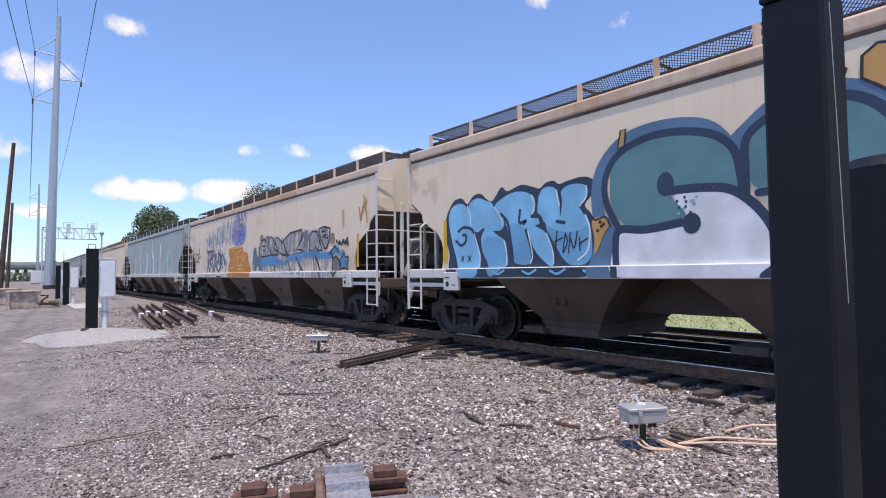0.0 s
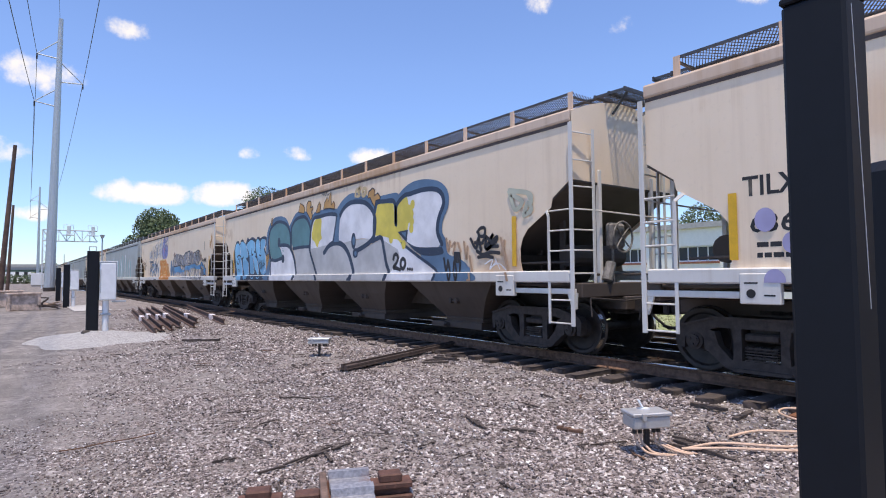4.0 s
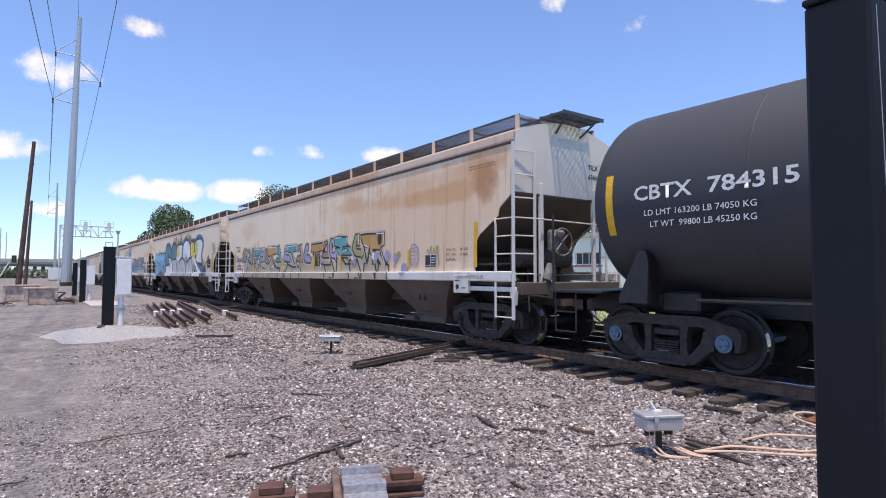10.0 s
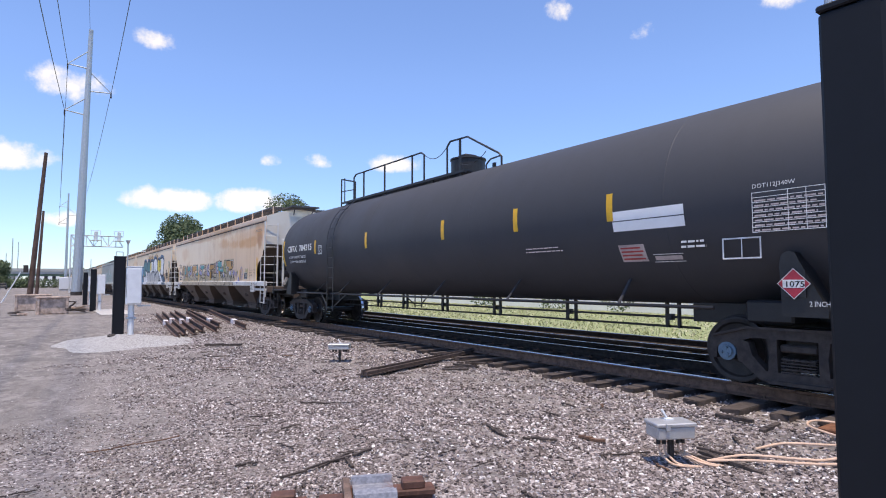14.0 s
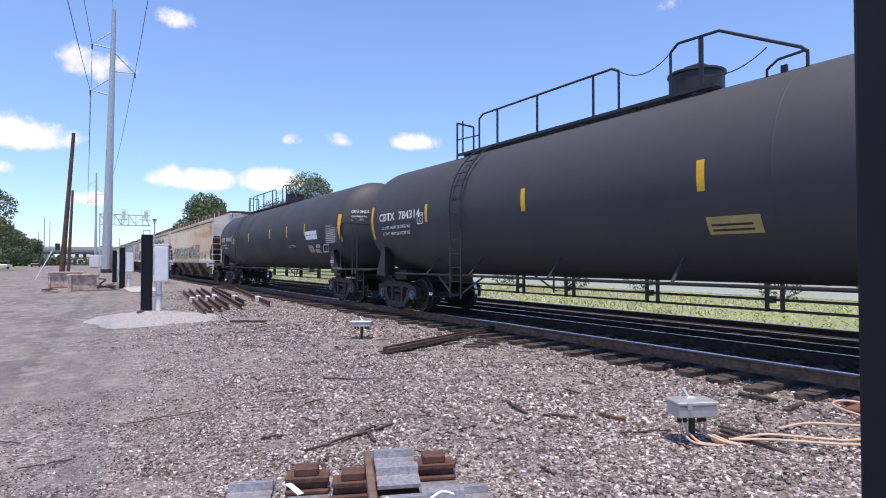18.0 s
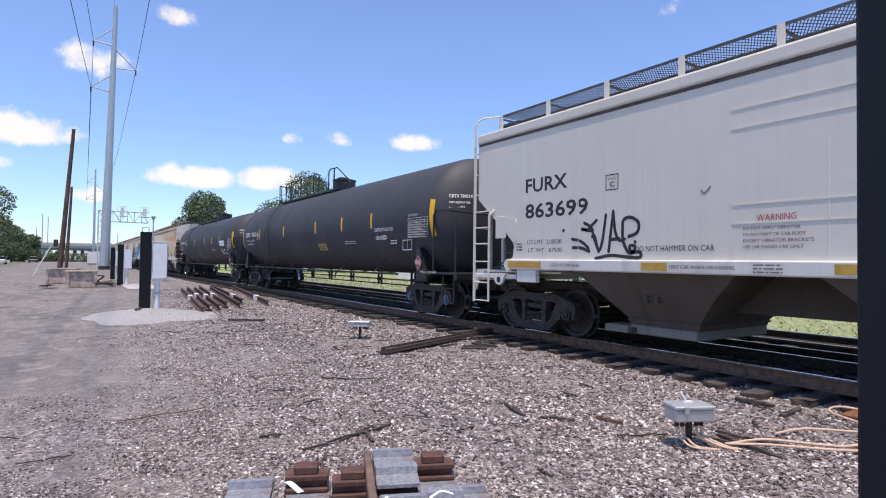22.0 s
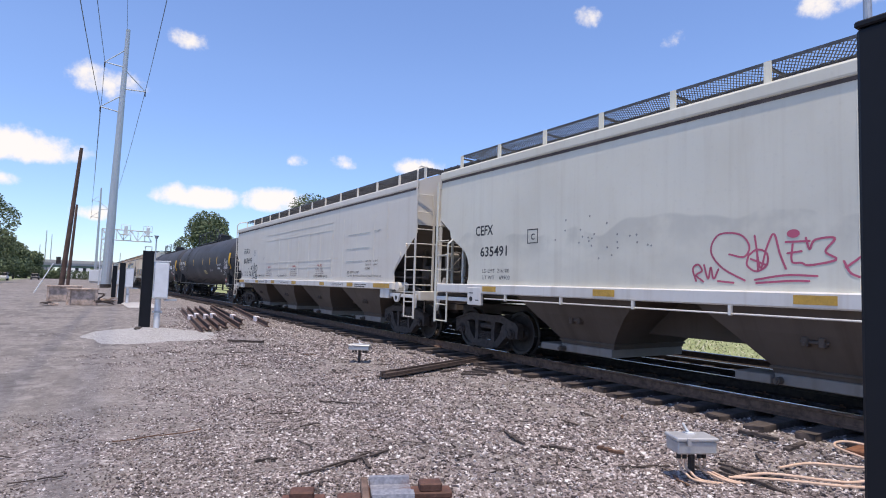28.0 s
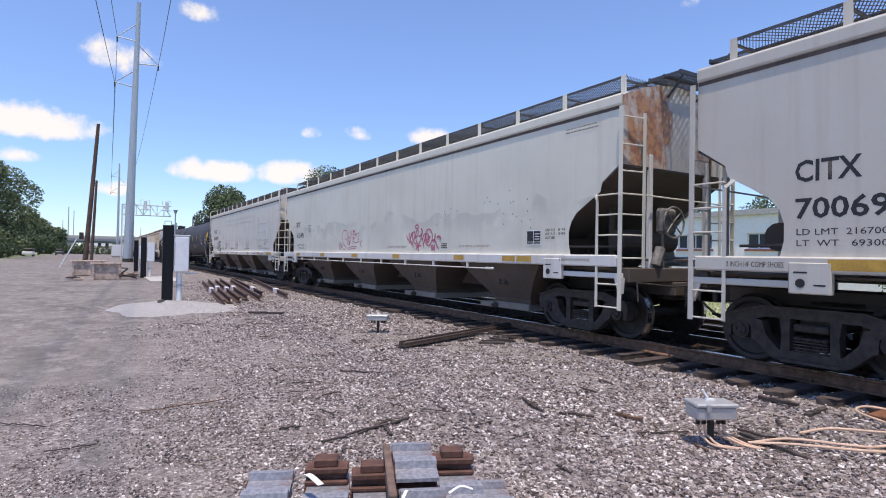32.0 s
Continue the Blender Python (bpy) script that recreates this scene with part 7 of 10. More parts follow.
    a.fill([(7.54, 2.65), (7.57, 2.99), (7.87, 3.23), (8.26, 3.31), (8.56, 3.28), (8.84, 3.11), (9, 2.86), (8.99, 2.6), (8.87, 2.37), (8.3, 2.35), (7.75, 2.36), (7.57, 2.46)], G_TEAL)
    a.fill([(7.71, 2.32), (8.3, 2.33), (8.9, 2.31), (9.01, 2.14), (9.26, 1.82), (9.55, 1.3), (9.55, 1.3), (7.76, 1.3), (7.92, 1.3), (7.9, 1.83), (7.79, 2.12)], G_SILVER, soft=False)
    a.fill([(9.01, 2.34), (10.62, 2.41), (10.38, 2.34), (10.05, 2.11), (10.43, 2.28), (10.88, 2.32), (11.21, 2.26), (11.46, 2.1), (11.66, 1.86), (11.82, 1.51), (11.74, 1.3), (11.65, 1.3), (9.61, 1.3), (9.62, 1.3), (9.26, 1.92), (9.04, 2.24)], G_SILVER, soft=False)
    a.fill([(9.01, 2.32), (9.09, 2.79), (9.31, 3.17), (9.68, 3.19), (10.26, 3.2), (10.65, 3.18), (10.83, 3.11), (10.74, 2.75), (10.63, 2.41), (10.38, 2.34), (9.88, 2.31), (9.4, 2.28)], G_WHITE)
    a.fill([(9.15, 2.73), (9.34, 3.11), (9.76, 3.16), (9.84, 3.03), (9.8, 2.7), (9.85, 2.55), (9.67, 2.45), (9.54, 2.29), (9.35, 2.46), (9.17, 2.57)], G_YEL)
    a.fill([(10.92, 2.37), (12.86, 2.38), (12.53, 2.24), (12.13, 2.07), (12.52, 2.14), (12.94, 2.25), (13.32, 2.32), (13.44, 2.02), (13.55, 1.7), (13.66, 1.49), (13.54, 1.3), (11.75, 1.3), (11.82, 1.52), (11.6, 1.95), (11.32, 2.23)], G_SILVER, soft=False)
    a.fill([(10.92, 2.54), (10.98, 2.95), (11.24, 3.24), (11.62, 3.38), (12.06, 3.38), (12.48, 3.3), (12.81, 3.12), (12.97, 2.88), (12.97, 2.59), (12.86, 2.38), (12.35, 2.4), (11.89, 2.39), (11.17, 2.35)], G_WHITE)
    a.fill([(12.98, 2.4), (13.03, 2.96), (13.14, 3.22), (13.48, 3.22), (13.9, 3.16), (13.95, 2.98), (13.97, 2.69), (14.06, 2.68), (14.07, 3.09), (14.38, 3.26), (14.62, 3.28), (15.16, 3.31), (15.59, 3.27), (15.82, 3.14), (15.88, 2.94), (15.74, 2.72), (15.66, 2.54), (15.66, 2.35), (15.81, 2.08), (15.68, 2.02), (14.9, 2.03), (14.47, 2.19), (14.5, 2.47), (14.1, 2.45), (14.26, 2.17), (14.89, 1.87), (15.63, 1.51), (15.58, 1.3), (13.54, 1.3), (13.64, 1.52), (13.45, 2), (13.31, 2.35)], G_WHITE, soft=False)
    a.fill([(12.98, 2.44), (13.03, 2.96), (13.14, 3.22), (13.48, 3.22), (13.9, 3.16), (13.97, 2.69), (14.06, 2.68), (14.07, 3.09), (14.38, 3.26), (14.5, 3.26), (14.55, 3.08), (14.73, 3), (14.62, 2.8), (14.7, 2.7), (14.56, 2.63), (14.5, 2.47), (14.12, 2.45), (14.3, 2.2), (14.26, 2.13), (14.09, 2.27), (13.83, 2.31), (13.36, 2.4)], G_YEL, soft=False)
    a.fill([(13.45, 2.07), (13.36, 2.32), (14.09, 2.03), (14.17, 1.84), (13.76, 1.51), (13.64, 1.52)], G_SILVER, soft=False)
    a.fill([(14.08, 2.46), (14.53, 2.48), (14.47, 2.18)], G_NAVY, soft=False)
    a.fill([(14.23, 2.43), (14.45, 2.43), (14.42, 2.31)], G_STEELBLUE, soft=False)
    a.fill([(14.47, 2.2), (14.9, 2.06), (15.68, 2.02), (15.84, 2.01), (15.84, 1.86), (15.04, 1.88)], G_NAVY)
    a.stroke([(5.57, 1.3), (5.56, 1.74), (5.64, 2), (6.08, 1.98), (6.63, 2.04)], 0.12, G_NAVY)
    a.stroke([(5.64, 2), (5.42, 2.41), (5.4, 2.81), (5.63, 3.14), (6.12, 3.31), (6.62, 3.3), (7.09, 3.17), (7.36, 2.93), (7.44, 2.6), (7.47, 2.31)], 0.11, G_NAVY)
    a.stroke([(6.45, 2.5), (6.98, 2.48), (7.32, 2.41), (7.6, 2.19), (7.8, 1.89), (7.9, 1.49), (7.72, 1.3)], 0.12, G_NAVY)
    a.stroke([(7.5, 2.34), (7.5, 2.65), (7.54, 3.05), (7.91, 3.28), (8.34, 3.32), (8.63, 3.29), (8.89, 3.12), (9.05, 2.85), (9.02, 2.55), (8.96, 2.33)], 0.11, G_NAVY)
    a.stroke([(7.65, 2.33), (8.3, 2.35), (8.95, 2.34)], 0.1, G_NAVY)
    a.stroke([(8.95, 2.33), (9.08, 2.06), (9.32, 1.72), (9.6, 1.3), (9.55, 1.3)], 0.11, G_NAVY)
    a.stroke([(9, 2.29), (9.06, 2.8), (9.28, 3.18), (9.68, 3.21), (10.26, 3.23), (10.65, 3.2), (10.85, 3.12), (10.75, 2.75), (10.63, 2.41)], 0.11, G_NAVY)
    a.stroke([(10.02, 2.11), (10.33, 2.29), (10.64, 2.36), (11.03, 2.34), (11.34, 2.22), (11.58, 2.01), (11.77, 1.7), (11.84, 1.5), (11.72, 1.3), (11.66, 1.3)], 0.15, G_NAVY)
    a.stroke([(10.9, 2.38), (10.89, 2.66), (10.96, 2.98), (11.22, 3.26), (11.62, 3.41), (12.06, 3.41), (12.5, 3.33), (12.84, 3.13), (13.01, 2.88), (13, 2.59), (12.89, 2.37), (12.53, 2.21), (12.01, 2.08)], 0.13, G_NAVY)
    a.stroke([(12.88, 2.3), (13.11, 2.35), (13.33, 2.35), (13.45, 2.04), (13.56, 1.7), (13.67, 1.5), (13.54, 1.3)], 0.12, G_NAVY)
    a.stroke([(12.94, 2.35), (12.98, 2.97), (13.1, 3.25), (13.48, 3.26), (13.94, 3.19), (13.99, 2.69), (14.02, 2.69), (14.04, 3.09), (14.36, 3.29), (14.62, 3.31), (15.16, 3.34), (15.62, 3.29), (15.86, 3.15), (15.91, 2.94), (15.77, 2.71), (15.7, 2.53), (15.69, 2.34), (15.84, 2.08)], 0.11, G_NAVY)
    a.stroke([(14.26, 2.17), (14.89, 1.87), (15.63, 1.51), (15.58, 1.3)], 0.07, G_NAVY)
    a.fill([(10.88, 3.1), (11.01, 3.17), (11.05, 3.01), (11, 2.72), (10.98, 2.38), (10.67, 2.4), (10.77, 2.75)], G_STEELBLUE, soft=False)
    a.dot(6.41, 2.6, 0.13, G_NAVY, 1.3)
    a.dot(6.78, 2.02, 0.13, G_NAVY, 1.1)
    a.dot(11.86, 2.36, 0.13, G_NAVY, 1.7)
    a.dot(11.87, 2.36, 0.07, G_STEELBLUE, 1.7)
    a.dot(11.96, 2.03, 0.15, G_NAVY, 0.9)
    a.dot(11.97, 2.02, 0.07, G_STEELBLUE, 0.9)
    a.dot(6.7, 2.25, 0.02, G_NAVY, 1)
    a.dot(6.86, 2.37, 0.02, G_TURQ, 1)
    a.dot(6.82, 2.28, 0.02, G_NAVY, 1)
    a.dot(6.58, 2.33, 0.02, G_TURQ, 1)
    a.dot(6.61, 2.25, 0.02, G_NAVY, 1)
    a.dot(6.83, 2.28, 0.02, G_TURQ, 1)
    a.dot(6.77, 2.17, 0.02, G_NAVY, 1)
    a.dot(6.6, 2.17, 0.02, G_TURQ, 1)
    a.dot(6.69, 2.38, 0.02, G_NAVY, 1)
    a.dot(6.67, 2.23, 0.02, G_TURQ, 1)
    a.dot(6.71, 2.32, 0.02, G_NAVY, 1)
    a.dot(6.78, 2.32, 0.02, G_TURQ, 1)
    a.dot(6.58, 2.34, 0.02, G_NAVY, 1)
    a.dot(6.81, 2.33, 0.02, G_TURQ, 1)
    a.dot(14.73, 3.05, 0.09, G_YEL, 1.2)
    a.dot(14.69, 2.66, 0.09, G_YEL, 1.2)
    a.dot(14.67, 2.5, 0.09, G_YEL, 1.2)
    a.dot(14.34, 2.14, 0.09, G_YEL, 1.2)
    a.dot(13.78, 2.3, 0.09, G_YEL, 1.2)
    a.dot(14.68, 2.84, 0.09, G_YEL, 1.2)
    a.stroke([(13.89, 1.81), (13.93, 1.9), (14.03, 1.92), (14.09, 1.84), (14.04, 1.73), (13.89, 1.61), (14.02, 1.59), (14.18, 1.55)], 0.09, G_INK)
    a.stroke([(14.31, 1.81), (14.4, 1.75), (14.4, 1.65), (14.31, 1.57), (14.22, 1.63), (14.22, 1.74)], 0.09, G_INK, closed=True)
    a.dot(14.52, 1.56, 0.04, G_INK, 1)
    a.dot(14.61, 1.56, 0.04, G_INK, 1)
    a.dot(14.7, 1.55, 0.04, G_INK, 1)
    a.done()
    a = Art(car, "small tan graffiti letters with dark outline")
    a.fill([(8.1, 3.49), (8.24, 3.78), (8.5, 3.68), (8.61, 3.58), (8.56, 3.42)], G_TAN, soft=False)
    a.stroke([(8.1, 3.49), (8.24, 3.78), (8.5, 3.68), (8.61, 3.58), (8.56, 3.42)], 0.035, G_INK, closed=True, soft=False)
    a.fill([(8.75, 3.44), (8.76, 3.68), (8.9, 3.78), (9.07, 3.75), (9.1, 3.64), (8.99, 3.55), (9.23, 3.57), (9.23, 3.48), (9.1, 3.42), (9.2, 3.3), (9.08, 3.15), (8.91, 3.31)], G_TAN, soft=False)
    a.stroke([(8.75, 3.44), (8.76, 3.68), (8.9, 3.78), (9.07, 3.75), (9.1, 3.64), (8.99, 3.55), (9.23, 3.57), (9.23, 3.48), (9.1, 3.42), (9.2, 3.3), (9.08, 3.15), (8.91, 3.31)], 0.035, G_INK, closed=True, soft=False)
    a.fill([(9.44, 3.34), (9.58, 3.56), (9.7, 3.66), (9.8, 3.54), (9.72, 3.34)], G_TAN, soft=False)
    a.stroke([(9.44, 3.34), (9.58, 3.56), (9.7, 3.66), (9.8, 3.54), (9.72, 3.34)], 0.035, G_INK, closed=True, soft=False)
    a.fill([(9.98, 3.41), (10.05, 3.59), (10.24, 3.75), (10.29, 3.61), (10.48, 3.89), (10.5, 3.49), (10.67, 3.57), (10.74, 3.47), (10.72, 3.34), (10.38, 3.4)], G_TAN, soft=False)
    a.stroke([(9.98, 3.41), (10.05, 3.59), (10.24, 3.75), (10.29, 3.61), (10.48, 3.89), (10.5, 3.49), (10.67, 3.57), (10.74, 3.47), (10.72, 3.34), (10.38, 3.4)], 0.035, G_INK, closed=True, soft=False)
    a.fill([(12.64, 3.44), (12.7, 3.6), (12.91, 3.67), (13.01, 3.6), (12.96, 3.45), (13.16, 3.51), (13.29, 3.38), (13.26, 3.34), (13.05, 3.32), (13, 3.18), (12.89, 3.27), (12.77, 3.44)], G_TAN, soft=False)
    a.stroke([(12.64, 3.44), (12.7, 3.6), (12.91, 3.67), (13.01, 3.6), (12.96, 3.45), (13.16, 3.51), (13.29, 3.38), (13.26, 3.34), (13.05, 3.32), (13, 3.18), (12.89, 3.27), (12.77, 3.44)], 0.035, G_INK, closed=True, soft=False)
    a.stroke([(11.97, 3.57), (12.01, 3.71), (12.16, 3.76), (12.24, 3.77), (12.13, 3.66), (12.22, 3.57), (12.07, 3.55)], 0.09, G_PALETAN)
    a.stroke([(12.4, 3.71), (12.54, 3.7), (12.5, 3.54), (12.36, 3.54), (12.37, 3.69)], 0.09, G_PALETAN)
    a.stroke([(9.88, 3.84), (9.98, 3.92), (10, 3.81), (10.08, 3.89), (10.11, 3.8), (10.21, 3.9), (10.23, 3.8), (10.38, 3.84), (10.31, 3.79)], 0.018, G_INK)
    a.fill([(5.64, 3.24), (5.7, 3.5), (5.79, 3.51), (5.76, 3.26)], G_TAN, soft=False)
    a.stroke([(5.64, 3.24), (5.7, 3.5), (5.79, 3.51), (5.76, 3.26)], 0.03, G_INK, closed=True, soft=False)
    a.fill([(5.14, 2.19), (5.37, 2.23), (5.46, 2.1), (5.37, 1.98), (5.18, 1.65), (5.17, 1.92)], G_TAN)
    a.stroke([(5.13, 2.26), (5.2, 2.19), (5.39, 2.22), (5.48, 2.07)], 0.03, G_INK)
    a.dot(5.31, 2.08, 0.03, G_INK, 1)
    a.dot(5.24, 2.02, 0.03, G_INK, 1)
    a.dot(5.35, 2.11, 0.03, G_INK, 1)
    a.dot(5.29, 2.15, 0.03, G_INK, 1)
    a.done()
    a = Art(car, "black, rusty and pale scrawled graffiti tags")
    a.stroke([(16.81, 2.13), (16.97, 1.94), (17.05, 2.14), (17.12, 1.89)], 0.07, G_INK)
    a.stroke([(17.02, 2.26), (17.13, 2.33), (17.24, 2.31), (17.23, 2.18), (17.09, 2.17), (17.05, 2.24)], 0.07, G_INK)
    a.stroke([(17.18, 2.06), (17.29, 2.16), (17.25, 1.92), (17.48, 2.19), (17.38, 2.01), (17.58, 2.13), (17.56, 2.05), (17.28, 1.89), (17.42, 1.95), (17.61, 1.95)], 0.07, G_INK)
    a.stroke([(17, 1.88), (17.17, 1.81), (17.42, 1.84), (17.65, 1.82)], 0.07, G_INK)
    a.stroke([(17.04, 1.76), (17.28, 1.77), (17.46, 1.74)], 0.07, G_INK)
    a.stroke([(16.95, 2.05), (17.16, 2.03)], 0.07, G_INK)
    a.stroke([(17.33, 2.12), (17.46, 2.01)], 0.07, G_INK)
    a.stroke([(16.01, 2.18), (16.06, 1.92), (16.13, 2.12)], 0.06, G_RUSTY)
    a.stroke([(16.19, 2.01), (16.31, 2.08), (16.24, 1.86)], 0.06, G_RUSTY)
    a.stroke([(16.4, 2.07), (16.48, 1.89)], 0.06, G_RUSTY)
    a.stroke([(16.6, 2.08), (16.67, 1.73), (16.71, 1.98)], 0.06, G_RUSTY)
    a.stroke([(16.78, 1.78), (16.85, 1.3), (16.79, 1.3)], 0.06, G_RUSTY)
    a.stroke([(17.7, 2.09), (17.82, 1.68), (17.93, 1.3)], 0.06, G_RUSTY)
    a.stroke([(17.79, 2.04), (17.71, 1.78)], 0.06, G_RUSTY)
    a.stroke([(15.92, 1.77), (15.99, 1.5), (16.06, 1.73)], 0.05, G_INK)
    a.stroke([(16.08, 1.68), (16.18, 1.3), (16.27, 1.7)], 0.05, G_INK)
    a.stroke([(16.3, 1.65), (16.41, 1.3), (16.47, 1.67)], 0.05, G_INK)
    a.stroke([(17.24, 1.62), (17.46, 1.7), (17.38, 1.52), (17.55, 1.65)], 0.025, G_WHITE)
    a.stroke([(17.4, 1.56), (17.64, 1.62), (17.83, 1.5)], 0.025, G_WHITE)
    a.stroke([(17.55, 1.7), (17.66, 1.52)], 0.025, G_WHITE)
    a.stroke([(17.94, 2.94), (18.09, 2.6), (18.27, 2.73), (17.96, 2.91)], 0.09, G_CRYSTAL)
    a.stroke([(18.31, 2.47), (18.5, 2.55), (18.41, 2.68), (18.31, 2.48)], 0.09, G_CRYSTAL)
    a.stroke([(17.95, 2.97), (18.45, 2.85), (18.5, 2.69)], 0.09, G_CRYSTAL)
    a.stroke([(18.43, 2.84), (18.49, 2.74)], 0.09, G_CRYSTAL)
    a.fill([(16.26, 1.9), (16.48, 1.88), (16.48, 1.65), (16.27, 1.67)], G_INK, soft=False)
    a.done()
    for w, z0, z1, m in ((1.26, 1.58, 2.48, YELLOW), (18.0, 1.56, 2.48, YELLOW)):
        stripe(car, w, z0, z1, m)


def stripe(car, w, z0, z1, mat, width=0.11, x=None):
    h, X = half_length(car), -(SIDE if x is None else x) - lift(car)
    bm = bmesh.new()
    vs = [bm.verts.new(p) for p in ((X, h - w, z0), (X, h - w - width, z0), (X, h - w - width, z1), (X, h - w, z1))]
    bm.faces.new(vs)
    return part("reflector", bm, mat, car)


def glyph(a, pts, mat):
    """One outlined letter with a dusty halo."""
    a.stroke(pts, 0.17, G_AURA, closed=True, soft=False)
    a.fill(pts, mat, soft=False)
    a.stroke(pts, 0.055, G_INK, closed=True, soft=False)


def paint_hop_2(car):
    letter(car, 1.5, 2.36, 0.66, 0.25, "TILX", PRINTB), letter(car, 1.56, 1.90, 1.05, 0.23, "636688", PRINTB)
    bars(car, 1.65, 1.72, 0.8, 2, 0.13, 0.06, PRINTB)
    a = Art(car, "row of outlined teal, tan, brown and lilac graffiti letters")
    a.fill([(2.7, 1.3), (2.75, 1.95), (8, 1.98), (14.3, 2.0), (14.7, 1.8), (14.9, 1.3)], G_DUST, soft=False)
    glyph(a, [(9.32, 2.07), (9.46, 2.33), (9.56, 2.41), (9.71, 2.4), (9.71, 2.17), (9.6, 2.18), (9.58, 2.05), (9.76, 2.04), (9.98, 1.87), (9.88, 1.76), (9.48, 1.79), (9.36, 1.86)], G_LILAC)
    glyph(a, [(9.95, 2.37), (10.84, 2.39), (10.85, 2.15), (10.51, 2.12), (10.61, 1.68), (10.44, 1.67), (10.41, 2.11), (10.27, 2.12), (10.33, 1.67), (10.19, 1.68), (10.08, 2.13), (9.94, 2.12)], G_TAN)
    glyph(a, [(10.9, 2.1), (10.94, 2.41), (11.18, 2.44), (11.35, 1.97), (11.34, 1.9), (10.88, 1.91), (10.75, 1.97), (10.88, 2.1), (11.19, 2.09), (11.13, 2.32), (11.06, 2.32), (11.06, 2.25), (10.96, 2.18)], G_BROWN)
    glyph(a, [(2.49, 1.93), (2.51, 2.3), (2.7, 2.5), (2.84, 2.47), (2.76, 2.19), (3, 2.12), (3, 1.89), (2.7, 1.93)], G_BROWN)
    glyph(a, [(2.75, 2.42), (3.05, 2.47), (3.12, 2.17), (2.92, 2.14), (2.78, 2.19)], G_TAN)
    glyph(a, [(3.15, 2.38), (3.4, 2.45), (3.63, 2.2), (3.76, 1.89), (3.35, 1.92), (3.2, 2.11), (3.44, 2.1), (3.35, 2.28)], G_AQUA)
    glyph(a, [(3.75, 1.92), (3.75, 2.2), (3.81, 2.42), (4.04, 2.47), (4.05, 2.35), (3.91, 2.19), (4.03, 2.07), (4.33, 2.09), (4.51, 1.97), (4.29, 1.82), (3.94, 1.84)], G_BROWN)
    glyph(a, [(4.06, 2.14), (4.12, 2.4), (4.94, 2.4), (4.95, 2.16), (4.62, 2.15), (4.71, 1.94), (4.94, 1.67), (4.62, 1.8), (4.46, 1.97), (4.5, 2.13)], G_AQUA)
    glyph(a, [(5.05, 2.41), (5.35, 2.44), (5.32, 1.89), (4.89, 1.85), (4.74, 1.96), (4.86, 2.09), (5.1, 2.09), (5.16, 2.26), (5.04, 2.27)], G_LILAC)
    glyph(a, [(5.36, 1.89), (5.38, 2.36), (5.58, 2.4), (5.61, 2.24), (5.49, 2.1), (5.66, 2.06), (5.86, 1.97), (5.97, 1.86), (5.73, 1.77)], G_BROWN)
    glyph(a, [(5.65, 2.13), (5.7, 2.43), (6.67, 2.43), (6.68, 2.17), (6.28, 2.13), (6.39, 1.92), (6.66, 1.67), (6.4, 1.77), (6.19, 1.97), (6.12, 2.11), (5.86, 2.06)], G_TAN)
    glyph(a, [(6.74, 2.42), (6.99, 2.46), (7.11, 2.23), (7.21, 1.85), (6.79, 1.84), (6.57, 1.89), (6.73, 1.99), (6.94, 1.99), (6.97, 2.11), (6.78, 2.17)], G_AQUA)
    glyph(a, [(7.45, 1.92), (7.55, 2.39), (7.82, 2.41), (7.84, 2.26), (7.69, 2.19), (7.68, 2.09), (7.96, 2.09), (8.21, 1.9), (8.04, 1.82), (7.54, 1.86)], G_LILAC)
    glyph(a, [(7.83, 2.2), (7.86, 2.4), (8.7, 2.4), (8.7, 2.21), (8.34, 2.18), (8.47, 1.96), (8.63, 1.66), (8.45, 1.8), (8.27, 2.03), (8.18, 2.15)], G_AQUA)
    glyph(a, [(8.76, 2.2), (8.79, 2.37), (9.14, 2.42), (9.22, 1.8), (8.94, 1.8), (8.63, 1.9), (8.79, 2.03), (9.02, 2.03), (9, 2.26), (8.92, 2.26), (8.91, 2.18)], G_BROWN)
    glyph(a, [(11.35, 2.25), (11.43, 2.48), (11.62, 2.49), (11.65, 2.26), (11.58, 2.22), (11.58, 2.33), (11.53, 2.34), (11.54, 2.07), (11.7, 2.04), (11.74, 2.14), (11.88, 2.03), (11.84, 1.74), (11.74, 1.86), (11.44, 1.92), (11.36, 2.08)], G_LILAC)
    glyph(a, [(11.68, 2.26), (11.71, 2.49), (12, 2.52), (12.56, 2.48), (12.53, 2.21), (12.25, 2.2), (12.27, 2.09), (12.58, 2.08), (12.59, 2.24), (12.75, 2.18), (12.93, 1.97), (12.74, 1.94), (12.03, 1.97), (11.77, 2.17), (12.09, 2.18)], G_AQUA)
    glyph(a, [(12.89, 2.2), (13.06, 2.52), (13.3, 2.54), (13.3, 2.19), (13.15, 2.21), (13.17, 2.36), (13.12, 2.12), (13.4, 2.1), (13.58, 1.94), (13.44, 1.82), (13.41, 1.87), (13.05, 1.92), (12.93, 2.04)], G_OLIVE)
    glyph(a, [(13.36, 2.49), (13.71, 2.5), (14.26, 2.48), (14.69, 2.49), (14.68, 2.16), (14.51, 2.1), (14.53, 1.97), (14.82, 1.66), (14.73, 1.65), (14.6, 1.82), (14.48, 2.04), (14.14, 2.06), (14.07, 1.89), (13.91, 1.96), (13.92, 2.13), (13.56, 2.17), (13.41, 2.37)], G_TAN)
    a.stroke([(2.49, 1.93), (2.59, 1.81), (2.38, 1.3), (2.59, 1.3)], 0.055, G_INK, soft=False)
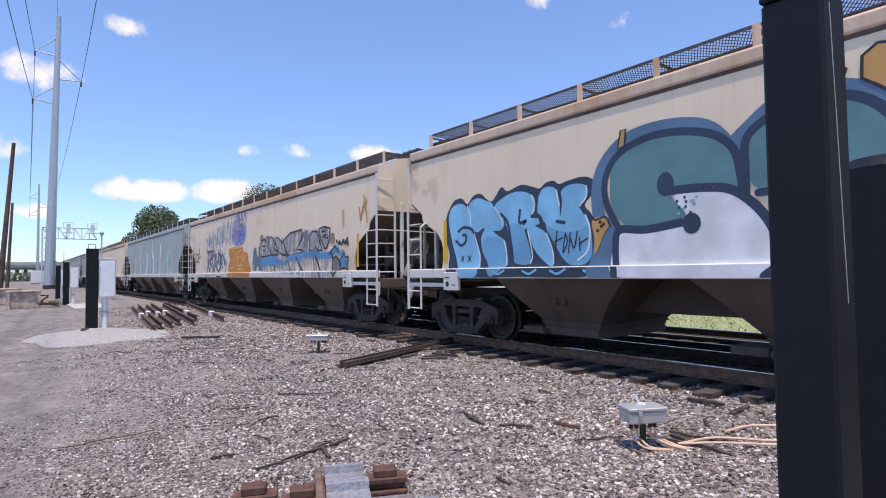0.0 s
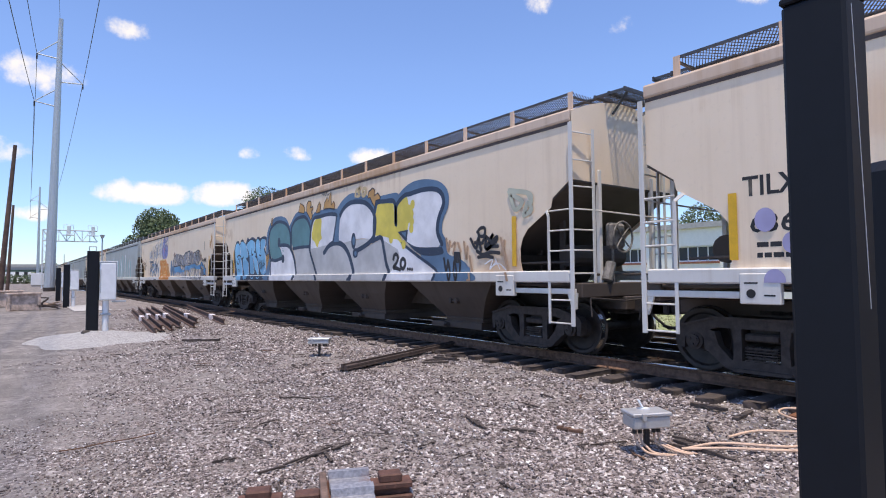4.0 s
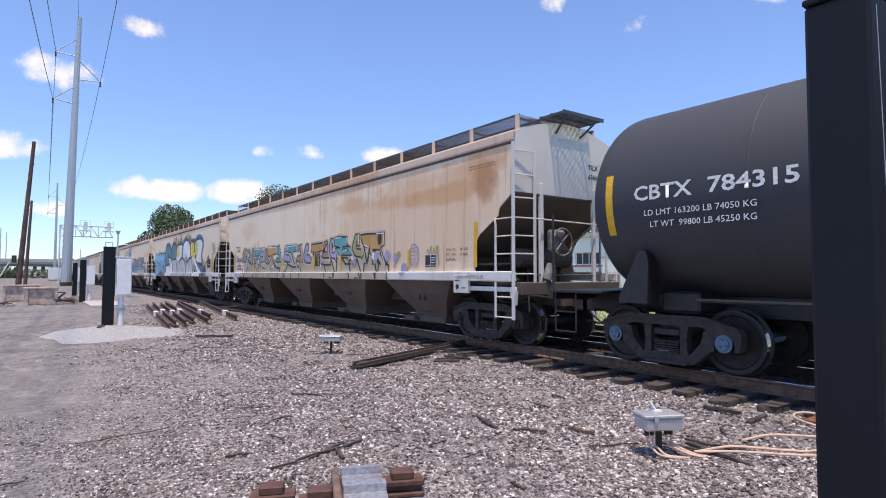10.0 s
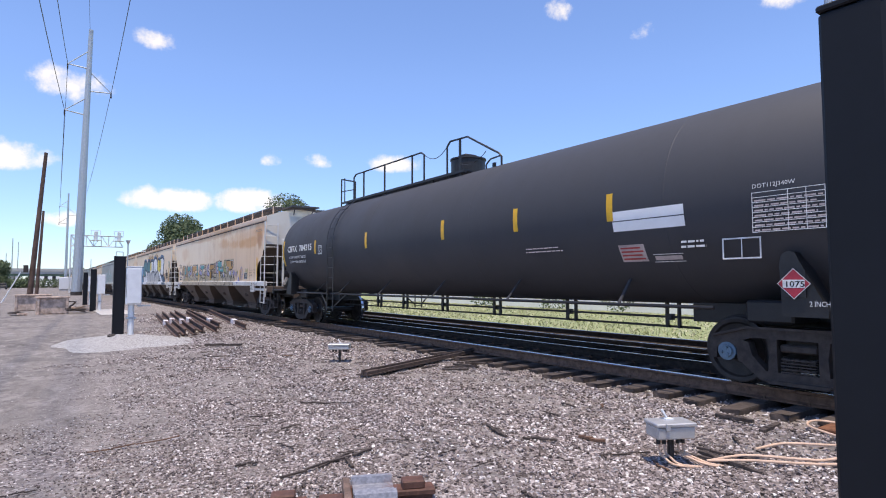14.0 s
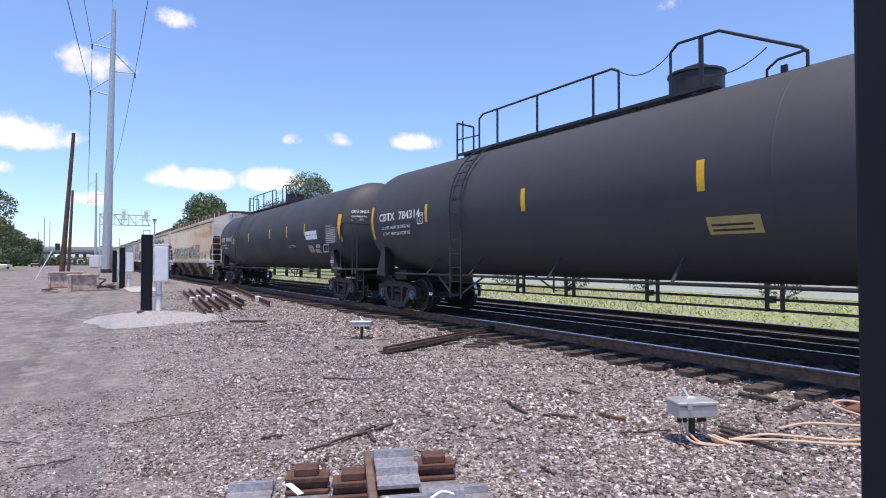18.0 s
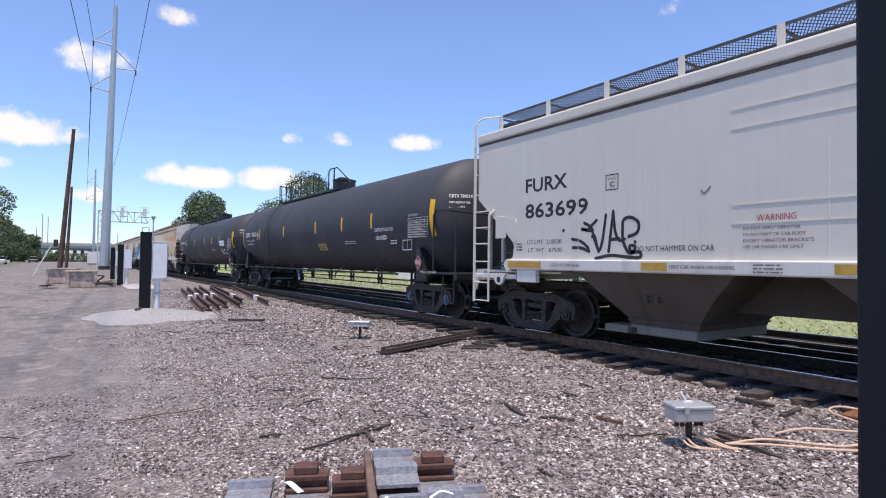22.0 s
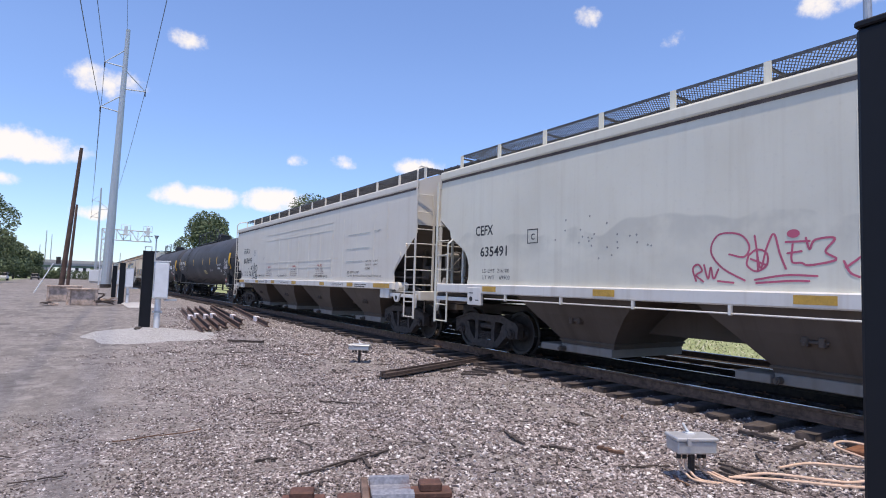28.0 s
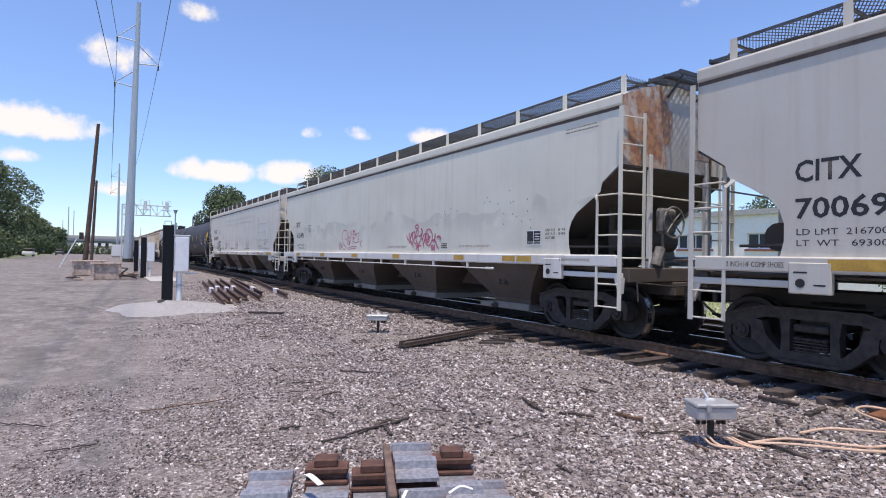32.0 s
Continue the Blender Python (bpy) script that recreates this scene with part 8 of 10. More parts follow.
    a.stroke([(3.15, 1.85), (3.25, 1.68), (2.9, 1.3), (3, 1.3)], 0.055, G_INK, soft=False)
    a.stroke([(4.03, 1.8), (4.41, 1.58), (4.12, 1.3), (4.03, 1.3)], 0.055, G_INK, soft=False)
    a.stroke([(4.62, 1.7), (4.57, 1.3), (4.63, 1.3)], 0.055, G_INK, soft=False)
    a.stroke([(5.08, 1.67), (5.41, 1.61), (5.44, 1.3), (5.41, 1.3)], 0.055, G_INK, soft=False)
    a.stroke([(5.96, 1.74), (6.12, 1.51), (5.99, 1.3)], 0.055, G_INK, soft=False)
    a.stroke([(6.95, 1.65), (7.06, 1.5), (7.03, 1.3)], 0.055, G_INK, soft=False)
    a.stroke([(7.48, 1.6), (7.68, 1.3), (7.53, 1.3)], 0.055, G_INK, soft=False)
    a.stroke([(7.85, 1.73), (7.63, 1.49), (7.82, 1.3)], 0.055, G_INK, soft=False)
    a.stroke([(8.26, 1.66), (8.36, 1.3), (8.4, 1.3)], 0.055, G_INK, soft=False)
    a.stroke([(9.04, 1.62), (9.13, 1.3), (9.15, 1.3)], 0.055, G_INK, soft=False)
    a.stroke([(11, 1.66), (11.18, 1.3), (11.16, 1.3)], 0.055, G_INK, soft=False)
    a.stroke([(11.5, 1.83), (11.82, 1.3), (11.54, 1.3)], 0.055, G_INK, soft=False)
    a.stroke([(11.89, 1.88), (11.82, 1.3)], 0.055, G_INK, soft=False)
    a.stroke([(12.7, 1.67), (12.84, 1.3), (12.81, 1.3)], 0.055, G_INK, soft=False)
    a.stroke([(13.19, 1.83), (13.5, 1.3), (13.2, 1.3)], 0.055, G_INK, soft=False)
    a.stroke([(13.6, 1.7), (13.57, 1.3), (13.51, 1.3)], 0.055, G_INK, soft=False)
    a.stroke([(14.22, 1.65), (14.34, 1.3), (14.34, 1.3)], 0.055, G_INK, soft=False)
    a.stroke([(14.39, 1.67), (14.35, 1.3)], 0.055, G_INK, soft=False)
    a.stroke([(14.92, 1.63), (14.94, 1.3), (14.98, 1.3)], 0.055, G_INK, soft=False)
    a.stroke([(3, 2.12), (3.49, 1.84), (4.03, 1.8)], 0.055, G_INK, soft=False)
    a.stroke([(6, 2.03), (6.25, 1.78), (6.78, 1.63), (7.06, 1.64)], 0.055, G_INK, soft=False)
    a.stroke([(7.69, 1.9), (7.88, 1.75), (8.32, 1.66), (8.62, 1.65)], 0.055, G_INK, soft=False)
    a.stroke([(8.66, 1.87), (8.82, 1.66), (9.04, 1.64)], 0.055, G_INK, soft=False)
    a.stroke([(10.58, 1.79), (11.02, 1.69), (11.46, 1.7), (11.46, 1.9)], 0.055, G_INK, soft=False)
    a.stroke([(12.2, 1.9), (12.47, 1.7), (13.14, 1.7), (13.16, 1.83)], 0.055, G_INK, soft=False)
    a.stroke([(12.2, 1.9), (12.6, 1.88), (12.65, 1.74), (12.91, 1.9)], 0.055, G_INK, soft=False)
    a.stroke([(13.6, 2.14), (13.76, 1.71), (13.6, 1.7)], 0.055, G_INK, soft=False)
    a.stroke([(13.9, 2.12), (13.78, 1.71)], 0.055, G_INK, soft=False)
    a.stroke([(14.07, 1.89), (14.07, 1.68), (14.24, 1.68)], 0.055, G_INK, soft=False)
    a.stroke([(14.82, 1.66), (14.93, 1.63)], 0.055, G_INK, soft=False)
    a.stroke([(14.1, 2.06), (14.2, 2.03), (14.32, 1.83), (14.5, 1.67)], 0.055, G_INK, soft=False)
    a.stroke([(14.32, 1.83), (14.39, 1.67)], 0.055, G_INK, soft=False)
    a.stroke([(10.64, 2.12), (10.61, 1.68)], 0.055, G_INK, soft=False)
    a.stroke([(10.43, 2.11), (10.45, 1.67), (10.61, 1.68)], 0.055, G_INK, soft=False)
    a.stroke([(10.14, 2.13), (10.19, 1.68), (10.35, 1.67), (10.27, 2.12)], 0.055, G_INK, soft=False)
    a.dot(14.45, 2.33, 0.105, G_INK, 1.5)
    a.stroke([(4.12, 2.4), (4.94, 2.39)], 0.03, G_WHITE, soft=False)
    a.stroke([(5.73, 2.42), (6.65, 2.41)], 0.03, G_WHITE, soft=False)
    a.stroke([(6.67, 2.41), (6.66, 2.2)], 0.03, G_WHITE, soft=False)
    a.stroke([(7.07, 2.23), (7.18, 1.87)], 0.03, G_WHITE, soft=False)
    a.stroke([(7.05, 2.43), (7.13, 2.23)], 0.03, G_WHITE, soft=False)
    a.stroke([(7.57, 2.37), (7.8, 2.39)], 0.03, G_WHITE, soft=False)
    a.stroke([(7.82, 2.39), (7.82, 2.27)], 0.03, G_WHITE, soft=False)
    a.stroke([(7.89, 2.38), (8.67, 2.39)], 0.03, G_WHITE, soft=False)
    a.stroke([(8.67, 2.39), (8.68, 2.23)], 0.03, G_WHITE, soft=False)
    a.stroke([(9.14, 2.39), (9.19, 1.83)], 0.03, G_WHITE, soft=False)
    a.stroke([(8.38, 2.16), (8.6, 1.71)], 0.03, G_WHITE, soft=False)
    a.stroke([(11.62, 2.46), (11.64, 2.28)], 0.03, G_WHITE, soft=False)
    a.stroke([(11.77, 2.48), (12.16, 2.49)], 0.03, G_WHITE, soft=False)
    a.stroke([(12.52, 2.46), (12.5, 2.24)], 0.03, G_WHITE, soft=False)
    a.stroke([(12.3, 2.08), (12.56, 2.08)], 0.03, G_WHITE, soft=False)
    a.stroke([(12.74, 2.16), (12.9, 1.97)], 0.03, G_WHITE, soft=False)
    a.stroke([(13.27, 2.5), (13.27, 2.25)], 0.03, G_WHITE, soft=False)
    a.stroke([(13.46, 2.08), (13.55, 1.94)], 0.03, G_WHITE, soft=False)
    a.stroke([(13.59, 2.2), (13.89, 2.13)], 0.03, G_WHITE, soft=False)
    a.stroke([(14.29, 2.48), (14.68, 2.47)], 0.03, G_WHITE, soft=False)
    a.stroke([(14.67, 2.46), (14.65, 2.18)], 0.03, G_WHITE, soft=False)
    a.stroke([(14.52, 2.03), (14.73, 1.66)], 0.03, G_WHITE, soft=False)
    a.stroke([(5.09, 2.39), (5.32, 2.41)], 0.03, G_WHITE, soft=False)
    a.dot(10.76, 1.81, 0.0744, G_LILAC, 1.2)
    a.dot(10.95, 1.79, 0.0558, G_OLIVE, 1.2)
    a.dot(10.73, 1.66, 0.0434, G_WHITE, 1.2)
    a.dot(12.9, 1.84, 0.0744, G_WHITE, 1.2)
    a.dot(13.04, 1.76, 0.0868, G_LILAC, 1.2)
    a.dot(12.88, 1.74, 0.0682, G_OLIVE, 1.2)
    a.dot(14.13, 1.89, 0.0868, G_WHITE, 1.2)
    a.dot(14.26, 1.86, 0.105, G_LILAC, 1.2)
    a.dot(14.21, 1.74, 0.062, G_OLIVE, 1.2)
    a.dot(14.85, 1.89, 0.112, G_LILAC, 1.2)
    a.dot(4.63, 1.9, 0.0682, G_WHITE, 1.2)
    a.dot(4.47, 1.9, 0.0744, G_LILAC, 1.2)
    a.dot(6.38, 1.71, 0.0744, G_WHITE, 1.2)
    a.dot(6.24, 1.87, 0.0744, G_LILAC, 1.2)
    a.dot(7.42, 1.65, 0.0806, G_WHITE, 1.2)
    a.dot(7.48, 1.78, 0.0682, G_OLIVE, 1.2)
    a.dot(7.33, 1.85, 0.0744, G_LILAC, 1.2)
    a.dot(9.05, 1.71, 0.0868, G_OLIVE, 1.2)
    a.dot(1.76, 2.05, 0.124, G_LILAC, 1.2)
    a.dot(2.05, 1.76, 0.105, G_LILAC, 1.2)
    a.dot(3.15, 1.75, 0.0992, G_LILAC, 1.2)
    a.dot(3.32, 1.6, 0.062, G_OLIVE, 1.2)
    a.dot(1.88, 1.3, 0.124, G_LILAC, 1.2)
    a.dot(15.25, 1.81, 0.10, G_LILAC, 1.3), a.dot(14.95, 1.88, 0.07, G_LILAC), a.dot(15.68, 1.52, 0.15, G_LILAC, 1.1), a.dot(15.42, 1.9, 0.08, G_OLIVE)
    a.stroke([(15.93, 1.86), (15.98, 2.05), (16.1, 2.12), (16.24, 2.04), (16.32, 1.86), (16.24, 1.66), (16.1, 1.59), (15.98, 1.67)], 0.035, G_LILAC, closed=True)
    for k in range(5):
        a.stroke([(15.98, 1.68 + k * 0.085), (16.27, 1.70 + k * 0.085)], 0.022, G_LILAC)
    for k in range(4):
        a.stroke([(16.62 + 0.12 * k, 1.58), (16.7 + 0.12 * k, 2.0 + 0.05 * (k % 2)), (16.78 + 0.12 * k, 1.62)], 0.025, G_OLIVE)
    a.done()
    for w, z0, z1 in ((1.32, 1.57, 2.42), (4.0, 1.56, 1.98), (7.3, 1.55, 2.0), (10.15, 1.55, 2.0), (12.1, 1.55, 2.0), (15.83, 1.55, 2.0), (18.36, 1.55, 2.48)):
        stripe(car, w, z0, z1, YELLOW)
    placard(car, 16.58, 1.56, 0.45, 0.30)
    for r, (s1, s2) in enumerate((("EXW 10-2", "H   9-3"), ("EW   9-0", "H  15-0"), ("CU FT 6351", ""))):
        letter(car, 17.39, 1.91 - r * 0.105, 0.34, 0.06, s1, PRINTB)
        if s2:
            letter(car, 17.9, 1.91 - r * 0.105, 0.24, 0.06, s2, PRINTB)
    bars(car, 18.2, 3.62, 1.0, 2, 0.06, 0.02, SCUFF)
    letter(car, 17.9, 1.32, 0.85, 0.07, "2 INCH HF COMP SHOES", PRINTB, x=1.58)
    # end lettering
    for words, z, s in (("TILX", 3.62, 0.15), ("636688", 3.42, 0.15)):
        ob = part("lettering", text_mesh(words, 1.0, PRINTB), None, car)
        ob.matrix_basis = Matrix.Translation((0.62, -HL - 0.004, z)) @ Matrix.Rotation(math.pi / 2, 4, "Z") @ Matrix.Diagonal((s, s, s, 1))


def placard(car, w, z, wide, high, x=None):
    """A black consolidated stencil with pale lines."""
    h, X = half_length(car), -(SIDE if x is None else x) - lift(car)
    bm = bmesh.new()
    def quad(a, b, c, d, up):
        f = bm.faces.new([bm.verts.new((X - up, h - p, q)) for p, q in ((a, b), (c, b), (c, d), (a, d))])
        return f
    quad(w, z, w + wide, z + high, 0).material_index = 1
    quad(w + 0.015, z + 0.015, w + wide - 0.015, z + high - 0.015, 0.0004)
    quad(w + wide * 0.48, z + 0.02, w + wide * 0.51, z + high - 0.02, 0.0008).material_index = 1
    quad(w + 0.02, z + high * 0.16, w + wide - 0.02, z + high * 0.2, 0.0008).material_index = 1
    for k in range(3):
        quad(w + wide * 0.56, z + high * (0.35 + 0.18 * k), w + wide * 0.9, z + high * (0.41 + 0.18 * k), 0.0008).material_index = 1
    return part("stencil_panel", bm, [PRINTB, PRINTW], car)


def paint_hop_a(car):
    a = Art(car, "blue, orange, violet and silver graffiti lettering")
    rr = random.Random(9)
    for k in range(30):
        w = 3.3 + k * 0.145 + rr.uniform(-0.05, 0.05)
        top, foot = 3.25 + 0.5 * min(1, k / 22) + rr.uniform(-0.18, 0.1), 2.55 + rr.uniform(-0.15, 0.3)
        a.stroke([(w, foot), (w + rr.uniform(-0.06, 0.1), (top + foot) / 2), (w + rr.uniform(-0.05, 0.15), top)], rr.uniform(0.14, 0.3), (G_SKYF, G_SKYF, G_FAINT, G_BLUEF, G_SKYF)[k % 5], taper=True)
    for k in range(16):
        w = 3.5 + k * 0.19
        a.stroke([(w, 1.55 + rr.uniform(0, 0.2)), (w + rr.uniform(-0.1, 0.1), 2.0), (w + rr.uniform(-0.1, 0.15), 2.35 + rr.uniform(0, 0.2))], rr.uniform(0.12, 0.24), (G_BLUEF, G_SKYF)[k % 2], taper=True)
    a.fill([(7.28, 2.98), (7.54, 3.36), (7.79, 3.82), (8.36, 3.91), (9.07, 3.89), (9.24, 3.4), (9.08, 2.88), (8.78, 2.61), (7.75, 2.6)], G_VIOLET)
    a.fill([(7.99, 3.72), (8.6, 3.79), (9.01, 3.72), (8.96, 3.19), (8.68, 2.71), (8.12, 2.7), (8.29, 3.23)], G_BLUEV)
    a.stroke([(5.31, 3.52), (5.55, 3.16), (5.32, 2.84)], 0.1, G_DUST)
    a.stroke([(6.3, 3.53), (6.13, 3.17), (6.42, 2.7)], 0.08, G_DUST)
    a.stroke([(4.39, 3.5), (4.21, 3.11), (4.4, 2.75)], 0.08, G_DUST)
    a.stroke([(6.95, 3.57), (6.85, 3.17), (7.02, 2.75)], 0.12, G_FAINT)
    a.stroke([(8.34, 3.46), (8.58, 3.54), (8.77, 3.45)], 0.1, G_DUST)
    a.stroke([(8.04, 3.13), (8.05, 2.94)], 0.08, G_PINK)
    a.stroke([(7.89, 3.22), (8.29, 3.14)], 0.06, G_PINK)
    a.stroke([(3.37, 2.57), (3.77, 2.29), (3.54, 1.98), (3.88, 1.53)], 0.13, G_STEELBLUE, soft=False)
    a.stroke([(3.54, 2.47), (4.5, 2.48), (4.41, 2.18), (3.77, 2.09), (4.61, 1.57)], 0.13, G_INK2, soft=False)
    a.stroke([(4.66, 2.52), (4.82, 2), (5.34, 1.94), (5.21, 2.46)], 0.13, G_STEELBLUE, soft=False)
    a.stroke([(5.51, 2.47), (5.63, 1.96), (6, 2.3), (6.2, 1.88)], 0.13, G_INK2, soft=False)
    a.stroke([(3.88, 1.93), (4.67, 1.78), (4.36, 1.5)], 0.13, G_STEELBLUE, soft=False)
    a.stroke([(4.82, 1.87), (5.28, 1.52), (5.86, 1.81), (5.51, 1.9)], 0.13, G_INK2, soft=False)
    a.stroke([(6.09, 2.13), (6.48, 1.84), (6.38, 1.51)], 0.13, G_STEELBLUE, soft=False)
    a.stroke([(5.33, 2.33), (5.86, 2.18), (5.57, 2.02)], 0.13, G_INK2, soft=False)
    a.stroke([(4.19, 2.32), (4.97, 2.21)], 0.13, G_STEELBLUE, soft=False)
    a.stroke([(4.1, 2.06), (4.42, 1.74), (4.2, 1.57)], 0.09, G_WHITE, soft=False)
    a.stroke([(5.12, 2.33), (5.03, 2.08)], 0.09, G_WHITE, soft=False)
    a.stroke([(5.81, 1.76), (5.72, 1.3), (6.16, 1.3)], 0.09, G_WHITE, soft=False)
    a.stroke([(4.68, 1.3), (5.34, 1.3), (6.21, 1.3)], 0.09, G_WHITE, soft=False)
    a.stroke([(6.31, 2.29), (6.59, 2.04)], 0.09, G_WHITE, soft=False)
    a.stroke([(5.22, 1.3), (5.58, 1.3), (6.01, 1.3)], 0.08, G_INK, soft=False)
    a.stroke([(3.38, 1.76), (3.65, 1.3)], 0.08, G_INK, soft=False)
    a.stroke([(0.37, 2.58), (0.84, 2.66), (0.69, 2.43), (1.3, 2.5)], 0.08, G_BROWN)
    a.stroke([(1.23, 2.36), (1.9, 2.44), (1.61, 2.16), (2.16, 2.29)], 0.08, G_BROWN)
    a.stroke([(1.05, 2.13), (1.98, 2.01)], 0.08, G_BROWN)
    a.stroke([(1.89, 2.72), (2.05, 2.43)], 0.08, G_BROWN)
    a.fill([(6.91, 2.5), (7.62, 2.55), (8.68, 2.54), (8.85, 2.29), (9.32, 2.26), (9.43, 1.93), (9.7, 1.67), (9.79, 1.3), (9.66, 1.3), (6.93, 1.3), (6.76, 1.71), (7.1, 2.03), (6.86, 2.28)], G_ORANGE, soft=False)
    a.stroke([(7.36, 2.42), (7.75, 2.25), (7.55, 2.02), (7.76, 1.7), (7.5, 1.3)], 0.06, G_CREAM, soft=False)
    a.stroke([(8, 2.3), (8.54, 2.39)], 0.06, G_CREAM, soft=False)
    a.stroke([(8.05, 2.3), (7.96, 2.01), (8.16, 1.73)], 0.06, G_CREAM, soft=False)
    a.stroke([(8.01, 2.07), (8.45, 2.11)], 0.06, G_CREAM, soft=False)
    a.stroke([(8.01, 1.73), (8.6, 1.78)], 0.06, G_CREAM, soft=False)
    a.stroke([(8.78, 2.31), (8.74, 2.02), (9.25, 2.2)], 0.06, G_CREAM, soft=False)
    a.stroke([(8.78, 2.02), (9.07, 1.79), (9.43, 1.66)], 0.06, G_CREAM, soft=False)
    a.stroke([(9.09, 2.05), (9.55, 1.71)], 0.06, G_CREAM, soft=False)
    a.stroke([(6.87, 1.63), (7.5, 1.7)], 0.06, G_CREAM, soft=False)
    a.stroke([(8.01, 1.6), (8.6, 1.61)], 0.06, G_CREAM, soft=False)
    a.stroke([(7.23, 2.49), (8.61, 2.51)], 0.06, G_CREAM, soft=False)
    a.fill([(10.2, 2.17), (10.92, 2.6), (11.52, 2.78), (12.98, 2.63), (13.81, 2.77), (14.66, 2.81), (15.45, 2.72), (16, 2.76), (16.64, 2.7), (16.7, 2.29), (16.38, 2.08), (16.75, 1.57), (16.25, 1.3), (10.73, 1.52), (9.88, 1.58)], G_GREYL)
    a.fill([(10.72, 2.68), (10.92, 2.88), (11.12, 2.8), (11.13, 2.61)], G_BROWN)
    a.fill([(16.73, 2.53), (16.95, 2.53), (16.95, 2.27), (16.73, 2.27)], G_BROWN)
    a.fill([(17.29, 1.99), (17.52, 2.06), (17.58, 1.9), (17.4, 1.86)], G_BROWN)
    a.fill([(10.68, 2.37), (10.92, 2.62), (11.22, 2.69), (11.42, 2.56), (11.56, 2.78), (11.71, 2.66), (11.56, 2.4), (12, 2.08), (11.13, 2.03), (10.72, 2.08)], G_GREYL, soft=False)
    a.stroke([(10.68, 2.37), (10.92, 2.62), (11.22, 2.69), (11.42, 2.56), (11.56, 2.78), (11.71, 2.66), (11.56, 2.4), (12, 2.08), (11.13, 2.03), (10.72, 2.08)], 0.065, G_INK, closed=True, soft=False)
    a.fill([(11.71, 2.66), (11.94, 2.73), (12.27, 2.55), (12.2, 2.3), (12.63, 2.15), (12.54, 2.06), (12, 2.08), (11.6, 2.38)], G_GREYL, soft=False)
    a.stroke([(11.71, 2.66), (11.94, 2.73), (12.27, 2.55), (12.2, 2.3), (12.63, 2.15), (12.54, 2.06), (12, 2.08), (11.6, 2.38)], 0.065, G_INK, closed=True, soft=False)
    a.fill([(12.27, 2.55), (12.49, 2.69), (13.15, 2.43), (13.28, 2.13), (13.48, 2.03), (13.06, 2.04), (12.63, 2.15)], G_GREYL, soft=False)
    a.stroke([(12.27, 2.55), (12.49, 2.69), (13.15, 2.43), (13.28, 2.13), (13.48, 2.03), (13.06, 2.04), (12.63, 2.15)], 0.065, G_INK, closed=True, soft=False)
    a.fill([(13.06, 2.51), (13.65, 2.75), (14.66, 2.81), (14.68, 2.56), (14.44, 2.34), (14.16, 2.19), (14.58, 2.16), (14.88, 2.14), (14.58, 2.06), (13.65, 1.99), (13.35, 2.13)], G_GREYL, soft=False)
    a.stroke([(13.06, 2.51), (13.65, 2.75), (14.66, 2.81), (14.68, 2.56), (14.44, 2.34), (14.16, 2.19), (14.58, 2.16), (14.88, 2.14), (14.58, 2.06), (13.65, 1.99), (13.35, 2.13)], 0.065, G_INK, closed=True, soft=False)
    a.fill([(15.24, 2.12), (15.28, 2.62), (15.48, 2.7), (15.84, 2.66), (15.99, 2.35), (16.15, 2.09), (15.86, 2.09), (15.66, 2.22), (15.59, 2.08)], G_GREYL, soft=False)
    a.stroke([(15.24, 2.12), (15.28, 2.62), (15.48, 2.7), (15.84, 2.66), (15.99, 2.35), (16.15, 2.09), (15.86, 2.09), (15.66, 2.22), (15.59, 2.08)], 0.065, G_INK, closed=True, soft=False)
    a.fill([(15.93, 2.75), (16.28, 2.78), (16.7, 2.71), (16.63, 2.37), (16.44, 2.13), (16.32, 2.14), (16.06, 2.43)], G_GREYL, soft=False)
    a.stroke([(15.93, 2.75), (16.28, 2.78), (16.7, 2.71), (16.63, 2.37), (16.44, 2.13), (16.32, 2.14), (16.06, 2.43)], 0.065, G_INK, closed=True, soft=False)
    a.fill([(10.97, 2), (11.52, 2.02), (12.27, 2.05), (13.06, 1.8), (13.65, 2.02), (14.28, 2.04), (15.03, 2.08), (15.59, 2.11), (16.25, 2), (16.75, 2.06), (17, 2.19), (17.18, 2.13), (17.52, 1.93), (17.4, 1.86), (17.02, 2), (16.81, 1.82), (15.99, 1.84), (15.45, 1.89), (14.88, 1.93), (14.43, 1.79), (13.81, 1.85), (13.35, 1.72), (12.45, 1.69), (11.71, 1.72), (11.13, 1.65), (10.93, 1.79)], G_SKY2, soft=False)
    a.fill([(10.05, 2.39), (10.3, 2.42), (10.48, 2.05), (10.83, 2.11), (10.97, 1.51), (10.68, 1.52), (10.52, 1.84), (10.31, 1.52), (10.01, 1.54), (10.14, 1.81), (9.88, 1.74)], G_STEELBLUE, soft=False)
    a.stroke([(11.09, 2.43), (11.36, 2.42), (11.32, 2.27), (11.09, 2.26)], 0.06, G_INK, soft=False)
    a.stroke([(14.59, 2.57), (15, 2.7)], 0.06, G_INK, soft=False)
    a.stroke([(16.13, 2.64), (16.36, 2.66), (16.45, 2.55), (16.15, 2.51), (16.51, 2.43)], 0.06, G_INK, soft=False)
    a.fill([(14.71, 2.71), (15.1, 2.75), (15.2, 2.54), (15, 2.19), (14.7, 2.2), (14.82, 2.47)], G_GREYF, soft=False)
    a.stroke([(13.35, 2.03), (13.52, 1.74), (13.73, 1.5)], 0.07, G_INK, soft=False)
    a.stroke([(14.16, 1.95), (14.43, 1.7), (14.66, 1.5)], 0.07, G_INK, soft=False)
    a.stroke([(15.66, 1.93), (15.86, 1.7), (16.14, 1.3)], 0.07, G_INK, soft=False)
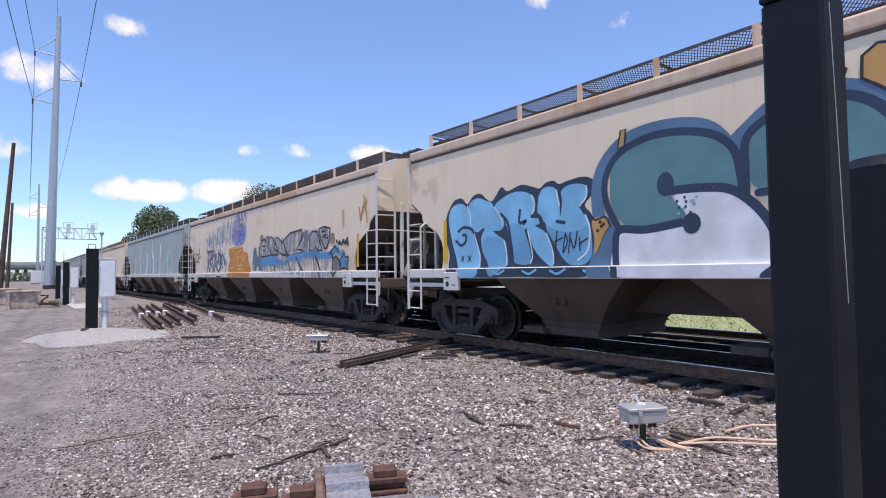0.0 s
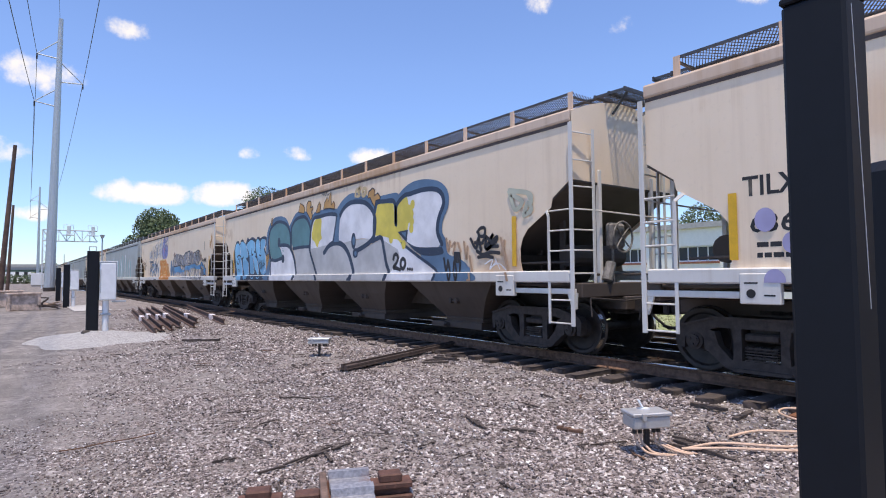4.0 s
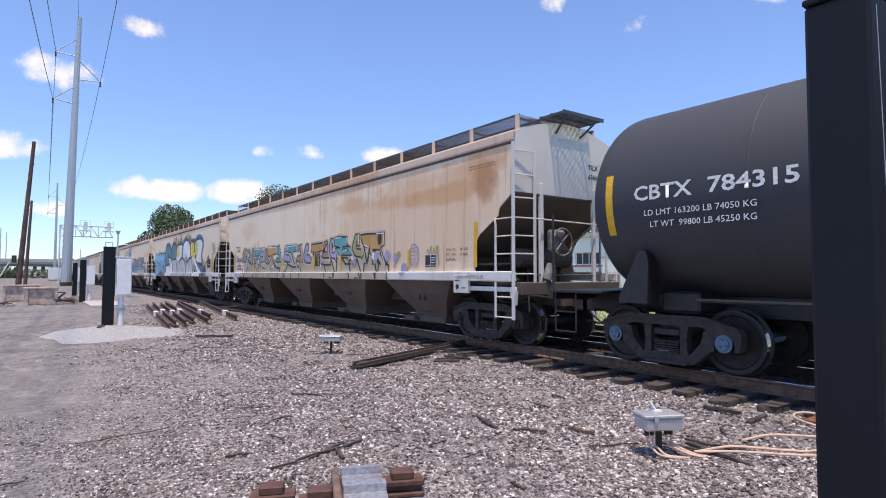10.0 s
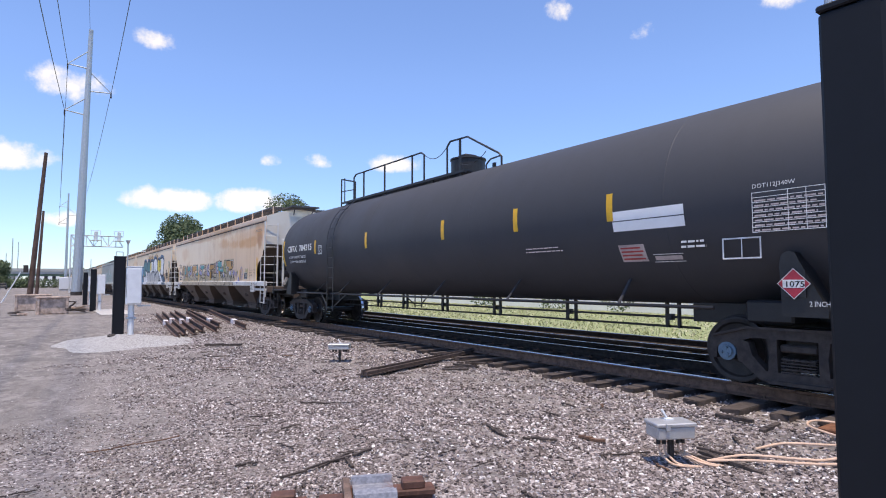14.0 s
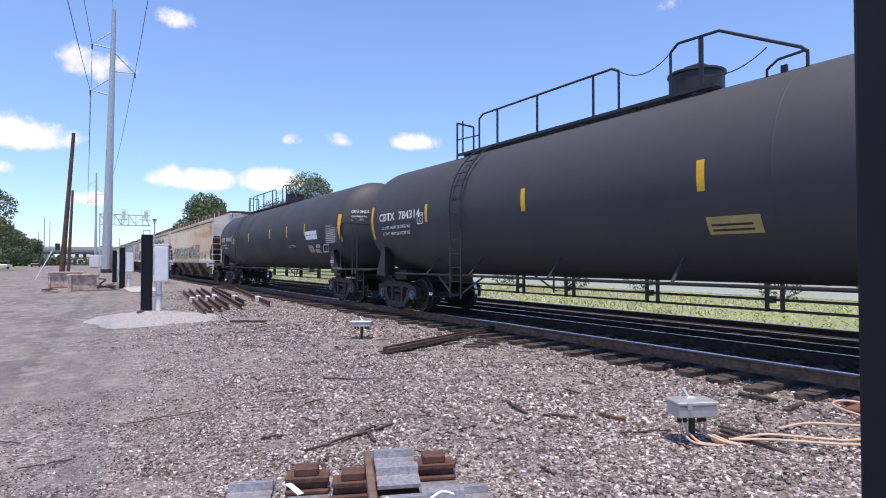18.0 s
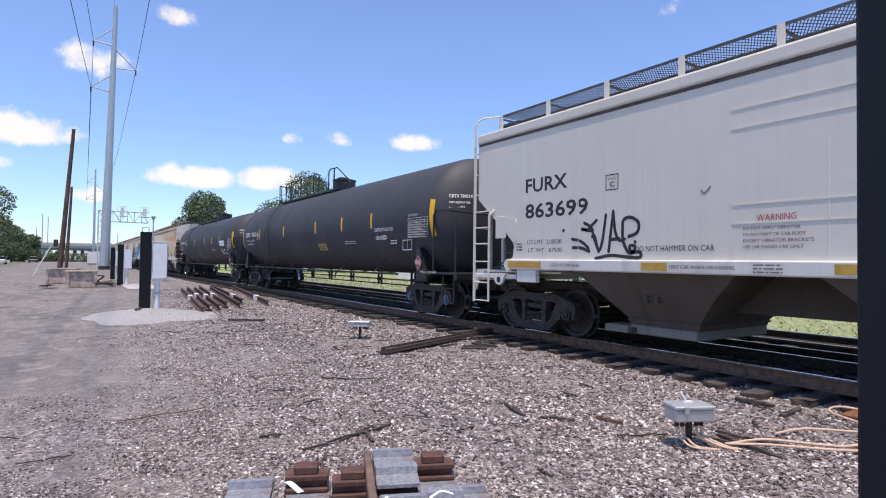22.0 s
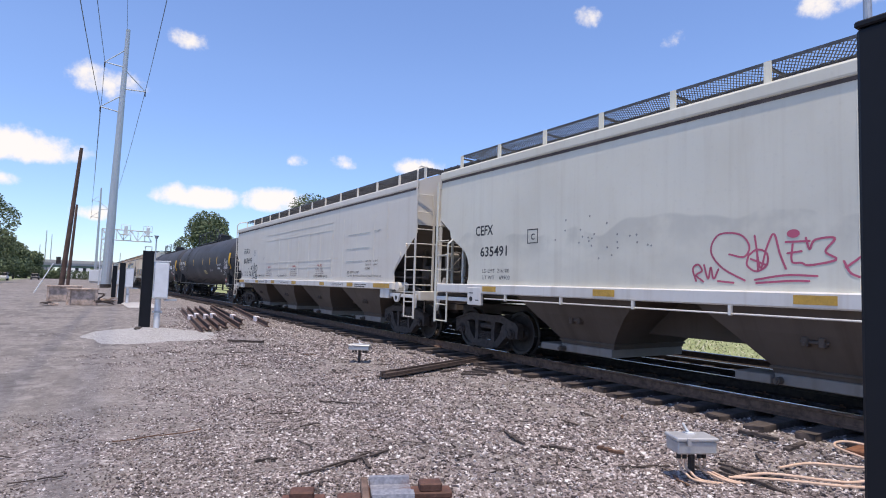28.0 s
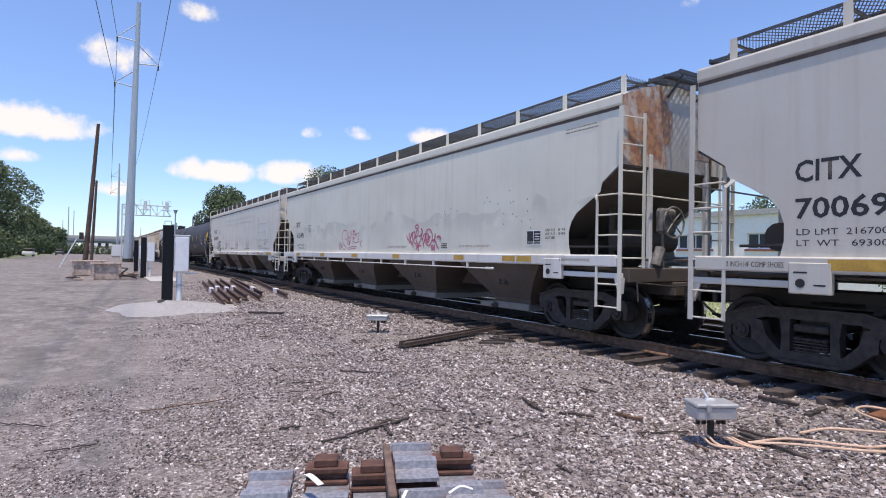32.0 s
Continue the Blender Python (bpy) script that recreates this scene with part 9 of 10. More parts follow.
    a.stroke([(12.27, 1.67), (12.2, 1.5)], 0.07, G_INK, soft=False)
    a.stroke([(16.75, 2.01), (16.87, 1.84), (17.05, 1.57)], 0.07, G_INK, soft=False)
    a.stroke([(15.48, 1.91), (15.59, 1.62), (15.61, 1.3)], 0.06, G_BROWN, soft=False)
    a.stroke([(13.4, 1.94), (13.65, 1.62)], 0.06, G_BROWN, soft=False)
    a.fill([(17.29, 1.75), (17.44, 1.86), (17.58, 1.97), (17.63, 1.85), (17.82, 1.84), (17.74, 1.69), (17.8, 1.5), (17.57, 1.55), (17.34, 1.52), (17.4, 1.64)], G_SKY2, soft=False)
    a.stroke([(17.29, 1.75), (17.44, 1.86), (17.58, 1.97), (17.63, 1.85), (17.82, 1.84), (17.74, 1.69), (17.8, 1.5), (17.57, 1.55), (17.34, 1.52), (17.4, 1.64)], 0.06, G_INK, closed=True, soft=False)
    a.fill([(16.87, 1.79), (17.06, 1.89), (17.29, 1.75), (17.32, 1.52), (16.99, 1.3), (16.81, 1.57)], G_GREYF, soft=False)
    a.stroke([(16.87, 1.79), (17.06, 1.89), (17.29, 1.75), (17.32, 1.52), (16.99, 1.3), (16.81, 1.57)], 0.06, G_INK, closed=True, soft=False)
    a.stroke([(16.63, 1.96), (17, 2.19), (17.21, 2)], 0.06, G_INK, soft=False)
    a.stroke([(17.09, 2.33), (17.24, 2.23), (17.29, 2.3), (17.41, 2.2), (17.52, 2.33), (17.58, 2.24), (17.78, 2.36)], 0.07, G_INK)
    a.stroke([(17.64, 2.22), (17.8, 2.27)], 0.07, G_INK)
    a.stroke([(17.78, 2.19), (17.82, 2.19)], 0.07, G_INK)
    a.stroke([(18.71, 3.43), (18.71, 3.23), (18.61, 3.09)], 0.06, G_TAN)
    a.stroke([(18.71, 3.23), (18.84, 2.97), (18.85, 2.72)], 0.06, G_TAN)
    a.stroke([(18.76, 3.35), (18.84, 3.22), (18.66, 3.16)], 0.06, G_TAN)
    a.stroke([(18.45, 3.13), (18.53, 2.8)], 0.06, G_TAN)
    a.stroke([(18.64, 3.09), (18.5, 2.85)], 0.06, G_TAN)
    a.stroke([(17.5, 3.12), (17.52, 2.8)], 0.12, G_DUST)
    a.done()
    stripe(car, 18.3, 1.56, 2.45, YELLOW), stripe(car, 1.2, 1.56, 2.45, YELLOW)


def paint_hop_b(car):
    a = Art(car, "faded turquoise and white graffiti drips")
    rr = random.Random(2)
    for k in range(24):
        w = 3.2 + k * 0.58
        top = 2.2 + rr.uniform(0, 0.7) + (0.4 if 9 < w < 14 else 0)
        a.stroke([(w, 1.5), (w + rr.uniform(-0.1, 0.3), (1.5 + top) / 2), (w + rr.uniform(-0.2, 0.2), top)], rr.uniform(0.12, 0.34), (G_TURQ, G_WHITE, G_TURQ, G_SILVER)[k % 4])
    a.stroke([(10.5, 2.6), (10.6, 3.6)], 0.14, G_WHITE), a.stroke([(5.8, 2.4), (5.9, 3.3)], 0.14, G_WHITE)
    a.done()


def paint_tank(car, number, second):
    x = TR + 0.003
    letter(car, 1.28, 2.50, 0.92, 0.22, "CBTX", PRINTW, x), letter(car, 2.42, 2.50, 1.12, 0.22, number, PRINTW, x)
    letter(car, 1.45, 2.27, 1.6, 0.085, "LD LMT 163200 LB 74050 KG", PRINTW, x), letter(car, 1.55, 2.10, 1.5, 0.085, "LT WT  99800 LB 45250 KG", PRINTW, x)
    for w in (3.8, 7.42, 11.14, 13.55, 15.74):
        tank_stripe(car, w, 2.36, 2.80, 0.12)
    for w in (0.78, 19.03):
        tank_stripe(car, w, 2.02, 2.95, 0.13)
    bm = bmesh.new()
    plate = 3.44 if second else 4.15
    quad_frame(bm, -x - 0.006, TL - plate, 2.33, 0.28, 0.28, 0.02)
    part("stencil_frame", bm, PRINTW, car)
    letter(car, plate + 0.09, 2.375, 0.1, 0.11, "C", PRINTW, x), letter(car, plate + 0.05, 2.52, 0.18, 0.05, "PLATE", PRINTW, x)
    bars(car, 13.9, 2.0, 1.0, 2, 0.06, 0.018, PLACARDPALE, x)
    # data table
    bm = bmesh.new()
    for r in range(9):
        z = 2.02 + r * 0.062
        flat(bm, -x - 0.002, TL - 18.0, z, 0.98, 0.008)
    for w in (18.0, 18.42, 18.62, 18.82, 18.972):
        flat(bm, -x - 0.003, TL - w, 2.02, 0.008, 0.5)
    part("data_table", bm, PRINTW, car)
    for r in range(7):
        bars(car, 18.03, 2.035 + r * 0.062, 0.9, 1, 0.1, 0.02, PLACARDPALE, x, seed=r)
    letter(car, 18.0, 2.56, 0.5, 0.07, "DOT112J340W", PRINTW, x)
    bm = bmesh.new()
    quad_frame(bm, -x + 0.10, TL - 17.55, 1.70, 0.5, 0.28, 0.02)
    flat(bm, -x + 0.099, TL - 17.8, 1.70, 0.012, 0.28)
    part("stencil_frame", bm, PRINTW, car)
    bars(car, 17.0, 1.95, 0.4, 2, 0.07, 0.03, PRINTW, TR - 0.03)
    if second:
        letter(car, 16.01, 2.225, 1.15, 0.12, "LIQUEFIED PETROLEUM GAS", PRINTW, x), letter(car, 16.09, 2.01, 0.67, 0.12, "NON-ODORIZED", PRINTW, x - 0.02)
        shell_patch(car, "notice_panel", 11.2, 0.75, 1.76, 2.0, DULLYELLOW, "faded yellow notice panel")
        for z in (1.80, 1.87):
            shell_patch(car, "small_print", 11.26, 0.58, z, z + 0.03, PRINTB, "", 0.008)
    else:
        for z0, z1 in ((2.355, 2.50), (2.19, 2.34)):
            shell_patch(car, "blank_panel", 15.84, 1.22, z0, z1, PANELWHITE, "white painted-out panel")
        shell_patch(car, "notice_panel", 15.86, 0.46, 1.72, 1.98, PLACARDPALE, "faded red and white notice")
        for r in range(4):
            shell_patch(car, "small_print", 15.89, 0.4 - 0.04 * (r % 2), 1.75 + r * 0.055, 1.775 + r * 0.055, PRINTR, "", 0.008)
        for z0, z1 in ((1.70, 1.71), (1.81, 1.82)):
            shell_patch(car, "stencil_line", 16.42, 0.5, z0, z1, PRINTW)
        shell_patch(car, "small_print", 16.45, 0.44, 1.73, 1.79, PLACARDPALE)
    # hazard placard on its holder
    for e, w in ((-1, 18.42),):
        holder = part("placard_holder", boxes((-1.465, TL - w - 0.13, 1.22, -1.442, TL - w + 0.13, 1.54)), BLACKSTEEL, car)
        diamond(holder, -1.47, TL - w, 1.38, 0.187)
    letter(car, 18.6, 1.125 - 0.01, 0.75, 0.06, "2 INCH HF COMP SHOES", PRINTW, 1.515)
    # end lettering near the head's shoulder
    for words, z, s in (("CBTX " + number, 2.98, 0.125), ("CAPY 33888 US GAL", 2.84, 0.075), ("CAPY 127 493 L", 2.73, 0.075)):
        mw = text_mesh(words, 1.0, PRINTW)
        ob = part("lettering", mw, None, car)
        ob.matrix_basis = Matrix.Translation((-1.2, -TL + 0.30, z)) @ Matrix.Rotation(math.radians(63), 4, "Z") @ Matrix.Rotation(math.radians(12), 4, "Y") @ Matrix.Diagonal((s, s * 0.8, s, 1))


PANELWHITE = plain("white_panel_paint", (0.93, 0.92, 0.90), 0.7, 0.0, 0.03)
DULLYELLOW = plain("faded_yellow_notice", (0.40, 0.32, 0.13), 0.7, 0.0, 0.2)


def shell_patch(car, name, w, wide, z0, z1, mat, label="", up=0.004):
    """A thin painted patch that follows the shell's curve."""
    bm = bmesh.new()
    rows = []
    for k in range(5):
        z = z0 + (z1 - z0) * k / 4
        x = -math.sqrt((TR + up) ** 2 - (z - TZ) ** 2)
        rows.append([bm.verts.new((x, TL - w, z)), bm.verts.new((x, TL - w - wide, z))])
    for a, b in zip(rows, rows[1:]):
        bm.faces.new((a[0], a[1], b[1], b[0]))
    return part(name, bm, mat, car, label)


PLACARDPALE = plain("faded_notice", (0.5, 0.42, 0.40), 0.7)
PLACARDRED = plain("placard_red", (0.42, 0.03, 0.05), 0.5)


def flat(bm, x, y, z, wide, high):
    """A thin flat mark: its far lower corner, reading towards -y."""
    return bm.faces.new([bm.verts.new(p) for p in ((x, y, z), (x, y - wide, z), (x, y - wide, z + high), (x, y, z + high))])


def quad_frame(bm, x, y, z, wide, high, t):
    flat(bm, x, y, z, wide, t), flat(bm, x, y, z + high - t, wide, t)
    flat(bm, x, y, z + t, t, high - 2 * t), flat(bm, x, y - wide + t, z + t, t, high - 2 * t)


def diamond(parent, x, y, z, r):
    bm = bmesh.new()
    for k, (rr, slot) in enumerate(((r, 1), (r * 0.94, 0))):
        f = bm.faces.new([bm.verts.new((x - 0.001 * k, y + a * rr, z + b * rr)) for a, b in ((0, 1), (-1, 0), (0, -1), (1, 0))])
        f.material_index = slot
    f = flat(bm, x - 0.003, y + r * 0.66, z - r * 0.26, r * 1.32, r * 0.52)
    f.material_index = 1
    d = part("hazard_placard", bm, [PLACARDRED, PRINTW], parent, "red and white hazard placard")
    me = text_mesh("1075", 1.0, PRINTB)
    ob = part("lettering", me, None, parent.parent)
    ys, zs = [v.co.y for v in me.vertices], [v.co.z for v in me.vertices]
    sy, sz = r * 1.1 / (max(ys) - min(ys)), r * 0.38 / (max(zs) - min(zs))
    ob.location, ob.scale = (x - 0.005, y + r * 0.55, z - r * 0.19), (1, sy, sz)


def tank_stripe(car, w, z0, z1, width):
    """A curved reflector strip on the shell."""
    bm = bmesh.new()
    rows = []
    for k in range(7):
        z = z0 + (z1 - z0) * k / 6
        x = -math.sqrt((TR + (0.014 if w > 18 else 0.005)) ** 2 - (z - TZ) ** 2)
        rows.append([bm.verts.new((x, TL - w, z)), bm.verts.new((x, TL - w - width, z))])
    for a, b in zip(rows, rows[1:]):
        bm.faces.new((a[0], a[1], b[1], b[0]))
    if w < 2 or w > 18:
        for v in bm.verts:
            d = TL - abs(v.co.y)
            if d < 0.8:
                f = math.sqrt(max(0.0, 1 - ((0.8 - d) / 0.8) ** 2))
                v.co.x *= f
                v.co.z = TZ + (v.co.z - TZ) * (0.3 + 0.7 * f)
    return part("reflector", bm, YELLOW, car)


FADEDPRINT = plain("faded_print", (0.22, 0.16, 0.16), 0.7)


def paint_fur(car):
    letter(car, 1.48, 2.75, 1.1, 0.27, "FURX", PRINTB), letter(car, 1.51, 2.25, 1.6, 0.29, "863699", PRINTB)
    letter(car, 1.57, 1.76, 0.91, 0.08, "LD LMT  218500", PRINTB), letter(car, 1.6, 1.61, 0.89, 0.075, "LT  WT   67500", PRINTB)
    bars(car, 1.27, 1.75, 0.22, 3, 0.055, 0.035, FADEDPRINT)
    a = Art(car, "black scrawled graffiti tag")
    for p in ([(2.76, 1.83), (2.95, 1.79), (3.11, 1.69), (3.14, 1.63)], [(2.78, 1.68), (2.98, 1.67), (3.15, 1.61)], [(3.04, 2.1), (3.16, 2.04), (3.22, 1.96), (2.97, 2.0), (3.14, 1.97)], [(3.31, 2.13), (3.14, 2.0)], [(3.22, 1.96), (3.26, 1.83), (3.36, 1.61)], [(3.22, 1.86), (3.27, 1.87), (3.36, 1.63), (3.44, 1.79), (3.51, 2.21)], [(3.66, 2.26), (3.57, 1.61)], [(3.66, 2.26), (3.7, 1.94), (3.78, 1.79), (3.89, 1.8)], [(3.63, 1.8), (3.78, 1.81)], [(3.85, 1.78), (3.85, 1.97), (3.87, 2.11), (4.01, 2.14), (4.15, 2.05), (4.13, 1.9), (3.97, 1.84)], [(3.85, 1.78), (3.95, 1.6), (4.05, 1.59), (4.09, 1.68), (3.99, 1.69), (4.02, 1.6), (4.18, 1.59), (4.18, 1.51), (3.99, 1.51), (3.61, 1.54), (3.3, 1.49)]):
        a.stroke(p, 0.055, G_INK)
    a.dot(2.55, 1.99, 0.03, G_INK), a.dot(4.09, 1.75, 0.028, G_INK)
    a.stroke([(5.2, 2.44), (5.24, 2.40), (5.33, 2.48)], 0.025, G_GREYF)
    a.done()
    letter(car, 4.08, 1.6, 1.3, 0.085, "DO NOT HAMMER ON CAR", PRINTB), letter(car, 7.45, 1.6, 1.4, 0.085, "DO NOT HAMMER ON CAR", PRINTB), letter(car, 11.9, 1.58, 1.4, 0.085, "DO NOT HAMMER ON CAR", PRINTB)
    for w in (5.96, 9.42, 12.3):
        letter(car, w, 1.975, 0.48, 0.085, "WARNING", PRINTR)
        for r, (line, wide) in enumerate((("DO NOT APPLY VIBRATOR", 0.7), ("TO ANY PART OF CAR BODY", 0.77), ("EXCEPT VIBRATOR BRACKETS", 0.85), ("USE UNLOADED CAR ONLY", 0.74))):
            letter(car, w - 0.18, 1.865 - r * 0.08, wide, 0.042, line, FADEDPRINT)
    letter(car, 4.74, 1.345, 0.98, 0.05, "VENT CAR WHEN UNLOADING", PRINTB, x=1.584), bars(car, 5.96, 1.4, 0.43, 3, 0.045, 0.02, FADEDPRINT, 1.584)
    for w in (2.9, 4.27, 5.63, 6.79):
        part("weld_line", boxes((-SIDE - 0.004, HL - w - 0.008, 1.5, -SIDE + 0.01, HL - w + 0.008, 2.9), bevel=0.003), GREY, car)
    for w, wd in ((1.11, 0.94), (4.26, 0.45), (6.88, 0.45), (9.7, 0.5), (12.8, 0.42), (15.2, 0.45), (17.1, 1.0)):
        ob = part("reflector", boxes((-1.586, HL - w - wd, 1.31, -1.581, HL - w, 1.43)), AMBER, car)
    letter(car, 8.15, 1.34, 1.1, 0.055, "VENT CAR WHEN UNLOADING", PRINTB, x=1.584), letter(car, 13.9, 1.34, 1.0, 0.055, "VENT CAR WHEN UNLOADING", PRINTB, x=1.584), letter(car, 2.3, 1.34, 0.7, 0.06, "2 INCH HF COMP SHOES", PRINTB, x=1.584)
    bars(car, 15.8, 1.37, 0.9, 2, 0.06, 0.03, PRINTB, 1.584)
    letter(car, 15.0, 1.72, 0.9, 0.075, "50% EMPTY LOAD", PRINTB), letter(car, 15.0, 1.60, 2.4, 0.075, "EL-60 (ADJ. SCREW 6 TURNS) NO ADJ. BLOCK SEE NYS-114", PRINTB)
    for r, (p, q) in enumerate((("EW  9-8", "H  13-6"), ("EXW 10-7", "EXW H 5-7"), ("CU FT 6352", ""))):
        letter(car, 16.35, 2.06 - r * 0.11, 0.36, 0.06, p, PRINTB)
        if q:
            letter(car, 16.85, 2.06 - r * 0.11, 0.32, 0.06, q, PRINTB)
    # pressed ridges in the plating near the trailing end, their shade painted dark grey
    for w, l, z in ((15.0, 1.6, 2.95), (14.9, 1.7, 2.5), (14.9, 1.2, 2.1), (16.9, 0.4, 2.98)):
        bm = bmesh.new()
        bar(bm, (-SIDE - 0.003, HL - w, z), (-SIDE - 0.003, HL - w - l, z + 0.01), 0.014, 0.012)
        part("crease", bm, GREY3, car)
    bm = bmesh.new()
    quad_frame(bm, -SIDE - 0.003, HL - 3.5, 2.61, 0.26, 0.26, 0.016)
    part("stencil_frame", bm, PRINTB, car)
    letter(car, 3.58, 2.66, 0.1, 0.085, "C", PRINTB), letter(car, 3.55, 2.775, 0.16, 0.04, "PLATE", FADEDPRINT)
    part("grab_plate", boxes((-SIDE - 0.02, HL - 0.95, 1.9, -SIDE - 0.001, HL - 0.62, 2.35), bevel=0.006), GREY, car)


def paint_cef(car):
    letter(car, 1.43, 2.52, 0.62, 0.22, "CEFX", PRINTB), letter(car, 1.62, 2.06, 0.9, 0.22, "635491", PRINTB)
    letter(car, 1.7, 1.72, 0.9, 0.08, "LD LMT  216100", PRINTB), letter(car, 1.72, 1.58, 0.9, 0.08, "LT WT    69900", PRINTB)
    bm = bmesh.new()
    quad_frame(bm, -SIDE - 0.003, HL - 3.15, 2.28, 0.3, 0.28, 0.02)
    part("stencil_frame", bm, PRINTB, car)
    letter(car, 3.24, 2.35, 0.11, 0.12, "C", PRINTB)
    a = Art(car, "thin pink and red graffiti scrawl")
    for p in ([(7.41, 1.6), (7.1, 1.77), (6.94, 2.0), (7.05, 2.22), (7.34, 2.21), (7.47, 2.05), (7.40, 1.91), (7.2, 1.95)], [(7.46, 1.93), (7.44, 1.8), (7.56, 1.72), (7.69, 1.8), (7.69, 1.95), (7.57, 2.0), (7.46, 1.93)], [(7.49, 1.88), (7.68, 1.8)], [(7.57, 1.99), (7.58, 1.73)],
              [(7.54, 2.18), (7.61, 1.76), (7.69, 2.02), (7.78, 2.19), (7.85, 1.94), (7.92, 1.75)], [(7.92, 2.08), (8.19, 2.08)], [(8.0, 2.05), (7.99, 1.84), (8.1, 1.82)], [(7.94, 1.94), (8.1, 1.96)], [(8.15, 2.12), (8.19, 1.98), (8.25, 2.09), (8.46, 2.1), (8.36, 1.95), (8.47, 1.85), (8.19, 1.79), (8.1, 1.82)],
              [(7.54, 1.61), (7.92, 1.67), (8.27, 1.66)], [(7.56, 1.57), (7.96, 1.6), (8.18, 1.6)], [(6.72, 1.59), (6.67, 1.76), (6.75, 1.82), (6.81, 1.73), (6.72, 1.67), (6.83, 1.58)], [(6.84, 1.81), (6.9, 1.62), (6.94, 1.78), (6.98, 1.62), (7.05, 1.75)], [(7.04, 1.59), (7.26, 1.57)], [(8.55, 1.83), (8.61, 1.7), (8.7, 1.65)], [(8.57, 1.76), (8.71, 1.87)]):
        a.stroke(p, 0.026, G_PINK)
    a.dot(8.01, 2.18, 0.075, G_PINK, 0.7)
    for p in ([(11.85, 1.96), (11.89, 1.87), (11.96, 1.83), (12, 1.93), (11.98, 2.01)],
              [(12.11, 2.02), (12.06, 1.86), (11.99, 1.74)],
              [(12.18, 2.03), (12.06, 1.82), (12.19, 1.77), (12.23, 1.63)],
              [(12.17, 1.69), (12.09, 1.75)],
              [(12.21, 1.83), (12.18, 1.96), (12.24, 2.04), (12.32, 2.02), (12.31, 1.89), (12.25, 1.82), (12.35, 1.72), (12.43, 1.75)],
              [(12.36, 1.89), (12.4, 2.04), (12.46, 2.09), (12.51, 2.03), (12.46, 1.92), (12.37, 1.88), (12.48, 1.72), (12.56, 1.72), (12.64, 1.83)],
              [(12.53, 1.94), (12.61, 1.92), (12.68, 1.99)],
              [(12.68, 2.11), (12.74, 2.04), (12.66, 1.89), (12.76, 1.81), (12.81, 1.63)],
              [(12.76, 1.8), (12.78, 1.92), (12.89, 1.97), (12.86, 1.8), (12.79, 1.68)],
              [(12.91, 1.91), (12.93, 2.03), (13.04, 2.09), (13.18, 2.06), (13.26, 1.93), (13.23, 1.78), (13.12, 1.67), (13, 1.68), (12.92, 1.77), (12.9, 1.87)],
              [(12.93, 1.85), (12.96, 1.98), (13.06, 1.95), (13.05, 1.87), (12.97, 1.81), (13.01, 1.75), (13.1, 1.79)],
              [(13.02, 1.9), (13.16, 1.89), (13.05, 1.82), (13.04, 1.73)],
              [(13.26, 1.86), (13.3, 1.79), (13.38, 1.83), (13.41, 1.97), (13.39, 1.86), (13.36, 1.75)],
              [(13.23, 1.79), (13.33, 1.81)],
              [(13.39, 1.82), (13.49, 1.68), (13.58, 1.59)],
              [(12.39, 1.66), (12.54, 1.67), (12.67, 1.66)],
              [(12.41, 1.58), (12.45, 1.63), (12.54, 1.62)],
              [(12.55, 1.66), (12.51, 1.58), (12.56, 1.53)],
              [(13.22, 1.61), (13.24, 1.67), (13.31, 1.65), (13.24, 1.56), (13.32, 1.58), (13.34, 1.62)],
              [(13.38, 1.68), (13.37, 1.57), (13.4, 1.55)]):
        a.stroke(p, 0.036, G_PINK)
    a.stroke([(12.35, 2.18), (12.39, 2.22), (12.49, 2.22), (12.52, 2.16), (12.47, 2.13), (12.38, 2.14)], 0.036, G_PINK, closed=True), a.fill([(13.47, 1.89), (13.56, 1.93), (13.67, 1.9), (13.7, 1.83), (13.66, 1.76), (13.65, 1.83), (13.58, 1.87), (13.49, 1.86)], G_PINK, soft=False)
    a.dot(12.68, 2.11, 0.03, G_PINK)
    a.done()
    # train line pipe under the sill
    part("line_pipe", rods(((-1.56, HL - 1.9, 1.17), (-1.56, HL - 16.0, 1.15)), r=0.013, n=8), WHITE, car)
    for w in np.arange(2.6, 15.3, 1.55):
        part("pipe_strap", boxes((-1.59, HL - w - 0.02, 1.14, -1.54, HL - w + 0.02, 1.272)), WHITE, car)
    part("brake_slack_lever", boxes((-1.59, HL - 16.0, 1.13, -1.55, HL - 15.7, 1.18), bevel=0.01), WHITE, car)
    for w, wd in ((1.85, 0.45), (4.9, 0.45), (8.04, 0.47), (11.13, 0.44), (14.43, 0.42), (16.32, 0.42), (16.8, 0.45)):
        part("reflector", boxes((-1.586, HL - w - wd, 1.32, -1.581, HL - w, 1.43)), AMBER, car)
    for w in (10.64, 14.55):
        letter(car, w, 1.615, 1.2, 0.05, "DO NOT HAMMER OR USE VIBRATOR BRACKETS", FADEDPRINT)
    bars(car, 13.72, 1.69, 0.3, 3, 0.045, 0.026, PRINTB)
    placard(car, 17.02, 1.66, 0.43, 0.28)
    for r, (p, q) in enumerate((("EXW 10-2", "H  9-3"), ("EW  9-10", "H 15-0"), ("CU FT 6351", ""))):
        letter(car, 17.57, 1.91 - r * 0.075, 0.26, 0.05, p, PRINTB)
        if q:
            letter(car, 17.92, 1.91 - r * 0.075, 0.18, 0.05, q, PRINTB)
    bars(car, 18.1, 3.75, 0.95, 2, 0.06, 0.02, SCUFF)
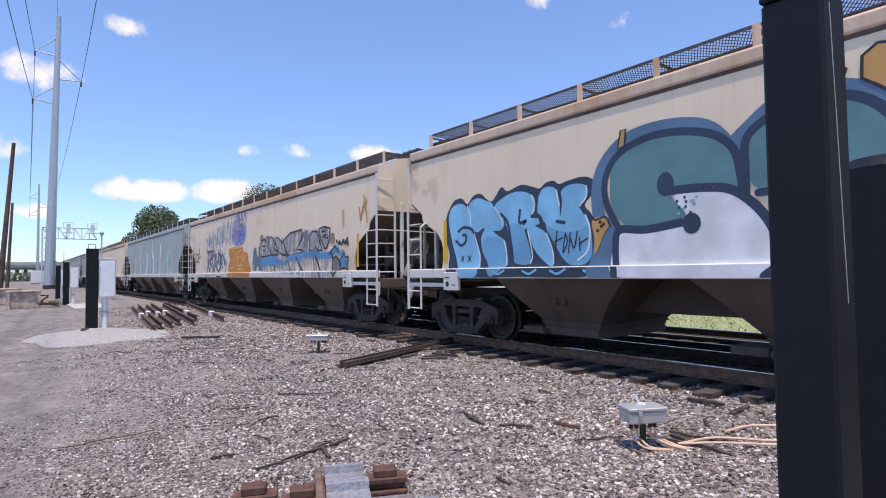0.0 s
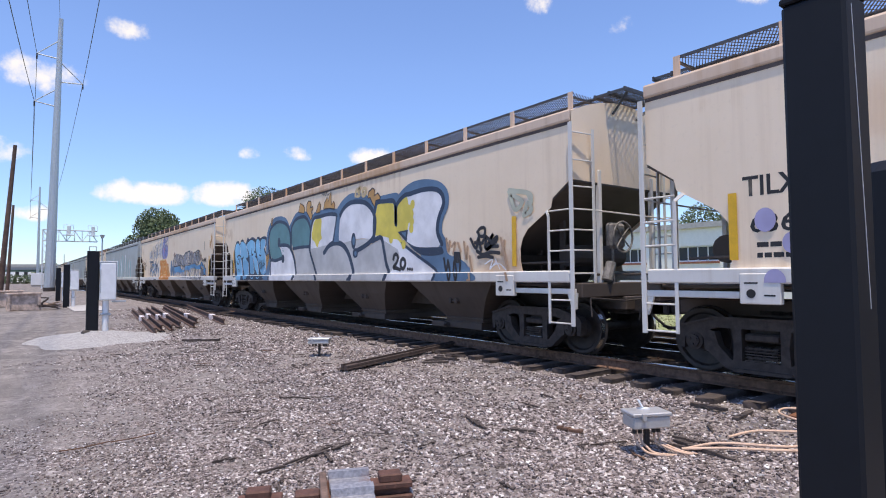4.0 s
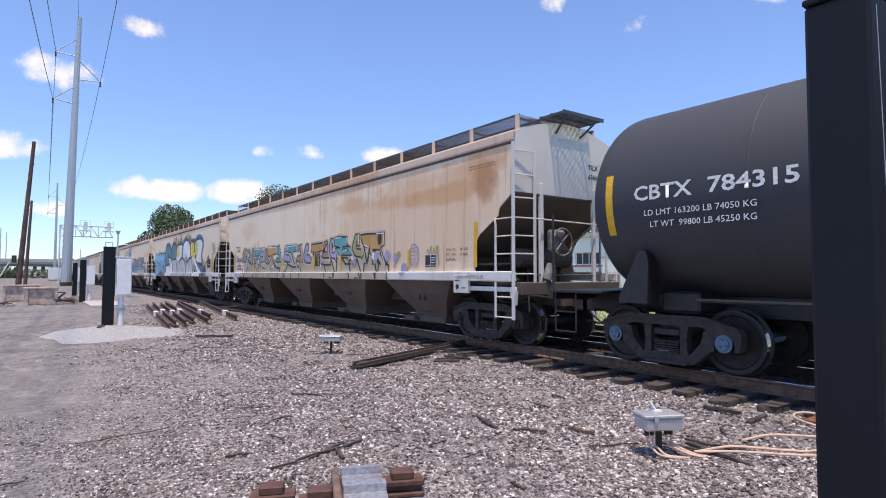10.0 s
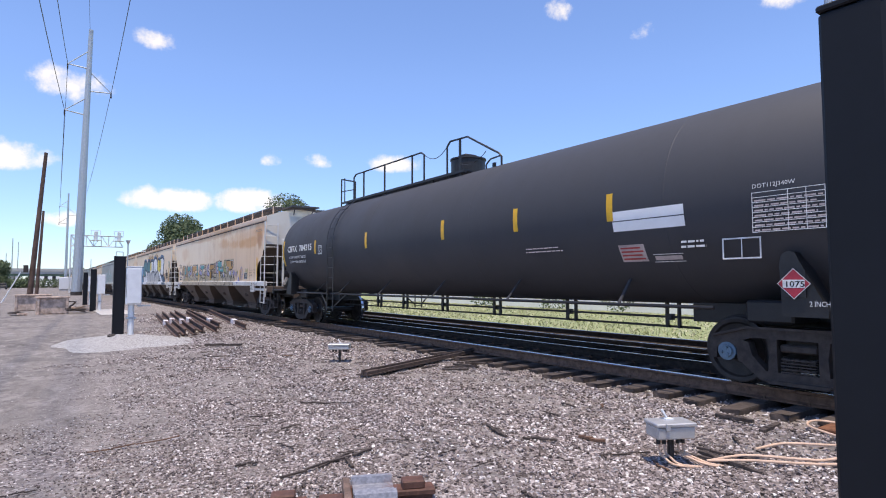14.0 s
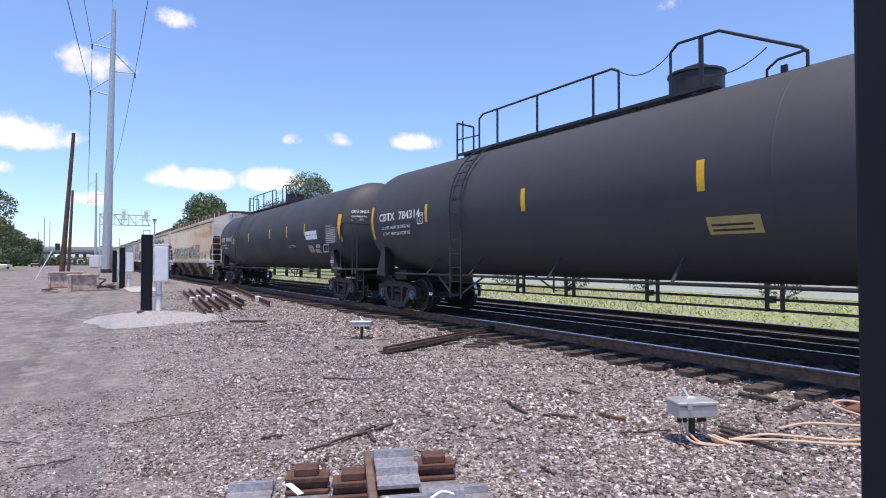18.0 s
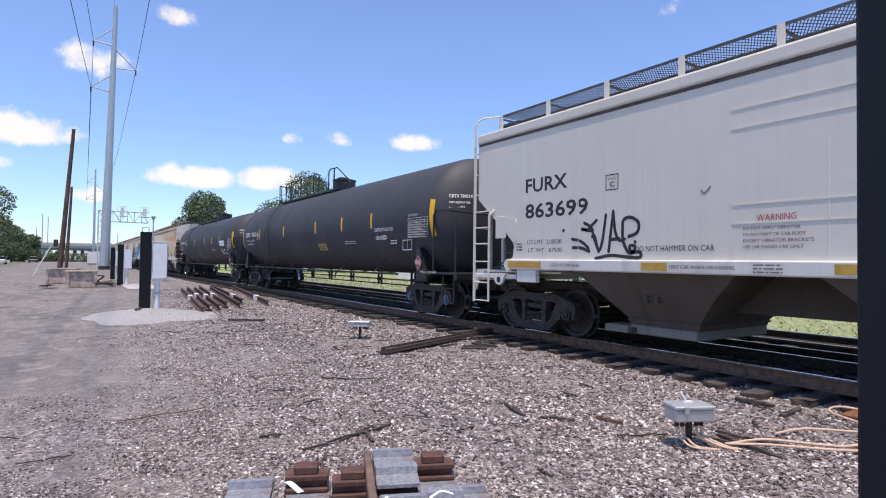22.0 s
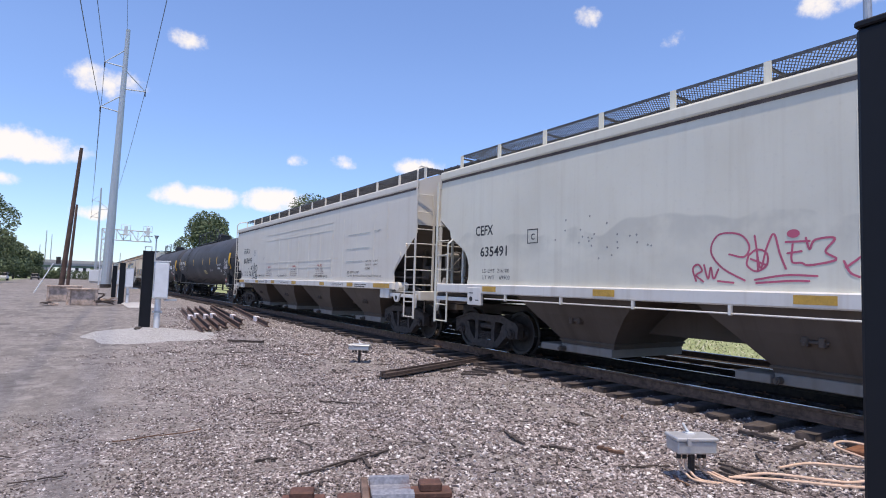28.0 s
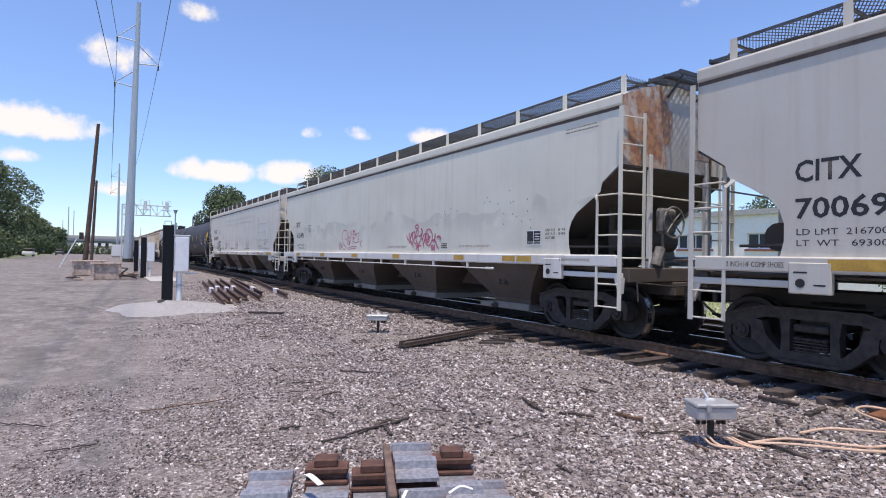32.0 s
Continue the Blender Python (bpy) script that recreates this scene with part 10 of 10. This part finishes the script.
    letter(car, 18.05, 1.35, 0.75, 0.05, "2 INCH HF COMP SHOES", PRINTB, x=1.584)
    for w in (8.7, 11.8, 14.3):
        part("weld_line", boxes((-SIDE - 0.004, HL - w - 0.008, 1.5, -SIDE + 0.01, HL - w + 0.008, 3.9), bevel=0.003), GREYDENT, car)
    # dents: shallow pressed spots in rows
    rr = random.Random(7)
    for k in range(46):
        w, z = rr.choice(((4.6, 2.3), (5.2, 2.15), (5.4, 2.3), (4.9, 2.5), (13.8, 2.35), (16.3, 2.62), (16.4, 2.15), (16.9, 2.35)))
        bm = bmesh.new()
        bmesh.ops.create_icosphere(bm, subdivisions=1, radius=0.02, matrix=Matrix.Translation((-SIDE - 0.001, HL - w - rr.uniform(-0.8, 0.8), z + rr.uniform(-0.22, 0.22))) @ Matrix.Diagonal((0.35, 1, 1, 1)))
        part("dent", bm, SCUFF, car)



def paint_cit(car):
    letter(car, 1.32, 2.38, 0.72, 0.27, "CITX", PRINTB), letter(car, 1.32, 1.93, 1.12, 0.26, "700691", PRINTB)
    letter(car, 1.34, 1.735, 0.95, 0.075, "LD LMT  216700", PRINTB), letter(car, 1.34, 1.60, 0.95, 0.075, "LT  WT   69300", PRINTB)
    part("reflector", boxes((-1.586, HL - 2.9, 1.31, -1.581, HL - 1.75, 1.44)), AMBER, car)
    letter(car, 0.5, 1.33, 0.75, 0.07, "2 INCH HF COMP SHOES", PRINTB, x=1.584)


SET_BACK[CARS["hop_2"][0].name] = 0.15
paint_hop_1(CARS["hop_1"][0]), paint_hop_2(CARS["hop_2"][0]), paint_hop_a(CARS["hop_a"][0]), paint_hop_b(CARS["hop_b"][0])
paint_tank(CARS["tank_1"][0], "784315", False), paint_tank(CARS["tank_2"][0], "784314", True)
paint_fur(CARS["fur"][0]), paint_cef(CARS["cef"][0]), paint_cit(CARS["cit"][0])


# ---- the train rolls away ----
def run(t):
    """How far the train has gone along the track at t seconds, from where it is at 16 s."""
    q = t - 16
    return 3.77864 * q - 0.001545 * q * q - 0.00024 * q ** 3


def motions():
    times = [0, 4, 8, 12, 16, 20, 24, 28, 32]
    for ob in [c for c, _ in CARS.values()] + FAR:
        at = ob.location.copy()
        walk(ob, [(t, Matrix.Translation((at.x, at.y + run(t), at.z))) for t in times])
    spin = [k * 0.16 for k in range(201)]
    for _, sets in CARS.values():
        for w in sets:
            at, start = w.location.copy(), random.uniform(0, 6.28)
            walk(w, [(t, Matrix.Translation(at) @ Matrix.Rotation(start - run(t) / 0.457, 4, "X")) for t in spin])


motions()
